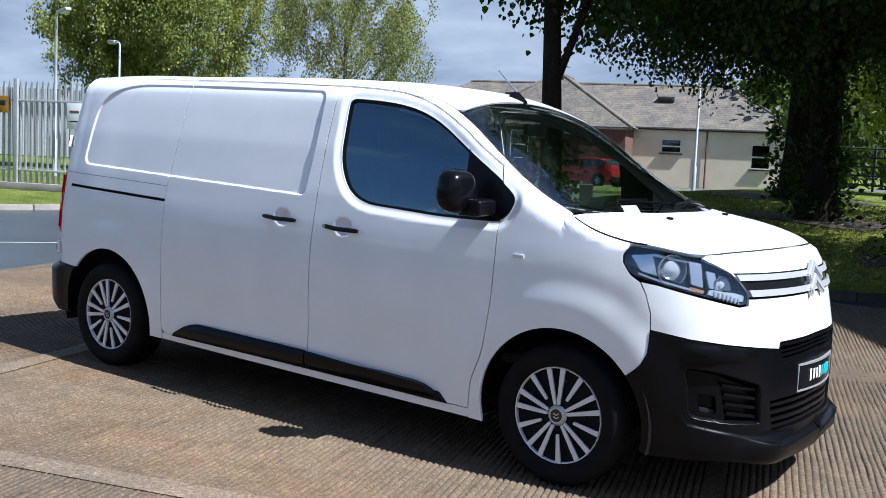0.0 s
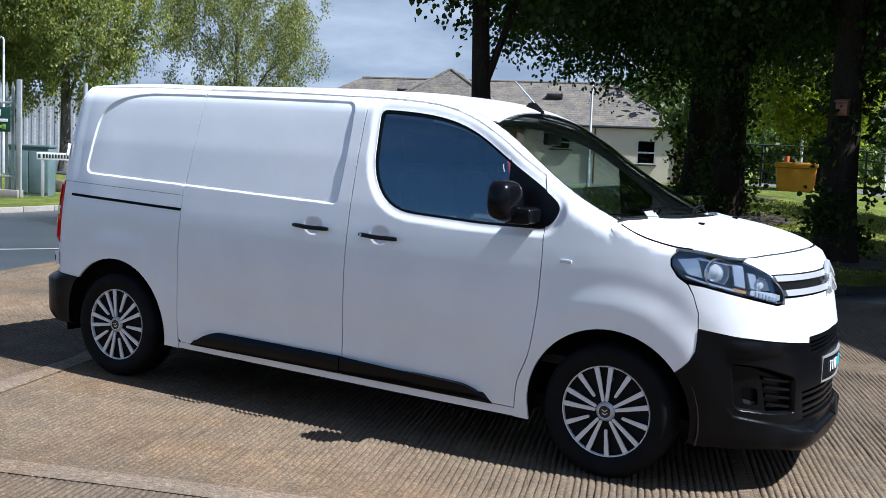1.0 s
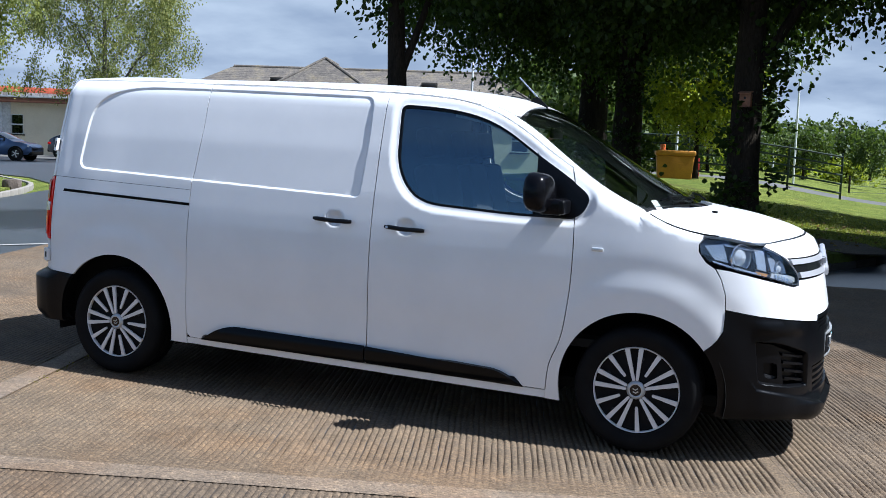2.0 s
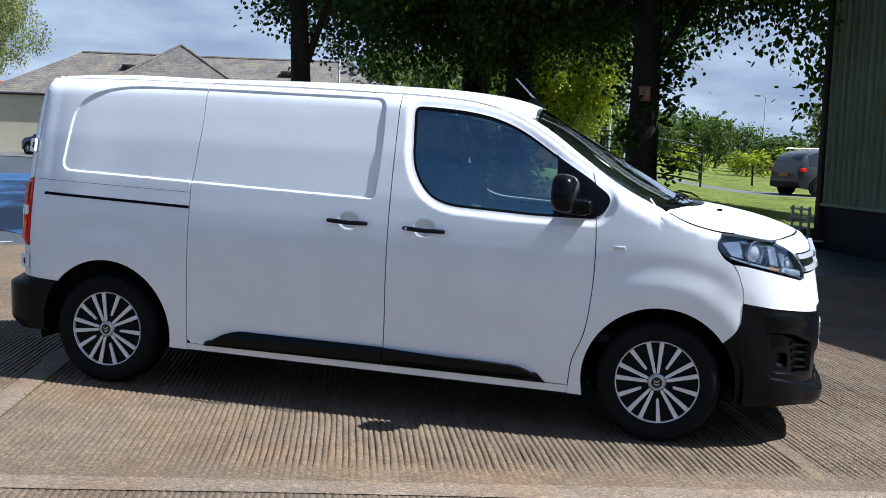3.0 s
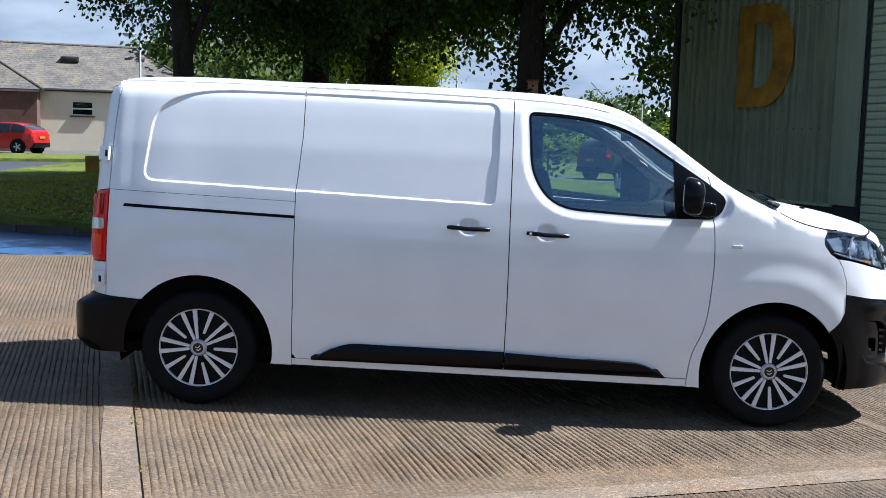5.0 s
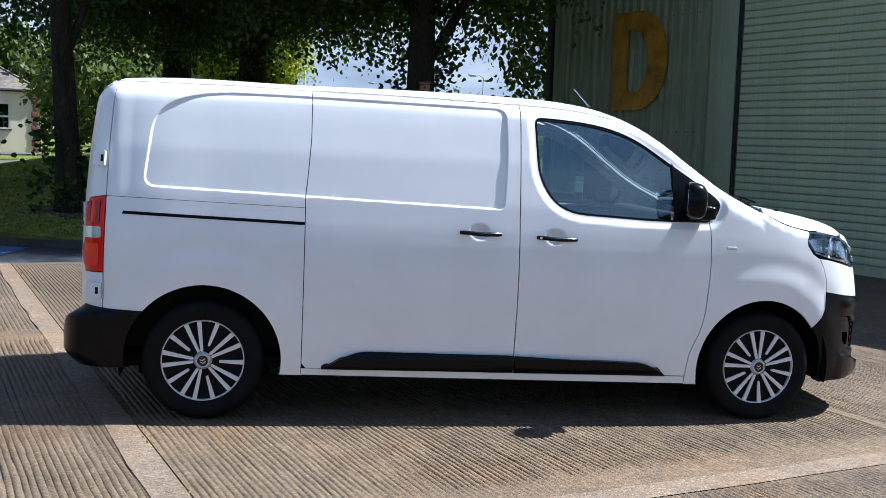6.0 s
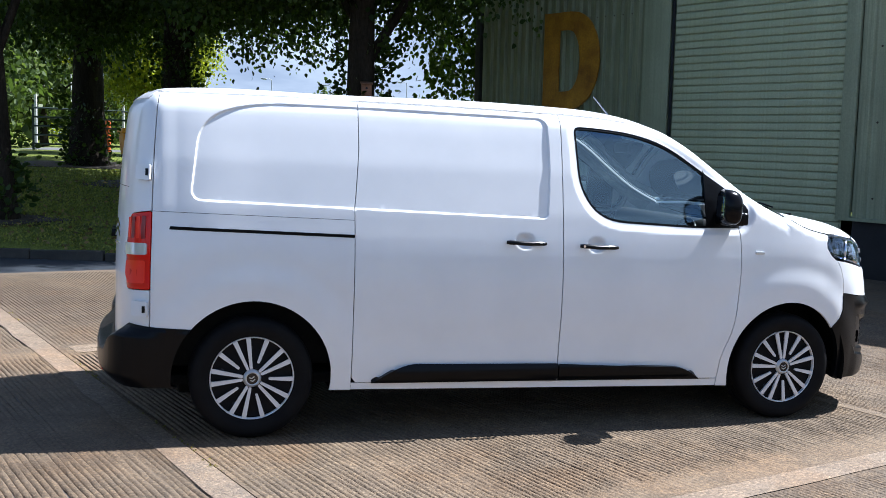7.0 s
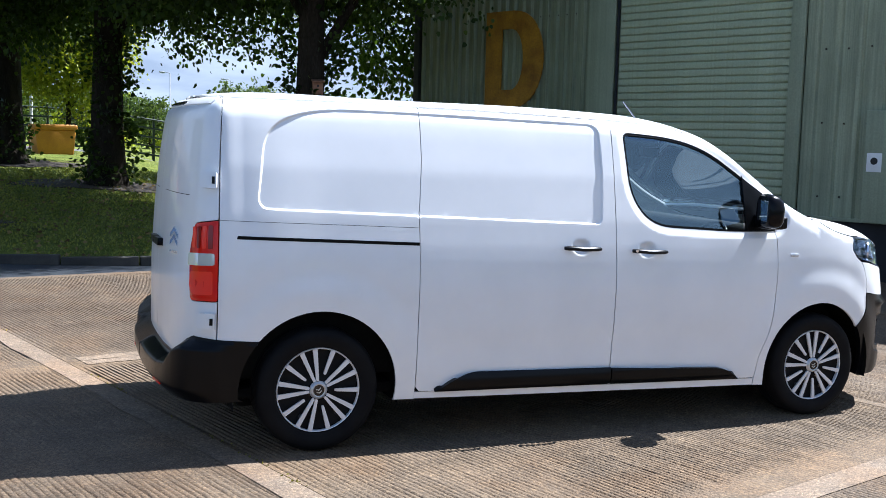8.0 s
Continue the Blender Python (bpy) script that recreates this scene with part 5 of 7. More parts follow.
# underside, arch liners, cab interior
part("floor_pan", rbox((4.3, 1.55, .06), (.02, 0, .30), .01), M["dark"], van)
part("floor_side", rbox((2.3, 1.82, .05), (0, 0, .285), .01), M["dark"], van)
part("load_box", rbox((2.0, 1.55, 1.30), (-1.12, 0, 1.02), .05), M["dark"], van, "dark load compartment lining")
for ax in (-AX, AX):
    for s in (1, -1):
        V_, F_ = [], []
        for i, a in enumerate(np.linspace(math.radians(-12), math.radians(192), 26)):
            for y_ in (-.90 * s, -.60 * s):
                V_.append((ax + .455 * math.cos(a), y_, HUB + .455 * math.sin(a)))
        F_ = [(2 * i, 2 * i + 2, 2 * i + 3, 2 * i + 1) for i in range(25)]
        part("arch_liner", (V_, F_), M["dark"], van)
        part("axle_block", rbox((.75, .05, .62), (ax, -.60 * s, .50), .02), M["dark"], van)
part("cab_floor", rbox((1.5, 1.5, .05), (.95, 0, .52), .01), M["dash"], van)
part("bulkhead", rbox((.04, 1.5, 1.30), (.06, 0, 1.15), .01), M["dash"], van, "dark cab bulkhead")
part("dashboard", moved(rbox((.62, 1.52, .34), (0, 0, 0), .09, 4), Matrix.Translation((1.50, 0, 1.02)) @ Euler((0, radians(8), 0)).to_matrix().to_4x4()), M["dash"], van, "dark grey dashboard")
part("front_bay", rbox((.60, 1.0, .62), (1.92, 0, .74), .05), M["dark"], van)
wheel_m = Matrix.Translation((1.12, -.40, 1.045)) @ Euler((0, radians(-62), 0)).to_matrix().to_4x4()
ring = lathe([(.185 + .014 * math.cos(a), .014 * math.sin(a)) for a in np.linspace(0, 2 * math.pi, 10, endpoint=False)], 40, "z", closed=True)
steer = part("steering_wheel", moved(ring, wheel_m), M["plastic"], van, "black steering wheel")
part("wheel_hub", moved(join(rbox((.13, .13, .04), (0, 0, -.01), .02), rbox((.34, .035, .02), (0, 0, -.01), .008), rbox((.035, .18, .02), (0, -.09, -.01), .008)), wheel_m), M["plastic"], steer)
for yy in (-.42, .18, .52):
    seat = part("seat", moved(join(rbox((.50, .48 if yy < 0 else .36, .14), (0, 0, 0), .05, 3)), Matrix.Translation((.62, yy, .80))), M["seat"], van, "dark fabric seat")
    part("backrest", moved(rbox((.13, .47 if yy < 0 else .35, .62), (0, 0, .30), .05, 3), Matrix.Translation((.42, yy, .84)) @ Euler((0, radians(-14), 0)).to_matrix().to_4x4()), M["seat"], seat)
    part("headrest", moved(rbox((.10, .25, .18), (0, 0, 0), .04, 3), Matrix.Translation((.24, yy, 1.56)) @ Euler((0, radians(-14), 0)).to_matrix().to_4x4()), M["seat"], seat)
part("rear_view_mirror", moved(rbox((.03, .22, .07), (0, 0, 0), .012), Matrix.Translation((.90, 0, 1.66))), M["plastic"], van, "black interior mirror")
part("dash_card", moved(rbox((.004, .19, .10), (0, 0, 0), .001), Matrix.Translation((1.56, -.05, 1.25)) @ Euler((0, radians(-38), 0)).to_matrix().to_4x4()), M["white_plain"], van, "pale card on the dashboard")
lining = [(u, float(top_of(u)) - .014) for u in np.arange(.50, 1.58, .06)] + [(u, float(top_of(u)) - .105 - .05 * max(0, u - 1.1)) for u in np.arange(1.54, .48, -.06)]
both("pillar_lining", lining, raised(-.026), M["pillar_trim"], van, "grey lined windscreen pillar", step=.06, rim=.008, gap=0)
part("headlining", skin("headlining", [(.08, -.62), (.72, -.60), (.66, 0), (.72, .60), (.08, .62)], lambda x, y: deck(x, y) - np.array([0, 0, .045]), M["headliner"], step=.1, rim=0, flip=True), parent=van, label="grey headlining")

# ---- wheels ----
TY = .334


def wheel(x, s, turn):
    """s: 1 on the near side. The wheel's face looks away from the van."""
    m = Matrix.Translation((x, -.905 * s, HUB)) @ Euler((0, 0, 0 if s == 1 else math.pi)).to_matrix().to_4x4()
    tread = []
    for r, h in ((.222, .02), (.232, -.003), (.262, -.016), (.292, -.018), (.312, -.010), (.325, .004), (.331, .022), (TY, .040), (TY, .058), (TY - .008, .060), (TY - .008, .066), (TY, .068), (TY, .098), (TY - .008, .100), (TY - .008, .106), (TY, .108), (TY, .138),
                 (TY - .008, .140), (TY - .008, .146), (TY, .148), (TY, .170), (.325, .196), (.30, .212), (.25, .212), (.222, .19)):
        tread.append((r, h))
    w = part("wheel", moved(lathe([(.215, .19), (.215, .05), (.19, .035), (.06, .028), (0, .028)], 48), m), M["plastic_gloss"], van, "wheel with a silver and black cover")
    part("tyre", moved(lathe(tread, 72), m), M["rubber"], w, "black rubber tyre")
    spin = m @ Euler((0, radians(-turn), 0)).to_matrix().to_4x4()
    part("cover_ring", moved(lathe([(.2195, .008), (.221, .0), (.225, -.002), (.2275, .004), (.2275, .02), (.2195, .02)], 72, closed=True), m), M["cover"], w, "silver outer ring")
    part("cover_dish", moved(lathe([(.216, .022), (.19, .026), (.10, .022), (.055, .008)], 48), m), M["cover_black"], w, "black cover dish")

    def blade(a, r0, r1, w0, w1):
        poly = rounded([(r0, -w0), (r1, -w1), (r1, w1), (r0, w0)], [min(w0, .006), .003, .003, min(w0, .006)], 3)
        return moved(prism([tuple(p) for p in poly], .010), spin @ Euler((0, radians(-a), 0)).to_matrix().to_4x4() @ Matrix.Translation((0, .008, 0)) @ Euler((radians(90), 0, 0)).to_matrix().to_4x4())
    for k in range(5):
        for off in (-9.6, 9.6):
            part("spoke", blade(72 * k + off, .050, .2200, .0075, .0125), M["cover"], w)
        part("spoke", blade(72 * k + 36, .088, .2200, .0070, .0125), M["cover"], w)
        hole = moved(lathe([(0, -.0005), (.011, -.0005), (.011, .004)], 12, "y", (.165, .012, .020)), spin @ Euler((0, radians(-(72 * k + 52)), 0)).to_matrix().to_4x4())
        part("vent_hole", hole, M["dash"], w)
    part("hub_ring", moved(lathe([(.030, -.008), (.036, -.010), (.043, -.006), (.050, .006)], 32), m), M["silver"], w, "silver hub ring")
    cap = part("hub_cap", moved(lathe([(0, -.006), (.028, -.006), (.031, -.003)], 32), m), M["plastic_gloss"], w, "black hub cap")
    for dx in (-.007, .009):
        part("cap_chevron", moved(prism([(dx - .002, -.014 + .0), (dx - .010, 0), (dx - .002, .014), (dx + .004, .014), (dx - .004, 0), (dx + .004, -.014)], .003), spin @ Matrix.Translation((0, -.006, 0)) @ Euler((radians(90), 0, 0)).to_matrix().to_4x4()), M["silver"], cap)


wheel(-AX, 1, 106)
wheel(AX, 1, 96)
wheel(-AX, -1, 40)
wheel(AX, -1, 10)

# ---- green corrugated shed ----
DS = Vector((0.370, -0.929, 0)).normalized()
DN = Vector((-0.929, -0.370, 0)).normalized()
SHED = Matrix.Translation((4.42, 13.83, 0)) @ Matrix(((DS.x, -DN.x, 0, 0), (DS.y, -DN.y, 0, 0), (0, 0, 1, 0), (0, 0, 0, 1)))
# local: x along the front, y into the building, z up


def weathered(name, dark, light, streak=0.9):
    mat, b = base(name, light, 0.6)
    big = noise_of(mat, 0.9, 5, 0.6)
    st = noise_of(mat, 1.0, 6, 0.65, stretch=(16, 16, 0.30))
    small = noise_of(mat, 40, 4)
    c = ramp(mat, big, [(0.3, dark), (0.7, light)])
    c = mixed(mat, streak, c, ramp(mat, st, [(0.3, (0.55, 0.56, 0.52)), (0.6, (1, 1, 1)), (0.85, (1.12, 1.1, 1.05))]), "MULTIPLY")
    c = mixed(mat, 1.0, c, ramp(mat, small, [(0.25, (0.85,) * 3), (0.75, (1.1,) * 3)]), "MULTIPLY")
    link(mat, c, b.inputs["Base Color"])
    bumped(mat, b, small, 0.15, 0.003)
    return mat


M["green"] = weathered("green_cladding", (0.215, 0.240, 0.150), (0.300, 0.325, 0.205))
# lighter copy of the green: stronger skylight on the right-hand sheets, as colour
M["green_sky_lit"] = weathered("sky_lit_green_cladding", (0.27, 0.30, 0.20), (0.37, 0.40, 0.27))
M["green_flat"] = weathered("green_flashing", (0.25, 0.285, 0.19), (0.31, 0.345, 0.235), 0.4)
M["shutter"] = weathered("green_shutter", (0.38, 0.42, 0.28), (0.43, 0.475, 0.315), 0.35)
M["plinth"] = varied("black_plinth", (0.010, 0.011, 0.014), (0.020, 0.021, 0.025), 2, 0.8)
M["yellow"] = varied("faded_yellow_paint", (0.20, 0.080, 0.005), (0.47, 0.230, 0.014), 2.2, 0.6, fine=30, bump=0.1)
M["rock"] = varied("brown_rock", (0.075, 0.058, 0.048), (0.19, 0.155, 0.125), 3, 0.9, fine=25, bump=0.6, dist=0.02)
M["zinc"] = varied("galvanised_steel", (0.36, 0.37, 0.38), (0.50, 0.51, 0.52), 3, 0.5, 0.3, fine=60)
M["black_metal"] = varied("black_metal", (0.010, 0.010, 0.011), (0.020, 0.020, 0.021), 4, 0.6)

shed = thing("shed", SHED, "large green corrugated steel shed with a roller shutter", "building")


def corrugated(x0, x1, z0, z1, pitch, depth, crest):
    """Box-profile sheet: narrow raised crests between flat pans."""
    xs_, ys_ = [], []
    n = int(round((x1 - x0) / pitch))
    for i in range(n):
        a = x0 + (x1 - x0) * i / n
        p_ = (x1 - x0) / n
        for t, d in ((0, 0), (.5 - crest * .8, 0), (.5 - crest * .45, depth), (.5 + crest * .45, depth), (.5 + crest * .8, 0)):
            xs_.append(a + t * p_)
            ys_.append(-d)
    xs_.append(x1)
    ys_.append(0)
    V = [(x, y, z) for x, y in zip(xs_, ys_) for z in (z0, z1)]
    k = len(V)
    F_ = [(2 * i, 2 * i + 2, 2 * i + 3, 2 * i + 1) for i in range(len(xs_) - 1)]
    V += [(x, .04, z) for x in (x0, x1) for z in (z0, z1)]
    F_ += [(k, k + 1, k + 3, k + 2), (0, 1, k + 1, k), (k - 2, k + 2, k + 3, k - 1)]
    return V, F_


TOP, RIDGE, MID, FAR_END = 6.45, 8.35, 6.5, 13.0
part("cladding", mesh_of("cladding", *corrugated(.06, 4.34, .70, TOP, .205, .070, .18), M["green"], False), parent=shed)
part("cladding", mesh_of("cladding", *corrugated(8.34, FAR_END - .06, .70, TOP, .33, .055, .20), M["green_sky_lit"], False), parent=shed, label="weathered green wall sheet, coloured paler for the open sky's light")
part("flashing", rbox((.56, .03, TOP - .70), (4.63, -.03, (TOP + .70) / 2), .006), M["green_flat"], shed, "flat green flashing")
part("door_post", rbox((.014, .06, TOP - .1), (4.932, .02, TOP / 2), .004), M["plinth"], shed)
part("jamb", rbox((.22, .06, TOP - .66), (8.22, -.03, (TOP + .66) / 2), .008), M["green_flat"], shed, "flat green jamb")
for piece in (rbox((4.45, .07, .05), (2.2, -.04, .685), .008), rbox((4.7, .07, .05), (10.68, -.04, .685), .008)):
    part("base_trim", piece, M["green_flat"], shed, "green drip trim")
part("corner_trim", rbox((.14, .14, TOP), (-.01, -.02, TOP / 2 - .1), .01), M["black_metal"], shed, "black corner trim and pipe")
for piece in (rbox((4.9, .3, 1.0), (2.45, .16, .20), .01), rbox((4.65, .3, 1.0), (10.67, .16, .20), .01)):
    part("plinth", piece, M["plinth"], shed, "black plinth")
part("wall", join(rbox((4.9, .2, TOP - .6), (2.45, .18, (TOP + .6) / 2), .01), rbox((4.65, .2, TOP - .6), (10.67, .18, (TOP + .6) / 2), .01),
                  rbox((.2, 12, TOP), (.12, 6.2, TOP / 2), .01), rbox((.2, 12, TOP), (FAR_END - .1, 6.2, TOP / 2), .01), rbox((FAR_END, .2, TOP), (MID, 12.2, TOP / 2), .01), rbox((3.3, .2, TOP - 5.2), (6.5, .18, (TOP + 5.2) / 2), .01)), M["green"], shed)
gable = prism([(0, TOP), (FAR_END, TOP), (MID, RIDGE)], .2)
for y_ in (.08, 12.1):
    part("gable", moved(gable, Matrix.Translation((0, y_ + .2, 0)) @ Euler((radians(90), 0, 0)).to_matrix().to_4x4()), M["green"], shed, "green gable above the shutter")
for x_, run in ((0, MID), (FAR_END, MID - FAR_END)):
    slope = math.hypot(run, RIDGE - TOP)
    tilt = -math.degrees(math.atan2(RIDGE - TOP, abs(run))) * (1 if run > 0 else -1)
    part("roof", moved(rbox((slope + .3, 12.7, .10), (0, 0, 0), .01), Matrix.Translation((x_ + run / 2, 6.1, (TOP + RIDGE) / 2 + .06)) @ Euler((0, radians(tilt), 0)).to_matrix().to_4x4()), M["green_flat"], shed, "low pitched sheet roof")
# roller shutter, slat by slat
shutter = part("roller_shutter", rbox((3.2, .02, 5.5), (6.52, .10, 2.6), .004), M["shutter"], shed, "closed green roller shutter")
prof = [(-.004, 0), (.012, .012), (.016, .045), (.014, .085), (.004, .104), (-.010, .110)]
slat_me = None
for i in range(45):
    z = .02 + .1195 * i
    if slat_me is None:
        V_ = [(x, .07 - a, b) for x in (4.955, 8.10) for a, b in prof]
        n_ = len(prof)
        slat_me = mesh_of("slat", V_, [(k, k + 1, n_ + k + 1, n_ + k) for k in range(n_ - 1)] + [tuple(range(n_)), tuple(reversed(range(n_, 2 * n_)))], M["shutter"], False)
    part("slat", slat_me, parent=shutter, m=pose(0, 0, z))
# the letter D
outer = [(0, 0), (.62, 0)] + [(.62 + .80 * math.sin(a) ** .8 * 1.0, .885 - .885 * math.cos(a)) for a in np.linspace(.05, math.pi - .05, 24)] + [(.62, 1.77), (0, 1.77)]
hole_ = [(.40, .33), (.60, .33)] + [(.60 + .34 * math.sin(a) ** .8, .885 - .555 * math.cos(a)) for a in np.linspace(.1, math.pi - .1, 18)] + [(.60, 1.44), (.40, 1.44)]
letter = thing("letter_d", SHED @ Matrix.Translation((1.95, -.062, 2.28)), "big faded yellow letter D on the green wall", "sign letter")
lx = lambda x, z: np.stack([x, 0 * x - .03, z], -1)
part("letter_face", skin("letter_face", outer, lx, M["yellow"], holes=[hole_], step=.12, rim=.03, gap=0), parent=letter)
# weather marks: rusty fixings on the sheets
fix = thing("wall_fixing", SHED, "rust-stained fixing bolts on the green sheets", "bolt", kind="stuff")
rr = random.Random(3)
bolts = [lathe([(0, -.014), (.012, -.012), (.016, 0)], 7, "y", (8.5 + .33 * k + .165, -.045, z + rr.uniform(-.01, .01))) for k in range(14) for z in (1.0, 2.05, 3.1, 4.15)]
bolts += [lathe([(0, -.014), (.010, -.012), (.014, 0)], 7, "y", (.16 + .205 * k, -.035, z)) for k in range(20) for z in (1.9, 3.9)]
part("bolts", join(*bolts), M["soil"], fix)
box_ = thing("meter_box", SHED @ Matrix.Translation((9.62, -.10, 1.45)), "green steel cupboard with a white notice on the shed wall", "cupboard")
part("body", rbox((.50, .14, 1.55), (0, 0, 0), .012), M["green_flat"], box_)
nt = part("notice", rbox((.21, .006, .26), (-.10, -.075, .06), .001), M["white_plain"], box_, "white paper notice")
part("notice_mark", lathe([(0, -.081), (.05, -.081), (.05, -.078)], 20, "y", (-.10, 0, .08)), M["black_metal"], nt, "round dark pictogram")
rack = thing("metal_stillage", SHED @ pose(-.15, -.35, -.03, 0, 0, 4), "small grey metal frame standing against the shed corner", "stillage")
for k in range(4):
    part("rail", rbox((.62, .03, .04), (0, 0, .10 + .17 * k), .006), M["zinc"], rack)
for x in (-.28, 0, .28):
    part("post", rbox((.04, .04, .66), (x, .03, .33), .006), M["zinc"], rack)
for x in (-.28, .28):
    part("foot", rbox((.05, .4, .04), (x, .16, .03), .006), M["zinc"], rack)

# ---- long house with a slate roof, and its flat-roofed neighbour ----
M["render"] = varied("cream_render", (0.66, 0.58, 0.43), (0.76, 0.68, 0.52), 0.8, 0.9, fine=30, bump=0.3)
M["brick_brown"] = varied("brown_brick", (0.085, 0.042, 0.028), (0.15, 0.078, 0.052), 2.5, 0.9, fine=25, bump=0.3)
M["quoin"] = varied("red_brick_quoin", (0.16, 0.065, 0.04), (0.25, 0.11, 0.07), 3, 0.9, fine=25)
M["white_frame"] = varied("white_window_frame", (0.62, 0.62, 0.60), (0.75, 0.75, 0.72), 3, 0.5)


def slates(name):
    mat, b = base(name, (0.2, 0.17, 0.14), 0.85)
    big = noise_of(mat, 1.1, 7, 0.72)
    tc = mat.node_tree.nodes.new("ShaderNodeTexCoord")
    br = node(mat, "ShaderNodeTexBrick", Scale=1.0, Mortar_Size=0.012)
    br.inputs["Brick Width"].default_value, br.inputs["Row Height"].default_value = 0.42, 0.30
    br.inputs["Color1"].default_value, br.inputs["Color2"].default_value, br.inputs["Mortar"].default_value = (0.8, 0.78, 0.75, 1), (1.15, 1.12, 1.05, 1), (0.3, 0.28, 0.26, 1)
    link(mat, tc.outputs["UV"], br.inputs["Vector"])
    c = ramp(mat, big, [(0.3, (0.070, 0.064, 0.058)), (0.48, (0.120, 0.105, 0.090)), (0.58, (0.155, 0.133, 0.102)), (0.70, (0.20, 0.160, 0.085))])
    c = mixed(mat, 1.0, c, ramp(mat, noise_of(mat, 7, 6, 0.7), [(0.3, (0.55,) * 3), (0.7, (1.3,) * 3)]), "MULTIPLY")
    link(mat, c, b.inputs["Base Color"])
    bumped(mat, b, noise_of(mat, 14, 3, stretch=(.3, .3, 6)), 0.4, 0.03)
    return mat


M["slate"] = slates("slate_roof")
HY = 52.0


def hip_roof(x0, x1, y0, y1, ze, zr, h0, h1, over=.10):
    """Roof over a rectangle: ridge along x, hipped by h0 and h1."""
    x0, x1, y0, y1 = x0 - over, x1 + over, y0 - over, y1 + over
    ym = (y0 + y1) / 2
    V = [(x0, y0, ze), (x1, y0, ze), (x1, y1, ze), (x0, y1, ze), (x0 + h0, ym, zr), (x1 - h1, ym, zr)]
    low = [(x, y, z - .14) for x, y, z in V[:4]]
    return V + low, [(0, 1, 5, 4), (1, 2, 5), (2, 3, 4, 5), (3, 0, 4), (0, 6, 7, 1), (1, 7, 8, 2), (2, 8, 9, 3), (3, 9, 6, 0), (9, 8, 7, 6)]


def courses(V, F_, quad, rows, depth=.010):
    """Thin overlapping slate courses on a roof slope: boards across the slope."""
    a, b, c, d = [Vector(V[i]) for i in quad]
    out = []
    for k in range(rows):
        t0, t1 = k / rows, (k + 1.12) / rows
        p = [a.lerp(d, t0), b.lerp(c, t0), b.lerp(c, min(t1, 1)), a.lerp(d, min(t1, 1))]
        n = (p[1] - p[0]).cross(p[3] - p[0]).normalized()
        q = [p[0] + n * depth, p[1] + n * depth, p[2] + n * .004, p[3] + n * .004]
        out.append(([tuple(v) for v in q + [p[0], p[1]]], [(0, 1, 2, 3), (4, 5, 1, 0)]))
    return join(*out)


def window(parent, x, y, z, w, h, mull=True):
    fr = part("window", join(rbox((w, .10, .07), (x, y - .03, z - h / 2), .01), rbox((w, .10, .07), (x, y - .03, z + h / 2), .01), rbox((.07, .10, h), (x - w / 2, y - .03, z), .01), rbox((.07, .10, h), (x + w / 2, y - .03, z), .01),
                             *([rbox((w, .09, .09), (x, y - .03, z - .02), .01)] if mull else [])), M["white_frame"], parent, "white window frame")
    part("pane", rbox((w, .02, h), (x, y - .01, z), .0), M["glass_dark"], fr, "dark window pane")
    part("blind", rbox((w, .02, h), (x, y + .12, z), .0), M["dash"], fr)
    part("sill", rbox((w + .25, .2, .08), (x, y - .10, z - h / 2 - .07), .01), M["kerb"], fr)


def holed_wall(x0, x1, z0, z1, y, holes, thick=.3):
    """A wall along x with rectangular openings through it."""
    xs_ = sorted({x0, x1, *[h[0] for h in holes], *[h[1] for h in holes]})
    zs_ = sorted({z0, z1, *[h[2] for h in holes], *[h[3] for h in holes]})
    nx, nz = len(xs_), len(zs_)
    V = [(x, yy, z) for yy in (y, y + thick) for x in xs_ for z in zs_]
    at = lambda k, i, j: (k * nx + i) * nz + j

    def solid(i, j):
        if not (0 <= i < nx - 1 and 0 <= j < nz - 1):
            return False
        return not any(h[0] <= xs_[i] and xs_[i + 1] <= h[1] and h[2] <= zs_[j] and zs_[j + 1] <= h[3] for h in holes)
    F_ = []
    for i in range(nx - 1):
        for j in range(nz - 1):
            if not solid(i, j):
                continue
            F_ += [(at(0, i, j), at(0, i + 1, j), at(0, i + 1, j + 1), at(0, i, j + 1)), (at(1, i, j + 1), at(1, i + 1, j + 1), at(1, i + 1, j), at(1, i, j))]
            for di, dj, e, f in ((-1, 0, (i, j + 1), (i, j)), (1, 0, (i + 1, j), (i + 1, j + 1)), (0, -1, (i, j), (i + 1, j)), (0, 1, (i + 1, j + 1), (i, j + 1))):
                if not solid(i + di, j + dj):
                    F_.append((at(0, *f), at(0, *e), at(1, *e), at(1, *f)))
    return V, F_


house = thing("house", pose(-20, 52, 0, 0, 0, 18) @ pose(20, -52, 0), "long cream house with a brown brick wing and slate roof", "house")
GZ = .30
wins = [(-15.2, 2.32, 1.0, 1.35), (-20.2, 2.75, 1.1, .75)]
part("wall", holed_wall(-22.4, -13.2, GZ, 3.85, HY, [(x - w / 2, x + w / 2, z - h / 2, z + h / 2) for x, z, w, h in wins]), M["render"], house, "cream rendered wall")
for sz, c in (((.3, 9, 3.6), (-13.35, HY + 4.5, 2.05)), ((25, .3, 3.6), (-25.8, HY + 9, 2.05)), ((.3, 9, 3.6), (-38.2, HY + 4.5, 2.05))):
    part("wall", rbox(sz, c, 0), M["render"], house, "cream rendered wall")
part("wall", holed_wall(-38.2, -31.6, GZ, 3.85, HY, []), M["render"], house, "cream rendered wall")
for x, z, w, h in wins:
    window(house, x, HY + .08, z, w, h)
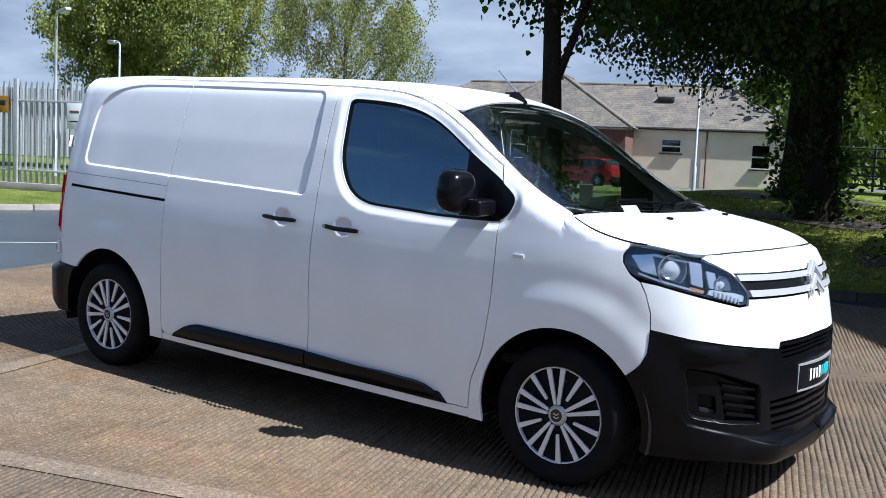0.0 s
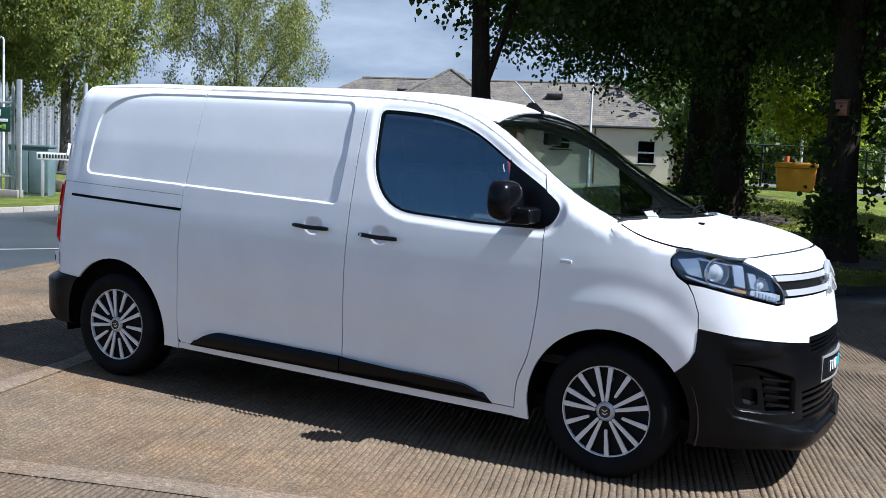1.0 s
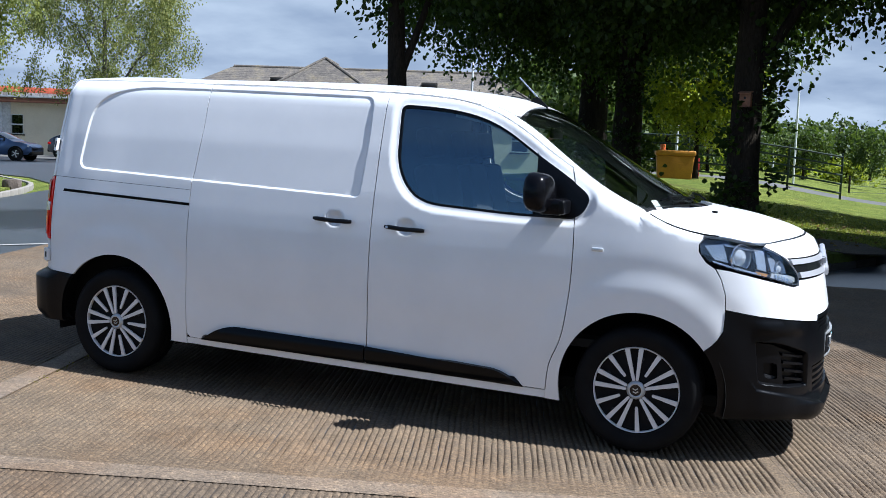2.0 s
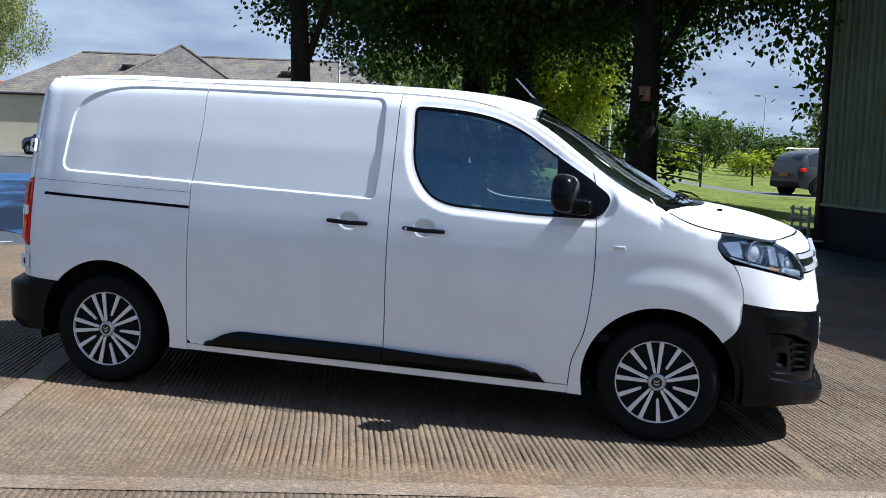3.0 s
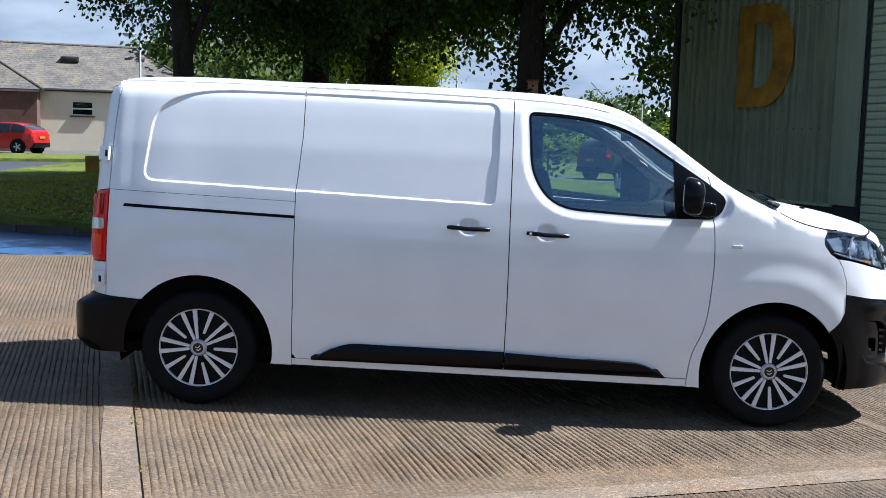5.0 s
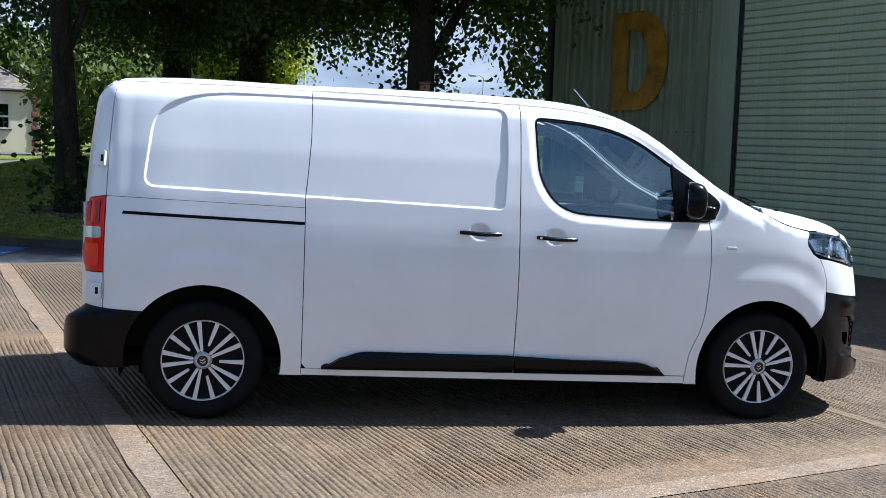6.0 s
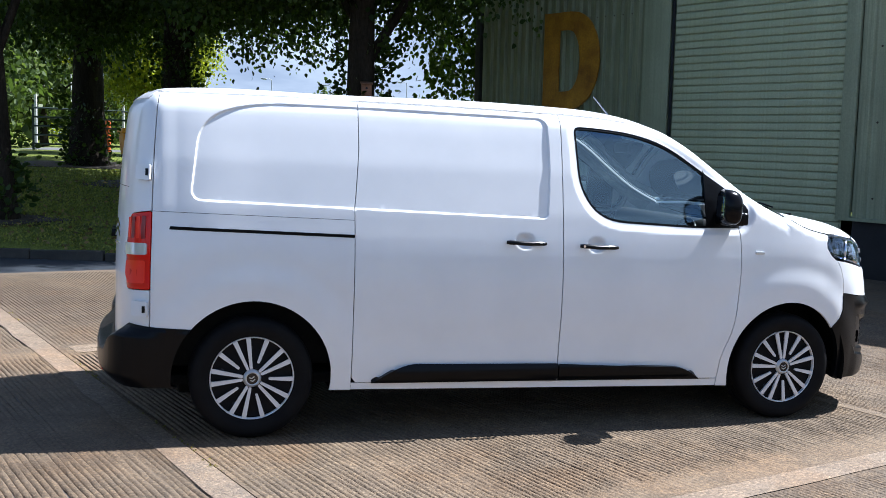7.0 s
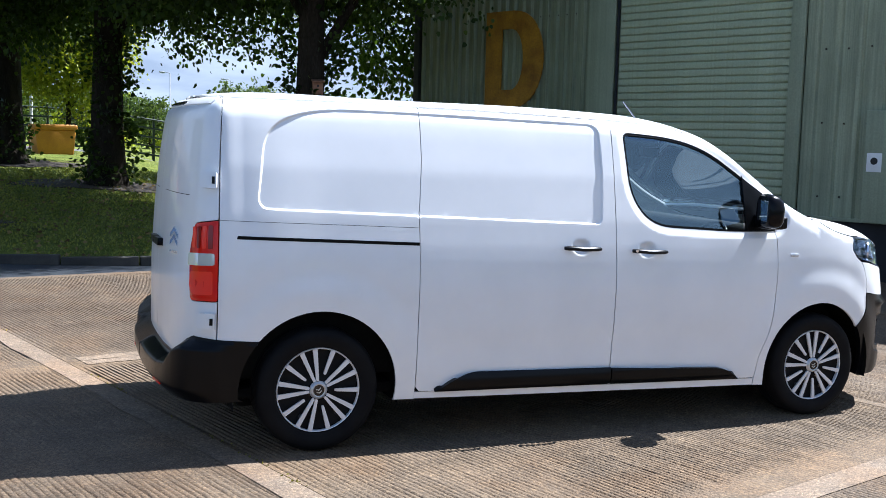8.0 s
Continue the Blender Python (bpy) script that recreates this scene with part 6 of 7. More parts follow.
for k in range(8):
    part("quoin", rbox((.42 if k % 2 else .28, .36, .34), (-13.36, HY + .12, GZ + .2 + .385 * k), .01), M["quoin"], house, "red brick corner stone")
mv, mf = hip_roof(-38.2, -13.2, HY, HY + 9, 3.8, 6.55, 4.6, 4.2)
roof_m = part("roof", (mv, mf), M["slate"], house, "weathered slate roof with lichen")
tagged(part("slate_course", courses(mv, mf, (0, 1, 5, 4), 22), M["slate"], roof_m), kind="stuff")
tagged(part("slate_course", courses(mv, mf, (1, 2, 5, 5), 22), M["slate"], roof_m), kind="stuff")
part("ridge_tile", tube([mv[4], mv[5]], .10, 8), M["slate"], roof_m)
part("hip_tile", tube([mv[1], mv[5]], .09, 8), M["slate"], roof_m)
part("gutter", tube([(-38.5, HY - .14, 3.72), (-12.9, HY - .14, 3.72)], .07, 8), M["dash"], house)
part("downpipe", tube([(-18.2, HY - .1, 3.7), (-18.2, HY - .1, GZ)], .05, 8), M["brick_brown"], house, "brown downpipe")
for x, z in ((-20.9, 5.55), (-30.4, 5.6)):
    vy = HY - .35 + (z - 3.8) / (6.55 - 3.8) * 4.85
    vb = part("roof_vent", rbox((1.0, .5, .30), (x, vy - .05, z + .05), .03), M["kerb"], roof_m, "small flat roof vent")
    part("louvre", rbox((.8, .04, .16), (x, vy - .31, z + .05), .01), M["dash"], vb)
WY = 48.4
wing_w = [(-28.4, 2.45, 1.05, 1.55)]
part("wing_wall", holed_wall(-31.6, -22.4, GZ, 3.65, WY, [(x - w / 2, x + w / 2, z - h / 2, z + h / 2) for x, z, w, h in wing_w] + [(-26.1, -25.0, GZ, 2.95)]), M["brick_brown"], house, "brown brick wall")
for x in (-31.45, -22.55):
    part("wing_wall", rbox((.3, 3.6, 3.4), (x, WY + 1.95, 1.95), 0), M["brick_brown"], house, "brown brick wall")
for x, z, w, h in wing_w:
    window(house, x, WY + .08, z, w, h)
part("door", rbox((1.1, .06, 2.66), (-25.55, WY + .2, GZ + 1.33), .01), M["brick_brown"], house, "dark brown door")
part("door_sign", rbox((.5, .03, .26), (-25.6, WY - .03, 3.25), .004), M["white_frame"], house, "small pale sign")
part("handrail", join(tube([(-27.0, WY - 1.2, GZ), (-27.0, WY - 1.2, 1.02), (-24.5, WY - 1.2, 1.02), (-24.5, WY - 1.2, GZ)], .03, 6), tube([(-27.0, WY - 1.2, .68), (-24.5, WY - 1.2, .68)], .025, 6)), M["yellow"], house, "yellow handrail")
ax_, az_ = -27.0, 6.85
wx0, wx1 = -31.95, -22.05
wv = [(wx0, WY - .12, 3.6), (wx1, WY - .12, 3.6), (ax_, WY + 3.6, az_), (wx0, WY + 5.5, 3.6), (wx1, WY + 5.5, 3.6), (ax_, WY + 8.4, az_)]
wlow = [(x, y, z - .14) for x, y, z in wv[:2]]
roof_w = part("wing_roof", (wv + wlow, [(0, 1, 2), (1, 4, 5, 2), (3, 0, 2, 5), (0, 6, 7, 1)]), M["slate"], house, "hipped slate roof of the wing")
tagged(part("slate_course", courses(wv, None, (0, 1, 2, 2), 23), M["slate"], roof_w), kind="stuff")
tagged(part("slate_course", courses(wv, None, (1, 4, 5, 2), 23), M["slate"], roof_w), kind="stuff")
for e in (0, 1):
    part("hip_tile", tube([wv[e], wv[2]], .09, 8), M["slate"], roof_w)
part("hip_tile", tube([wv[2], wv[5]], .09, 8), M["slate"], roof_w)

annex = thing("annex", pose(-40, 50, 0, 0, 0, 18) @ pose(40, -50, 0), "low cream building with a flat roof and orange fascia", "building")
aw = [(-40.4, 2.35, 1.25, 1.25), (-48.5, 2.35, 1.25, 1.25)]
part("wall", holed_wall(-62, -38.7, .2, 3.75, 50.0, [(x - w / 2, x + w / 2, z - h / 2, z + h / 2) for x, z, w, h in aw]), M["render"], annex, "cream rendered wall")
part("wall", join(rbox((.3, 7, 3.2), (-38.85, 53.5, 2.15), 0), rbox((23, .3, 3.2), (-50.3, 57, 2.15), 0)), M["render"], annex)
for x, z, w, h in aw:
    window(annex, x, 50.08, z, w, h)
part("fascia", rbox((24, 8, .30), (-50.3, 53.4, 3.9), .02), M["quoin"], annex, "orange-red fascia")
part("flat_roof", rbox((24.2, 8.2, .10), (-50.3, 53.4, 4.10), .02), M["zinc"], annex)

# ---- trees ----
def leaf_material(name, dark, light, glow):
    mat = bpy.data.materials.new(name)
    mat.use_nodes = True
    nt = mat.node_tree
    b = nt.nodes["Principled BSDF"]
    out = nt.nodes["Material Output"]
    geo = nt.nodes.new("ShaderNodeNewGeometry")
    c = ramp(mat, geo.outputs["Random Per Island"], [(0.0, dark), (0.7, light), (1.0, (light[0] * 1.35, light[1] * 1.2, light[2]))])
    c = mixed(mat, 1.0, c, ramp(mat, noise_of(mat, 0.8, 3), [(0.3, (0.7, 0.75, 0.7)), (0.7, (1.2, 1.15, 1.1))]), "MULTIPLY")
    link(mat, c, b.inputs["Base Color"])
    b.inputs["Roughness"].default_value = 0.5
    b.inputs["Specular IOR Level"].default_value = 0.22
    tl = nt.nodes.new("ShaderNodeBsdfTranslucent")
    link(mat, mixed(mat, 1.0, c, glow, "MULTIPLY"), tl.inputs["Color"])
    mx = nt.nodes.new("ShaderNodeMixShader")
    mx.inputs[0].default_value = 0.38
    link(mat, b.outputs[0], mx.inputs[1])
    link(mat, tl.outputs[0], mx.inputs[2])
    link(mat, mx.outputs[0], out.inputs[0])
    return mat


M["leaf"] = leaf_material("dark_green_leaf", (0.018, 0.034, 0.008), (0.042, 0.072, 0.014), (1.5, 1.6, 0.6))
M["leaf_light"] = leaf_material("fresh_green_leaf", (0.115, 0.155, 0.014), (0.25, 0.295, 0.030), (1.7, 1.7, 0.6))
M["leaf_birch"] = leaf_material("birch_leaf", (0.105, 0.128, 0.040), (0.215, 0.240, 0.092), (1.5, 1.5, 0.8))
M["leaf_far"] = leaf_material("far_leaf", (0.040, 0.065, 0.018), (0.080, 0.115, 0.034), (1.4, 1.5, 0.7))


def bark(name, dark, light):
    mat, b = base(name, light, 0.92, Specular_IOR_Level=0.1)
    n1, n2 = noise_of(mat, 2.2, 6, 0.65, stretch=(3, 3, .6)), noise_of(mat, 26, 4, stretch=(2, 2, .5))
    c = mixed(mat, 1.0, ramp(mat, n1, [(0.3, dark), (0.7, light)]), ramp(mat, n2, [(0.3, (0.6,) * 3), (0.7, (1.2,) * 3)]), "MULTIPLY")
    link(mat, c, b.inputs["Base Color"])
    bumped(mat, b, n2, 0.9, 0.03)
    return mat


M["bark"] = bark("brown_bark", (0.014, 0.011, 0.008), (0.040, 0.033, 0.024))
M["bark_birch"] = bark("birch_bark", (0.05, 0.045, 0.04), (0.20, 0.185, 0.165))


def leaf_mesh(name, P, D, size, mat, seed, full=False):
    """One small folded leaf at each point P, pointing roughly along D."""
    rg = np.random.default_rng(seed)
    n = len(P)
    d = D + rg.normal(0, .55, (n, 3))
    d /= np.linalg.norm(d, axis=1)[:, None] + 1e-9
    s = np.cross(d, rg.normal(0, 1, (n, 3)))
    s /= np.linalg.norm(s, axis=1)[:, None] + 1e-9
    up = np.cross(s, d)
    L = size * rg.uniform(.65, 1.35, (n, 1))
    if full:
        outline = [P, P + d * L * .22 + s * L * .40 + up * L * .06, P + d * L * .66 + s * L * .30 + up * L * .10, P + d * L, P + d * L * .66 - s * L * .30 + up * L * .10, P + d * L * .22 - s * L * .40 + up * L * .06]
    else:
        outline = [P, P + d * L * .45 + s * L * .36 + up * L * .08, P + d * L, P + d * L * .45 - s * L * .36 + up * L * .08]
    k = len(outline)
    V = np.stack(outline, 1).reshape(-1, 3)
    me = bpy.data.meshes.new(name)
    me.vertices.add(k * n)
    me.vertices.foreach_set("co", V.astype(np.float32).ravel())
    me.loops.add(k * n)
    me.loops.foreach_set("vertex_index", np.arange(k * n, dtype=np.int32))
    me.polygons.add(n)
    me.polygons.foreach_set("loop_start", np.arange(0, k * n, k, dtype=np.int32))
    me.materials.append(mat)
    me.update(calc_edges=True)
    return me


def tree(name, label, where, height, girth, crown, leaf, n_leaf, size, seed, bark_mat="bark", lean=(0, 0), droop=0.25, group="", shoots=0, holes=0.3, skirt=None, fill=0, tuft=26, loose=.16):
    """A trunk with limbs and a crown of leaf sprays. crown: centre (x, y, z from the foot) and radii."""
    rg = np.random.default_rng(seed)
    t = thing(name, Matrix.Translation(where), label, "tree", group)
    (cx, cy, cz), (rx, ry, rz) = crown
    top = min(height * .92, cz + rz * .7)
    spine = []
    for k in range(11):
        f = k / 10
        spine.append(Vector((lean[0] * f + .05 * girth * 4 * math.sin(3.1 * f + seed), lean[1] * f + .05 * girth * 4 * math.cos(2.3 * f + seed), top * f)))
    rad = [girth * (1.0 - .82 * k / 10) * (1.45 if k == 0 else 1.0) for k in range(11)]
    spine.insert(1, spine[0].lerp(spine[1], .25))
    rad.insert(1, girth * 1.12)
    spine[0].z -= .15
    part("trunk", tube(spine, rad, 14), M[bark_mat], t)
    tips, wood = [], []
    n_limb = 11
    for k in range(n_limb):
        f = .30 + .65 * k / n_limb
        i = min(10, int(f * 11))
        root = spine[i].lerp(spine[i + 1], f * 11 - i) if i < 11 else spine[11]
        a = k * 2.4 + rg.uniform(-.4, .4)
        el = rg.uniform(-.15, .75)
        goal = Vector((cx + rx * math.cos(a) * rg.uniform(.6, .95), cy + ry * math.sin(a) * rg.uniform(.6, .95), cz + rz * (el if f > .45 else rg.uniform(-.75, .1))))
        mid = root.lerp(goal, .5) + Vector((0, 0, .12 * (goal - root).length))
        path = [root, root.lerp(mid, .5) + Vector((0, 0, .05)), mid, mid.lerp(goal, .5) + Vector(rg.normal(0, .12, 3)), goal]
        r0 = girth * .42 * (1 - .5 * f)
        wood.append(tube(path, [r0, r0 * .8, r0 * .55, r0 * .35, r0 * .12], 7))
        for q in path[2:]:
            tips.append(np.array(q))
            for _ in range(3):
                e = q + Vector(rg.normal(0, 1, 3) * np.array([rx, ry, rz]) * .22)
                wood.append(tube([q, q.lerp(e, .5) + Vector((0, 0, .08)), e], [r0 * .18, r0 * .1, r0 * .03], 5))
                tips.append(np.array(e))
    part("limbwork", join(*wood), M[bark_mat], t)
    # sprays: shell of the crown, limb tips
    n_spray = max(30, n_leaf // tuft)
    u = rg.normal(0, 1, (n_spray, 3))
    u /= np.linalg.norm(u, axis=1)[:, None]
    rr_ = rg.uniform(.55, 1.0, (n_spray, 1)) ** .6
    ragged = 1 + .22 * np.sin(u[:, :1] * 5 + seed) * np.cos(u[:, 1:2] * 4 - seed) + rg.normal(0, .07, (n_spray, 1))
    C = np.array([cx, cy, cz]) + u * np.array([rx, ry, rz]) * rr_ * ragged
    gap = np.sin(C[:, 0] * 1.7 + seed) * np.sin(C[:, 1] * 1.9 - seed) * np.sin(C[:, 2] * 2.1 + 2 * seed)
    C = C[gap < holes + rg.uniform(0, .5, len(C))]
    C = np.vstack([C, np.array(tips)])
    if skirt:
        # thin at the top, so that the sun comes through
        whole = len(C)
        C = C[(C[:, 2] < cz + .1 * rz) | (rg.uniform(0, 1, len(C)) < .40)]
        n_leaf = int(n_leaf * (len(C) + skirt[3]) / (whole + skirt[3]))
        # low hanging sprays under the crown
        z_lo, z_hi, reach, count = skirt
        a, r = rg.uniform(0, 6.283, count), reach * np.sqrt(rg.uniform(.02, 1, count))
        hang = z_lo + .45 * np.sin(2 * a + seed) + .35 * np.sin(5 * a - seed) + .06 * r * r / reach
        z = hang + (z_hi - hang) * rg.uniform(0, 1, count) ** .9
        C = np.vstack([C, np.stack([cx + r * np.cos(a), cy + r * np.sin(a), z], 1)])
    per = max(4, n_leaf // len(C))
    spread = loose * (rx + ry + rz) / 3
    axis = rg.normal(0, 1, (len(C), 3))
    axis[:, 2] -= droop * 3
    axis /= np.linalg.norm(axis, axis=1)[:, None]
    along = rg.uniform(-.5, 1, (len(C), per, 1)) * spread * 1.7
    P = C[:, None] + axis[:, None] * along + rg.normal(0, spread * .38, (len(C), per, 3))
    D = np.repeat(axis[:, None], per, 1) + np.array([0, 0, -droop])
    P, D = P.reshape(-1, 3), D.reshape(-1, 3)
    if shoots:
        k_ = int(420 * shoots)
        knot_z, knot_a = shoots * rg.uniform(.06, 1, 26) ** 1.2, rg.uniform(0, 6.28, 26)
        pick = rg.integers(0, 26, k_)
        z = knot_z[pick] + rg.normal(0, .13, k_)
        a = knot_a[pick] + rg.normal(0, .35, k_)
        r = girth + np.abs(rg.normal(0, .17, k_))
        Q = np.stack([r * np.cos(a) + lean[0] * z / top, r * np.sin(a) + lean[1] * z / top, z], 1)
        P, D = np.vstack([P, Q]), np.vstack([D, np.stack([np.cos(a), np.sin(a), .2 + 0 * a], 1)])
    part("crown", leaf_mesh("crown", P, D, size, M[leaf], seed, leaf == "leaf"), parent=t, label="")
    if fill:
        # foliage deep inside the crown
        q = rg.normal(0, 1, (fill, 3))
        q *= rg.uniform(0, 1, (fill, 1)) ** .333 / np.linalg.norm(q, axis=1)[:, None]
        q = np.array([cx, cy, cz]) + q * np.array([rx, ry, rz]) * .86
        if skirt:
            k_ = fill // 2
            a, r = rg.uniform(0, 6.283, k_), skirt[2] * .85 * np.sqrt(rg.uniform(0, 1, k_))
            q[:k_] = np.stack([cx + r * np.cos(a), cy + r * np.sin(a), rg.uniform(skirt[0] + .9, skirt[1] + 1.2, k_)], 1)
        part("inner_foliage", leaf_mesh("inner_foliage", q, rg.normal(0, 1, q.shape), size * 2.1, M[leaf], seed + 50), parent=t)
    return t


def foot(x, y):
    z = ground_z(x, y) + (.10 if 8 < y < 30 and -13 < x < 8 else 0)
    return (x, y, z)


ROW = "trees on the lawn"
tree("lime_tree", "mature lime tree with leafy shoots on its trunk", foot(1.23, 10.11), 12, .27, ((-.3, .5, 7.8), (3.4, 3.2, 4.0)), "leaf", 125000, .088, 11, tuft=70, loose=.12, group=ROW, shoots=3.0, droop=.45, holes=.5, skirt=(3.9, 5.2, 3.0, 360), fill=5500)
tree("lime_tree", "mature lime tree with a stout dark trunk", foot(-1.54, 14.93), 13, .33, ((0, 0, 8.1), (4.2, 3.8, 4.3)), "leaf", 150000, .088, 12, tuft=70, loose=.11, group=ROW, shoots=3.0, droop=.45, holes=.55, skirt=(3.3, 5.4, 4.0, 640), fill=8500)
tree("lime_tree", "mature lime tree with a forked dark trunk", foot(-3.5, 20.0), 13, .42, ((-.3, 0, 8.2), (4.8, 4.2, 4.4)), "leaf", 125000, .10, 13, tuft=70, loose=.11, group=ROW, shoots=1.6, droop=.4, holes=.6, skirt=(3.2, 5.8, 5.0, 820), fill=9000)
tree("cherry_tree", "slender tree with a pale leaning trunk by the kerb", foot(-4.13, 9.23), 10, .19, ((.1, 0, 7.0), (2.1, 2.2, 3.2)), "leaf", 50000, .095, 14, group=ROW, lean=(-.35, 0), shoots=1.4, droop=.45, holes=.5, skirt=(4.0, 5.2, 1.8, 150), fill=2500)
tree("lime_tree", "mature lime tree behind the green shed", foot(6.3, 18.6), 12, .30, ((0, 0, 6.2), (2.4, 2.4, 3.9)), "leaf", 18000, .13, 15, group=ROW, droop=.5, holes=.4)
tree("young_tree", "young sunlit tree with bright yellow-green leaves", foot(-1.75, 27.6), 6.0, .09, ((0, 0, 3.5), (1.9, 1.7, 2.2)), "leaf_light", 24000, .10, 16, droop=.2, holes=.7, fill=1500)


# bare earth round the trunks, and a brown patch near the shed's corner
for x, y, r in ((1.23, 10.11, 1.0), (2.6, 11.6, 1.1), (-1.54, 14.93, 1.5), (-3.5, 20.0, 1.7), (-4.13, 9.23, .75)):
    ring_ = [(x + r * (1 + .22 * math.sin(3 * a + x) + .12 * math.sin(7 * a + y)) * math.cos(a), y + .8 * r * (1 + .2 * math.sin(2 * a + y) + .1 * math.cos(5 * a)) * math.sin(a)) for a in np.linspace(0, 2 * math.pi, 30, endpoint=False)]
    earth = patch("bare_earth", ring_, lambda u, v: ground_z(u, v) + .10 * float(sstep(7.0, 8.0, v)), M["soil"], .4, .012, .02)
    tagged(earth, "bare brown patch on the lawn", "earth", kind="structure")

# ---- grass blades and fallen leaves on the lawn ----
def turf_z(x, y):
    r = np.interp(y, [7.2, 8.6, 15, 21, 32, 52], [0, .22, .50, .74, .86, .95]) * (.25 + .75 * sstep(5, -2, x)) * (1 - sstep(-6.5, -9.8, x) * sstep(19, 14, y))
    west = sstep(-5.5, -11, x)
    r = r * (1 - west) + (np.interp(y, [18, 26, 34, 42, 50], [0, .08, .15, .18, .20]) + .05) * west
    return -SLOPE * np.clip(x, -8, 8) + r + .10 * sstep(7.0, 8.0, y)


gr = np.random.default_rng(77)
gp = np.stack([gr.uniform(-11, 4, 170000), gr.uniform(7.3, 20, 170000)], 1)
gp = gp[gr.uniform(0, 1, len(gp)) < np.clip(1.25 - (gp[:, 1] - 7.3) / 13, .1, 1)]
gp = gp[distance_to(shrunk(resample(np.array(ISLAND), .5), .12), gp) > 0]
for x, y, r in ((1.23, 10.11, 1.0), (2.6, 11.6, 1.1), (-1.54, 14.93, 1.5), (-3.5, 20.0, 1.7), (-4.13, 9.23, .75)):
    gp = gp[np.hypot(gp[:, 0] - x, gp[:, 1] - y) > r * gr.uniform(.6, 1.25, len(gp))]
G3 = np.stack([gp[:, 0], gp[:, 1], turf_z(gp[:, 0], gp[:, 1]) - .008], 1)
blades = part("grass", leaf_mesh("grass", G3, np.tile([0, 0, 1.1], (len(G3), 1)), .036, leaf_material("grass_blade", (0.095, 0.118, 0.028), (0.210, 0.235, 0.062), (1.5, 1.5, 0.6)), 78))
tagged(blades, "short uneven grass blades on the lawn", "grass", kind="stuff")
lp_ = np.stack([gr.uniform(-11, 4, 2600), 7.4 + 9 * gr.uniform(0, 1, 2600) ** 1.5], 1)
lp_ = lp_[distance_to(shrunk(resample(np.array(ISLAND), .5), .1), lp_) > 0]
L3 = np.stack([lp_[:, 0], lp_[:, 1], turf_z(lp_[:, 0], lp_[:, 1]) + .02], 1)
litter = part("fallen_leaves", leaf_mesh("fallen_leaves", L3, gr.normal(0, 1, (len(L3), 3)) * np.array([2.5, 2.5, .2]), .07, leaf_material("dry_leaf", (0.10, 0.065, 0.03), (0.26, 0.20, 0.09), (1, 1, .8)), 79))
tagged(litter, "scattered dry leaves on the lawn", "leaves", kind="stuff")

# weeds in the yard's joint
wv_ = gr.uniform(-3.4, 6.4, 34)
wp_ = np.repeat(np.stack([-2.2 + gr.normal(0, .012, 34), wv_], 1), 9, 0) + gr.normal(0, .022, (306, 2)) * np.array([.5, 1.6])
W3 = np.stack([wp_[:, 0] * E1[0] + wp_[:, 1] * E2[0], wp_[:, 0] * E1[1] + wp_[:, 1] * E2[1], 0 * wp_[:, 0]], 1)
W3[:, 2] = -SLOPE * np.clip(W3[:, 0], -8, 8) - .002
weeds = part("weeds", leaf_mesh("weeds", W3, gr.normal(0, .6, (306, 3)) + np.array([0, 0, .4]), .016, leaf_material("moss_leaf", (0.09, 0.085, 0.02), (0.22, 0.19, 0.05), (1.3, 1.3, .6)), 80))
tagged(weeds, "small yellowish weeds in the concrete joint", "weeds", kind="stuff")

# ---- trees further off ----
M["leaf_green"] = leaf_material("full_green_leaf", (0.105, 0.132, 0.034), (0.225, 0.255, 0.078), (1.5, 1.5, 0.7))
tree("birch_tree", "tall birch tree with hanging grey-green foliage", (-33.2, 38.0, .6), 13, .20, ((0, 0, 7.4), (4.3, 4.2, 4.9)), "leaf_birch", 60000, .10, 21, "bark_birch", droop=.9, group="birch trees", holes=.05, fill=500, tuft=150, loose=.10)
tree("birch_tree", "tall leafy birch tree beside the far road", (-32.5, 26.0, .45), 14, .24, ((0, 0, 7.6), (3.9, 3.9, 5.2)), "leaf_green", 70000, .115, 22, "bark_birch", droop=.8, group="birch trees", holes=.35, fill=2600, tuft=190, loose=.105)
tree("birch_tree", "tall leafy birch tree beside the far road", (-35.0, 24.4, .45), 14, .22, ((0, 0, 7.8), (3.3, 3.3, 5.0)), "leaf_green", 60000, .115, 23, "bark_birch", droop=.8, group="birch trees", holes=.35, fill=2200, tuft=190, loose=.105)
FAR = "far trees"
far_a = tree("far_tree", "round leafy tree beyond the field", (20, 92, -.1), 5.4, .16, ((0, 0, 3.0), (2.7, 2.5, 2.4)), "leaf_far", 3200, .30, 31, group=FAR, droop=.2)
far_b = tree("far_tree", "round leafy tree beyond the field", (27, 96, -.1), 5.0, .15, ((0, 0, 2.6), (3.1, 2.6, 2.1)), "leaf_far", 3200, .32, 32, group=FAR, droop=.2)
far_c = tree("far_shrub", "bright green shrub at the field's edge", (14, 70, 0), 2.6, .08, ((0, 0, 1.3), (1.7, 1.5, 1.2)), "leaf_light", 1800, .22, 33, group=FAR, droop=.15, holes=.8)
fr = random.Random(8)
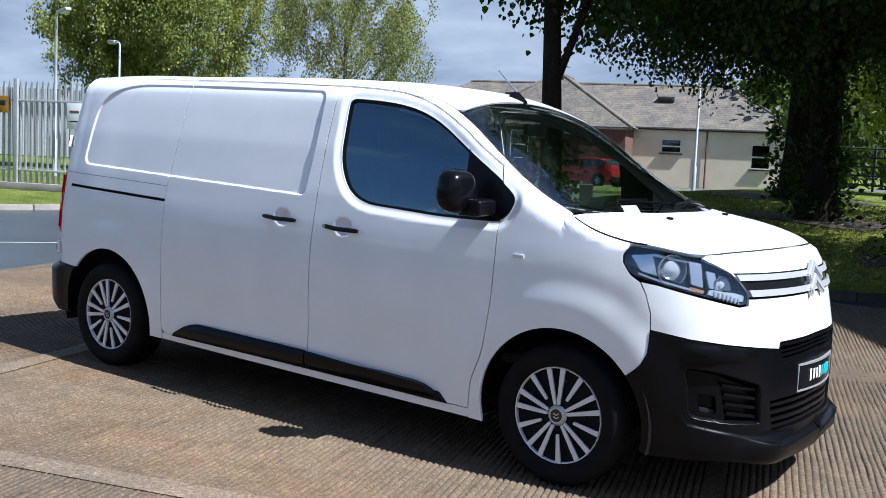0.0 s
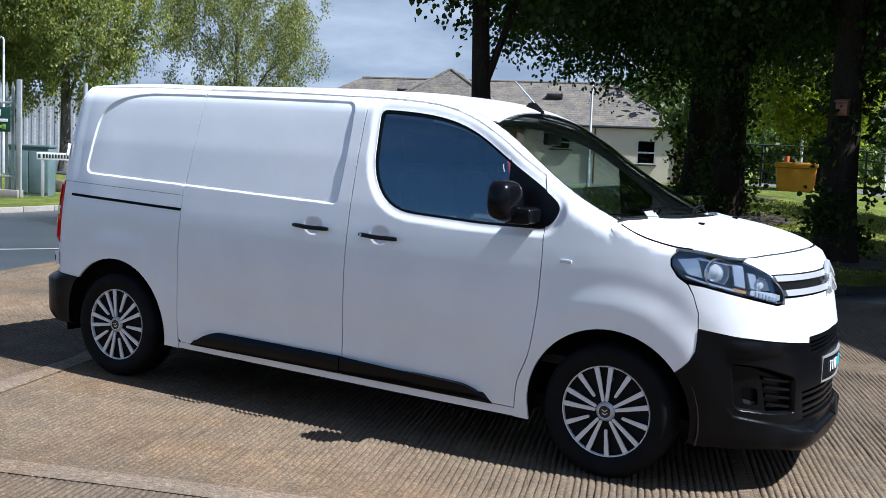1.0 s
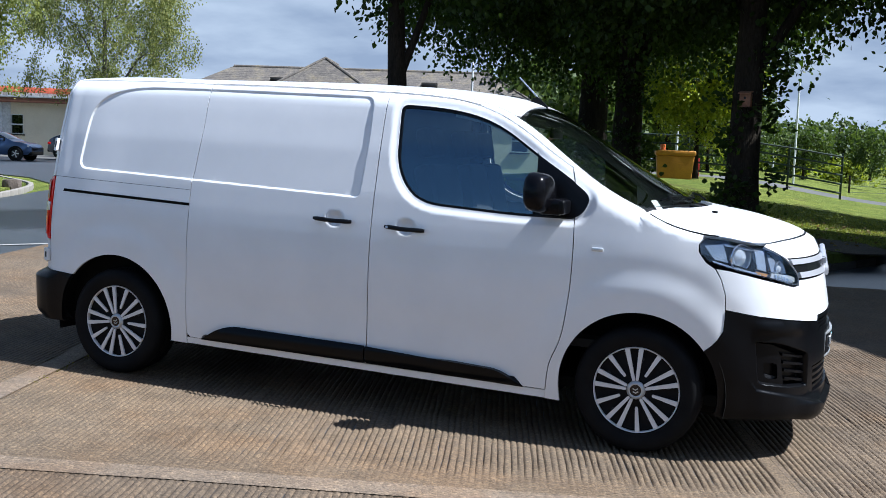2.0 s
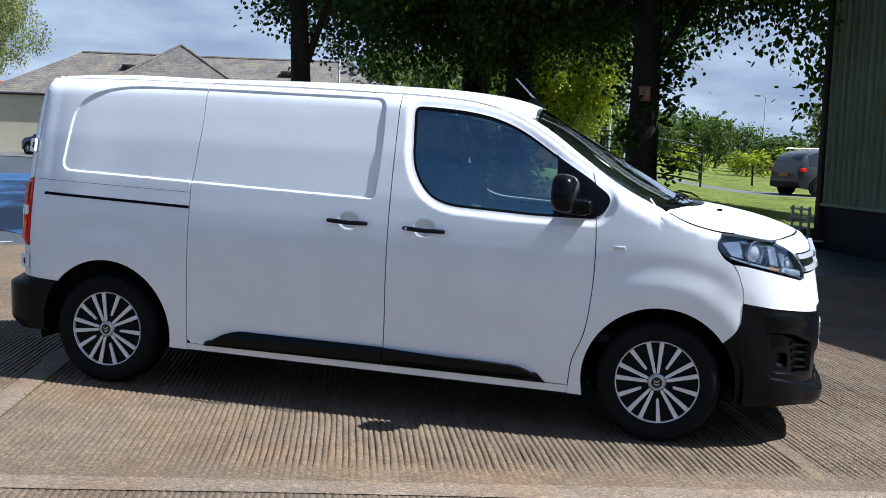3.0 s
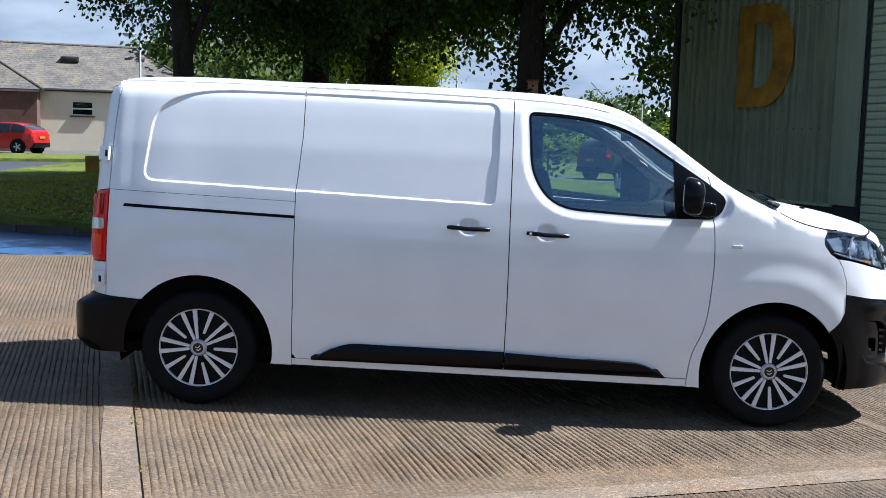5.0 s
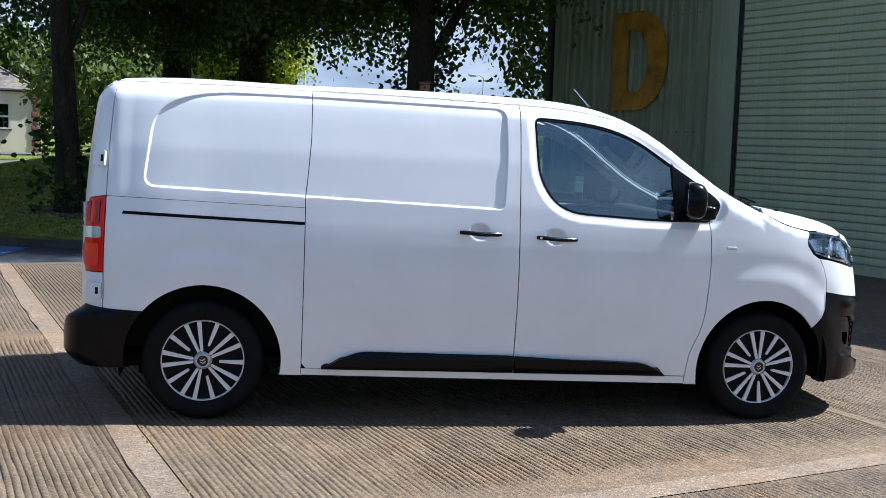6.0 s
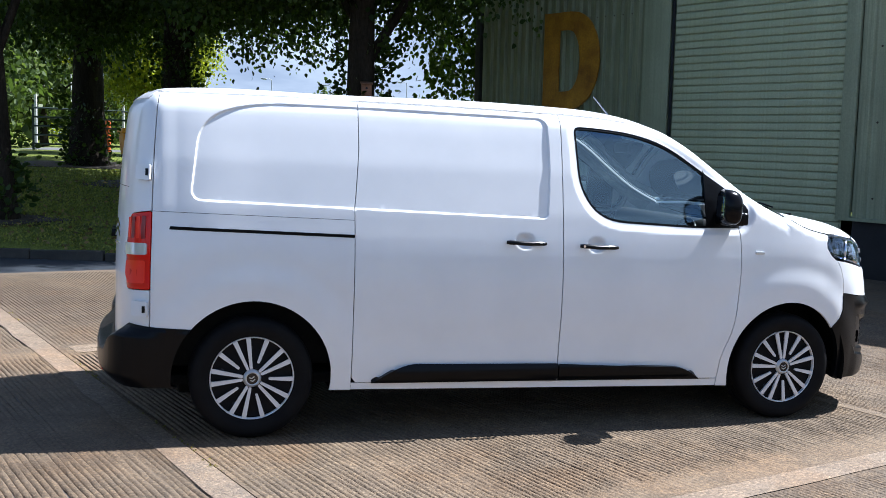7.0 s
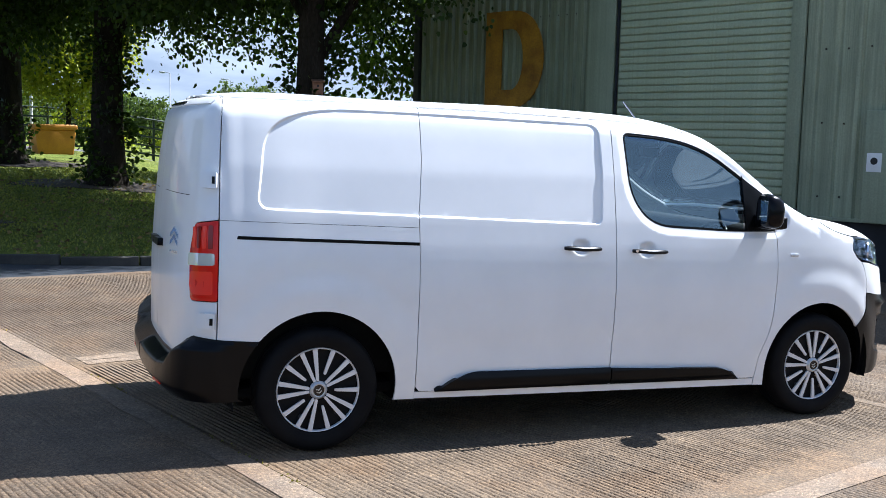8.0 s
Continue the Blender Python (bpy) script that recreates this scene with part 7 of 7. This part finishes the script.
for i in range(46):
    a = radians(-34 + 2.4 * i + fr.uniform(-.6, .6))
    d = fr.uniform(84, 108)
    x, y = d * math.sin(a), -6 + d * math.cos(a)
    if -56 < x < -12 and y > 40 and y < 62:
        continue
    src = (far_a, far_b)[i % 2]
    copy_thing(src, pose(x, y, .5 if x < 0 else -.05, 0, 0, fr.uniform(0, 360)) @ Matrix.Diagonal((fr.uniform(.9, 1.5), fr.uniform(.9, 1.5), fr.uniform(.75, 1.2), 1)))
for i in range(14):
    x = -6 + 4.1 * i + fr.uniform(-1, 1)
    copy_thing(far_c, pose(x, 72 + fr.uniform(-3, 5), .35 if x < 0 else -.05, 0, 0, fr.uniform(0, 360)) @ Matrix.Diagonal((fr.uniform(.8, 1.6), fr.uniform(.8, 1.4), fr.uniform(.7, 1.3), 1)))
# a taller belt behind the lawn
for x, y, s in ((-16.5, 60, 1.4), (-9.5, 47, 1.05), (-8.0, 62, 1.5), (-4.0, 50, .62), (.5, 58, .55), (-3.2, 66, .85), (-11.5, 68, 1.7), (4.2, 60, .48)):
    copy_thing((far_a, far_b)[int(x * 10) % 2], pose(x, y, .75, 0, 0, fr.uniform(0, 360)) @ Matrix.Diagonal((s, s, s * 1.15, 1)))
# trees round the rest of the place, seen in the van's glass and paint
for i in range(34):
    a = radians(78 + 6.1 * i)
    d = fr.uniform(46, 60)
    copy_thing((far_a, far_b)[i % 2], pose(d * math.sin(a), -6 + d * math.cos(a), -.1, 0, 0, fr.uniform(0, 360)) @ Matrix.Diagonal((1.3, 1.3, fr.uniform(1.0, 1.5), 1)))

# ---- palisade fence and things on the verge ----
FA, FB = Vector((-16.25, 10.35, .26)), Vector((-27.5, 6.4, .26))
fence = thing("palisade_fence", Matrix.Translation(FA) @ Euler((0, 0, math.atan2(FB.y - FA.y, FB.x - FA.x))).to_matrix().to_4x4(), "tall galvanised steel palisade fence on a low concrete base", "fence")
pale = mesh_of("pale", *prism([(-.034, .014), (-.034, -.006), (-.016, -.006), (-.008, .010), (.008, .010), (.016, -.006), (.034, -.006), (.034, .014), (.020, .014), (.0, .020), (-.020, .014)], 2.30), M["zinc"], False)
tip = mesh_of("pale_tip", [(-.034, .010, 2.30), (.034, .010, 2.30), (.014, .006, 2.44), (0, .008, 2.39), (-.014, .006, 2.44), (-.034, -.006, 2.30), (.034, -.006, 2.30)], [(0, 1, 2, 3, 4), (5, 4, 3, 2, 6), (0, 4, 5), (1, 6, 2)], M["zinc"], False)
for i in range(76):
    p_ = part("pale", pale, parent=fence, m=pose(.06 + .155 * i, 0, .14))
    part("pale_tip", tip, parent=p_)
for z in (.45, 2.1):
    part("rail", rbox((11.9, .045, .05), (5.95, .04, z), .006), M["zinc"], fence)
for i in range(5):
    part("post", rbox((.11, .06, 2.62), (.02 + 2.75 * i, .07, 1.31), .008), M["zinc"], fence)
part("concrete_base", rbox((12.0, .25, .18), (6.0, .04, .06), .02), M["kerb_pale"], fence)
M["sign_green"] = varied("dark_green_sign", (0.012, 0.050, 0.036), (0.018, 0.065, 0.046), 3, 0.4)
M["lime"] = varied("lime_print", (0.22, 0.36, 0.04), (0.28, 0.42, 0.06), 3, 0.5)
FM = fence.matrix_basis


def board(name, label, x, z, w, h, mat, bars):
    s = thing(name, FM @ Matrix.Translation((x, .118, z)), label, "sign")
    b_ = part("panel", rbox((w, .012, h), (0, 0, 0), .003), mat, s)
    for bx, bz, bw, bh, bmat in bars:
        part("print_bar", rbox((bw, .004, bh), (bx, .008, bz), .001), bmat, b_)
        part("print_bar", rbox((bw, .004, bh), (bx, -.008, bz), .001), bmat, b_)


board("gate_sign", "dark green sign with pale lettering bars and a lime arrow", .50, 1.72, .60, .55, M["sign_green"], [(0, .15, .12, .14, M["white_plain"]), (0, -.02, .48, .07, M["white_plain"]), (.06, -.16, .30, .06, M["lime"]), (-.14, -.16, .08, .12, M["lime"])])
board("notice_board", "white notice board on the palisade fence", 1.12, 1.78, .40, .60, M["white_plain"], [(0, .10, .26, .05, M["quoin"]), (0, -.13, .26, .03, M["dash"])])
board("warning_sign", "small yellow warning sign on the palisade fence", 3.10, 2.0, .30, .40, M["yellow"], [(0, .03, .14, .12, M["dash"])])
cab = thing("service_cabinet", pose(-17.1, 11.35, .24, 0, 0, 28), "grey-green metal street cabinet on the verge", "cabinet")
M["cab_green"] = varied("grey_green_paint", (0.10, 0.15, 0.155), (0.15, 0.21, 0.21), 3, 0.55)
part("body", rbox((.95, .45, 1.15), (0, 0, .575), .015), M["cab_green"], cab)
part("lid", rbox((1.0, .5, .06), (0, 0, 1.17), .015), M["cab_green"], cab)
for s in (-.235, .235):
    part("door", rbox((.44, .012, .98), (s, -.23, .56), .004), M["cab_green"], cab)
name_sign = thing("street_sign", pose(-16.12, 11.20, .24, 0, 0, 38), "low white street name sign on two grey posts", "sign")
nb = part("board", rbox((.86, .02, .17), (0, 0, .95), .006), M["white_plain"], name_sign)
for k in range(10):
    part("print_bar", rbox((.045, .004, .09), (-.27 + .066 * k, -.013, .95), .001), M["dash"], nb)
part("print_bar", rbox((.06, .004, .09), (-.37, -.013, .95), .001), M["sign_green"], nb)
for s in (-.30, .30):
    part("post", rbox((.07, .05, 1.0), (s, .02, .45), .006), M["zinc"], name_sign)
pole = thing("sign_post", pose(-18.9, 14.6, .2, 0, 0, 35), "grey steel post with the dark back of a road sign", "post")
part("tube", tube([(0, 0, -.1), (0, 0, 2.95)], .055, 12), M["zinc"], pole)
part("plate", rbox((.40, .05, .62), (.12, .08, 2.55), .02), M["dash"], pole, "dark sign back")
for k, (x, y, w, d, h, up) in enumerate(((-18.35, 13.35, .95, .7, .30, 0), (-17.55, 13.85, .80, .6, .26, 0), (-18.05, 13.65, .85, .6, .22, .24), (-19.1, 13.0, .75, .6, .24, 0), (-16.9, 14.3, .6, .5, .20, 0))):
    rk = thing("boulder", pose(x, y, .24 + up, 0, 0, 34 + 23 * k), "flat angular grey-brown rock on the verge", "boulder", "boulders")
    bm = bmesh.new()
    rg_ = random.Random(40 + k)
    for c_ in range(26):
        a_, q_ = c_ * 2.4, rg_.uniform(.75, 1.0)
        bm.verts.new((w / 2 * q_ * math.cos(a_), d / 2 * q_ * math.sin(a_), rg_.choice((-.06, .35 * h, .8 * h, h)) + rg_.uniform(-.02, .02)))
    bmesh.ops.convex_hull(bm, input=bm.verts)
    bmesh.ops.delete(bm, geom=[v for v in bm.verts if not v.link_faces], context="VERTS")
    bmesh.ops.bevel(bm, geom=list(bm.edges), offset=.014, segments=1, affect="EDGES")
    part("stone", bm, M["rock"], rk)


def lamp_post(x, y, z, h, arm, rz, label):
    t = thing("street_lamp", pose(x, y, z, 0, 0, rz), label, "street lamp", "street lamps")
    part("column", tube([(0, 0, -.2), (0, 0, 1.2), (0, 0, 1.25), (0, 0, h - .1), (.06, 0, h)], [.085, .085, .055, .042, .038], 12), M["zinc"], t)
    part("bracket", tube([(.04, 0, h - .03), (arm * .5, 0, h + .06), (arm, 0, h + .07)], .028, 8), M["zinc"], t)
    head_ = part("lantern", moved(rbox((.55, .22, .12), (0, 0, 0), .045, 3), pose(arm + .22, 0, h + .07, 0, -6, 0)), M["zinc"], t)
    part("bowl", moved(rbox((.38, .16, .07), (0, 0, 0), .03, 3), pose(arm + .24, 0, h + .0, 0, -6, 0)), M["white_plain"], head_)


lamp_post(-12.6, 36.6, ground_z(-12.6, 36.6), 5.1, .3, 160, "grey street lamp beyond the lawn")
lamp_post(-27.0, 16.0, .25, 5.4, .4, -10, "grey street lamp behind the palisade fence")
lamp_post(-36.6, 31.8, .4, 5.6, .35, -20, "grey street lamp by the far road")
lamp_post(-31.5, 22.0, .3, 5.2, .4, 170, "grey street lamp by the far road")
lamp_post(-1.8, 68.0, .7, 6.0, .5, 180, "grey street lamp beyond the field")
for x, y, h in ((9.5, 92, 7), (16.5, 100, 7), (24, 98, 7.5), (33, 96, 7), (12.8, 60, 6), (-6.5, 64, 6)):
    lamp_post(x, y, -.1, h, .5, 170, "thin street lamp beyond the field")

# ---- rail fence, grit bin and posts behind the lawn ----
M["rail_green"] = varied("dark_green_paint", (0.012, 0.026, 0.020), (0.022, 0.040, 0.030), 4, 0.55)
rails = thing("rail_fence", pose(0, 0, 0), "dark green steel rail fence behind the lawn", "fence")
fx = np.linspace(-5.6, 2.6, 6)
fy = lambda x: 29.6 - .06 * x
for k, x in enumerate(fx):
    part("post", rbox((.07, .07, 1.55), (x, fy(x), ground_z(x, fy(x)) + .80), .008), M["rail_green"], rails)
for k in range(5):
    a, b = fx[k], fx[k + 1]
    for j in range(5):
        p0 = (a, fy(a) - .05, ground_z(a, fy(a)) + .30 + .29 * j)
        p1 = (b, fy(b) - .05, ground_z(b, fy(b)) + .30 + .29 * j)
        part("rail", tube([p0, p1], .032, 6), M["rail_green"], rails)
bin_ = thing("grit_bin", pose(-2.25, 26.4, foot(-2.25, 26.4)[2] - .02, 0, 0, 12), "yellow-orange grit bin on the lawn's far edge", "grit bin")
M["bin"] = varied("orange_yellow_plastic", (0.42, 0.17, 0.012), (0.58, 0.26, 0.02), 2, 0.55)
bz = rbox((1.15, .75, .72), (0, 0, .36), .05, 3)
part("tub", ([(x * (.88 + .12 * z / .72), y * (.88 + .12 * z / .72), z) for x, y, z in bz[0]], bz[1]), M["bin"], bin_)
part("lid", rbox((1.22, .82, .16), (0, 0, .80), .06, 3), M["bin"], bin_)
yb = thing("yellow_bollard", pose(-9.3, 20.5, foot(-9.3, 20.5)[2], 0, 0, 15), "short square yellow bollard on the lawn", "bollard")
part("body", rbox((.34, .3, .46), (0, 0, .21), .03), M["yellow"], yb)
bb = thing("black_bollard", pose(-11.36, 17.76, foot(-11.36, 17.76)[2] - .05, 0, 0, 20), "squat black bollard at the lawn's corner", "bollard")
part("body", rbox((.20, .20, .42), (0, 0, .20), .04, 3), M["black_metal"], bb)
op = thing("marker_post", pose(-3.3, 30.6, ground_z(-3.3, 30.6)), "orange marker post by the rail fence", "post")
part("body", tube([(0, 0, -.1), (0, 0, 1.15)], .09, 12), varied("orange_plastic", (0.55, 0.10, 0.02), (0.65, 0.14, 0.03), 3, 0.5), op)
for x, y, h in ((-2.8, 30.4, 2.2), (-5.6, 30.9, 1.9), (-1.2, 41, 4.8), (.6, 43, 4.5)):
    wp = thing("white_post", pose(x, y, ground_z(x, y)), "thin pale post by the rail fence", "post", "pale posts")
    part("tube", tube([(0, 0, -.1), (0, 0, h)], .045, 10), M["white_frame"], wp)
rb = thing("red_box", pose(-2.6, 33.2, ground_z(-2.6, 33), 0, 0, 10), "small red box behind the rail fence", "box")
part("body", rbox((.5, .4, .7), (0, 0, .35), .02), varied("red_paint", (0.4, 0.02, 0.015), (0.5, 0.03, 0.02), 3, 0.5), rb)
wire = thing("wire_fence", pose(0, 0, 0), "thin wire fence with wooden posts across the field", "fence")
for k in range(16):
    x = 3 + 2.6 * k
    part("post", tube([(x, 48, -.2), (x, 48, 1.05)], .05, 6), M["bark"], wire)
for z in (.35, .65, .95):
    part("wire", tube([(3, 48, z - .1), (42, 48, z - .1)], .012, 4), M["zinc"], wire)
bird = thing("bird_box", pose(1.23 - .03, 10.11 - .36, 2.42, 0, 0, -8), "small wooden bird box fixed to the tree trunk", "bird box")
M["box_wood"] = varied("reddish_wood", (0.20, 0.09, 0.05), (0.30, 0.15, 0.085), 6, 0.8, fine=40)
bbx = part("body", rbox((.16, .13, .20), (0, 0, 0), .006), M["box_wood"], bird)
part("roof", moved(rbox((.19, .17, .018), (0, -.01, .115), .003), pose(0, 0, 0, 12, 0, 0)), M["box_wood"], bird)
part("entrance", lathe([(0, -.067), (.019, -.067), (.019, -.06)], 16, "y", (0, 0, .03)), M["dash"], bbx, "dark round entrance")

# ---- far buildings ----
M["white_clad"] = varied("white_cladding", (0.52, 0.53, 0.53), (0.62, 0.63, 0.63), .5, 0.6, fine=8, bump=.0)
M["grey_clad"] = varied("grey_cladding", (0.25, 0.26, 0.27), (0.32, 0.33, 0.34), .5, 0.6, fine=8, bump=.0)
M["orange"] = varied("orange_trim", (0.50, 0.09, 0.04), (0.60, 0.12, 0.06), 1, 0.6)
unit = thing("industrial_unit", pose(-50.5, 45.5, .3, 0, 0, 40), "white clad industrial unit with an orange corner", "building")
part("wall", mesh_of("wall", *corrugated(0, 20, 0, 4.2, .5, .05, .4), M["white_clad"], False), parent=unit)
part("wall", mesh_of("wall", *corrugated(-16, -.6, 0, 4.6, .5, .04, .4), M["grey_clad"], False), parent=unit, label="grey clad wall")
part("trim", rbox((.6, .3, 4.6), (-.3, -.05, 2.3), .02), M["orange"], unit, "orange corner trim")
part("eaves", rbox((20.2, .3, .35), (10, -.05, 4.3), .02), M["orange"], unit, "orange eaves band")
part("shell", join(rbox((20, 14, 4.2), (10, 7.1, 2.1), .02), rbox((15.4, 14, 4.6), (-8.3, 7.1, 2.3), .02)), M["grey_clad"], unit)
hall = thing("warehouse", pose(78, 205, 0, 0, 0, -14), "far dark green warehouse with a pale low roof", "building")
part("wall", rbox((90, 30, 6.5), (0, 0, 3.25), .1), M["sign_green"], hall)
gv = [(-46, -16, 6.5), (46, -16, 6.5), (46, 16, 6.5), (-46, 16, 6.5), (-46, 0, 8.6), (46, 0, 8.6)]
part("roof", (gv, [(0, 1, 5, 4), (2, 3, 4, 5), (1, 2, 5), (3, 0, 4)]), M["white_clad"], hall, "pale sheet roof")

# ---- parked cars ----
def car_paint(name, c, rough=.3):
    mat, b = base(name, c, rough, .25, Coat_Weight=.5, Coat_Roughness=.03)
    return mat


M["car_glass"], _ = base("car_glass", (0.012, 0.014, 0.016), 0.05, Coat_Weight=.5)


def car(name, label, m, paint, L=4.5, W=.92, H=1.68, belt=1.0, hatch=.35, nose=1.0, tyre=.345, wb=2.7, bars=False):
    """Body shell lofted along its length; x forward."""
    t = thing(name, m, label, "car", "parked cars")
    x0, x1 = -L / 2, L / 2
    P = [(x0, .62, .62), (x0 + .03, belt - .10, belt - .10), (x0 + .10, belt, belt + .12), (x0 + hatch * .7, belt + .02, H - .22), (x0 + hatch + .25, belt + .02, H - .06), (x0 + 1.3, belt, H), (x0 + 2.0, belt - .02, H - .01), (x0 + 2.45, belt - .03, H - .10),
         (x1 - nose - .25, belt - .05, belt + .12), (x1 - nose, belt - .05, belt + .0), (x1 - nose * .5, belt - .10, belt - .07), (x1 - .18, belt - .20, belt - .16), (x1 - .02, .62, .66), (x1, .50, .52)]
    prof = spline(P, 5)
    n = len(prof)
    V, F_ = [], []
    for x, b_, r_ in prof:
        e = 1 - .16 * max(0, (abs(x) - (L / 2 - .55)) / .55) ** 2
        w = W * e
        r_ = max(r_, b_ + .005)
        tum = min(1, (r_ - b_) / .6)
        low = .24 + .08 * max(0, (abs(x) - (L / 2 - .5)) / .5)
        for y, z in ((w * .90, low), (w * .985, .42), (w, .66), (w * .985, b_ - .12), (w * .955, b_), (w * (.955 - .10 * tum), b_ + (r_ - b_) * .55), (w * (.955 - .22 * tum), r_ - .035 * tum), (w * (.75 - .20 * tum), r_ + .005), (0, r_ + .02 * tum)):
            V.append((x, -y, z))
    k = 9
    Vm = V + [(x, -y, z) for x, y, z in V]
    o = len(V)
    for i in range(n - 1):
        for j in range(k - 1):
            a, b_, c, d = i * k + j, (i + 1) * k + j, (i + 1) * k + j + 1, i * k + j + 1
            F_ += [(a, b_, c, d), (o + d, o + c, o + b_, o + a)]
    F_ += [tuple(range(k)) + tuple(o + j for j in reversed(range(k - 1))), tuple(reversed(range((n - 1) * k, n * k))) + tuple(o + (n - 1) * k + j for j in range(k - 1))]
    body = part("body", (Vm, F_), paint, t)

    def on(x, f, s, out=.008):
        i = np.interp(x, prof[:, 0], np.arange(n))
        a = int(min(n - 2, i))
        u = i - a
        row = [Vector(V[a * k + j]).lerp(Vector(V[(a + 1) * k + j]), u) for j in range(k)]
        j = min(k - 2, int(f))
        p = row[j].lerp(row[j + 1], f - j)
        p.y = -p.y if s < 0 else p.y
        return (p.x, p.y - out * s * (1 if f < 6.5 else 0), p.z + (out if f >= 6.5 else 0))

    for s in (1, -1):
        for xa, xb in ((x0 + .42, x0 + 1.12), (x0 + 1.17, x0 + 1.98), (x0 + 2.03, x1 - nose - .38)):
            m_ = 7
            V_ = []
            for q in range(m_):
                x = xa + (xb - xa) * q / (m_ - 1)
                for f in (4.15, 4.8, 5.4, 5.85):
                    V_.append(on(x, f, s))
            F2 = [(i * 4 + j, (i + 1) * 4 + j, (i + 1) * 4 + j + 1, i * 4 + j + 1) for i in range(m_ - 1) for j in range(3)]
            part("side_window", (V_, F2 if s > 0 else [tuple(reversed(f)) for f in F2]), M["car_glass"], body)
        for ax in (-wb / 2 - .05, wb / 2 + .02):
            arch_ = lathe([(0, -.012), (tyre + .075, -.012), (tyre + .085, .02)], 28, "y", (ax, -(W + .0) * s if s > 0 else (W + .0), tyre))
            part("wheel_arch", arch_ if s > 0 else moved(lathe([(0, .012), (tyre + .075, .012), (tyre + .085, -.02)], 28, "y", (ax, W, tyre)), Matrix()), M["plastic"], body)
            tw = part("wheel", lathe([(0, -.03 * s), (tyre * .30, -.035 * s), (tyre * .62, -.02 * s), (tyre * .66, .0)], 24, "y", (ax, -(W + .0) * s, tyre)), M["dash"], t)
            part("tyre", lathe([(tyre * .66, .02 * s), (tyre * .72, -.03 * s), (tyre * .93, -.03 * s), (tyre, 0), (tyre, .18 * s), (tyre * .7, .2 * s)], 32, "y", (ax, -W * s, tyre)), M["rubber"], tw)
            for q in range(5):
                a_ = 2 * math.pi * q / 5
                part("spoke", moved(rbox((tyre * .58, .02, .055), (tyre * .33, -.035 * s, 0), .006), Matrix.Translation((ax, -W * s, tyre)) @ Euler((0, a_, 0)).to_matrix().to_4x4()), M["silver"], tw)
        part("tail_light", rbox((.22, .20, .16), (x0 + .16, -(W - .13) * s, belt - .08), .04, 2), M["red_lens"], body)
        part("headlight", rbox((.34, .24, .13), (x1 - .28, -(W - .20) * s, belt - .25), .05, 2), M["clear_lens"], body)
        part("mirror", rbox((.12, .18, .13), (x0 + 2.85, -(W + .06) * s, belt + .06), .04, 2), paint, body)
    for nm, xa, xb, f0 in (("rear_window", x0 + .15, x0 + hatch + .12, 0), ("windscreen", x0 + 2.52, x1 - nose - .22, 0)):
        V_ = []
        for q in range(6):
            x = xa + (xb - xa) * q / 5
            for f in (6.2, 7, 8):
                V_.append(on(x, f, 1, .010))
            for f in (7, 6.2):
                p = on(x, f, 1, .010)
                V_.append((p[0], -p[1], p[2]))
        F2 = [(i * 5 + j, (i + 1) * 5 + j, (i + 1) * 5 + j + 1, i * 5 + j + 1) for i in range(5) for j in range(4)]
        part(nm, (V_, F2), M["car_glass"], body)
    part("bumper", rbox((.22, W * 1.7, .24), (x0 + .08, 0, .42), .06, 2), M["plastic"], body)
    part("bumper", rbox((.22, W * 1.7, .22), (x1 - .10, 0, .36), .06, 2), M["plastic"], body)
    part("number_plate", rbox((.02, .50, .11), (x0 - .02, 0, .78), .004), M["yellow"], body, "plain yellow plate")
    for s in (1, -1) if bars else ():
        part("roof_bar", tube([(x0 + .5, -(W - .28) * s, H + .0), (x0 + .6, -(W - .28) * s, H + .06), (x0 + 2.1, -(W - .28) * s, H + .05), (x0 + 2.3, -(W - .28) * s, H - .04)], .022, 6), M["silver"], body)
    return t


car("suv", "dark grey metallic SUV on the road beyond the lawn", pose(7.6, 35.0, ground_z(7.6, 35) + .04, 0, 0, 33), car_paint("grey_metallic", (0.030, 0.029, 0.031)), 4.52, .93, 1.69, 1.04, .40, 1.0, bars=True)
car("hatchback", "red hatchback parked in front of the cream house", pose(-21.5, 44.0, .36, 0, 0, 172), car_paint("red_lacquer", (0.42, 0.012, 0.010)), 4.3, .90, 1.47, .95, .45, .95, .32)
car("hatchback", "dark blue hatchback parked in front of the house", pose(-30.2, 43.0, .36, 0, 0, 160), car_paint("blue_lacquer", (0.012, 0.018, 0.10)), 4.3, .90, 1.50, .95, .45, .95, .32)
car("hatchback", "black hatchback parked by the brick wing", pose(-26.4, 43.2, .36, 0, 0, 116), car_paint("black_lacquer", (0.010, 0.010, 0.012)), 4.3, .90, 1.48, .95, .45, .95, .32)
car("saloon_car", "dark grey car parked by the flat-roofed building", pose(-41.2, 46.2, .36, 0, 0, 8), car_paint("slate_lacquer", (0.035, 0.040, 0.052)), 4.5, .90, 1.46, .92, .6, 1.1, .32)
car("hatchback", "blue hatchback parked by the industrial unit", pose(-38.3, 35.8, .34, 0, 0, 20), car_paint("mid_blue_lacquer", (0.05, 0.09, 0.20)), 4.3, .90, 1.48, .95, .45, .95, .32)
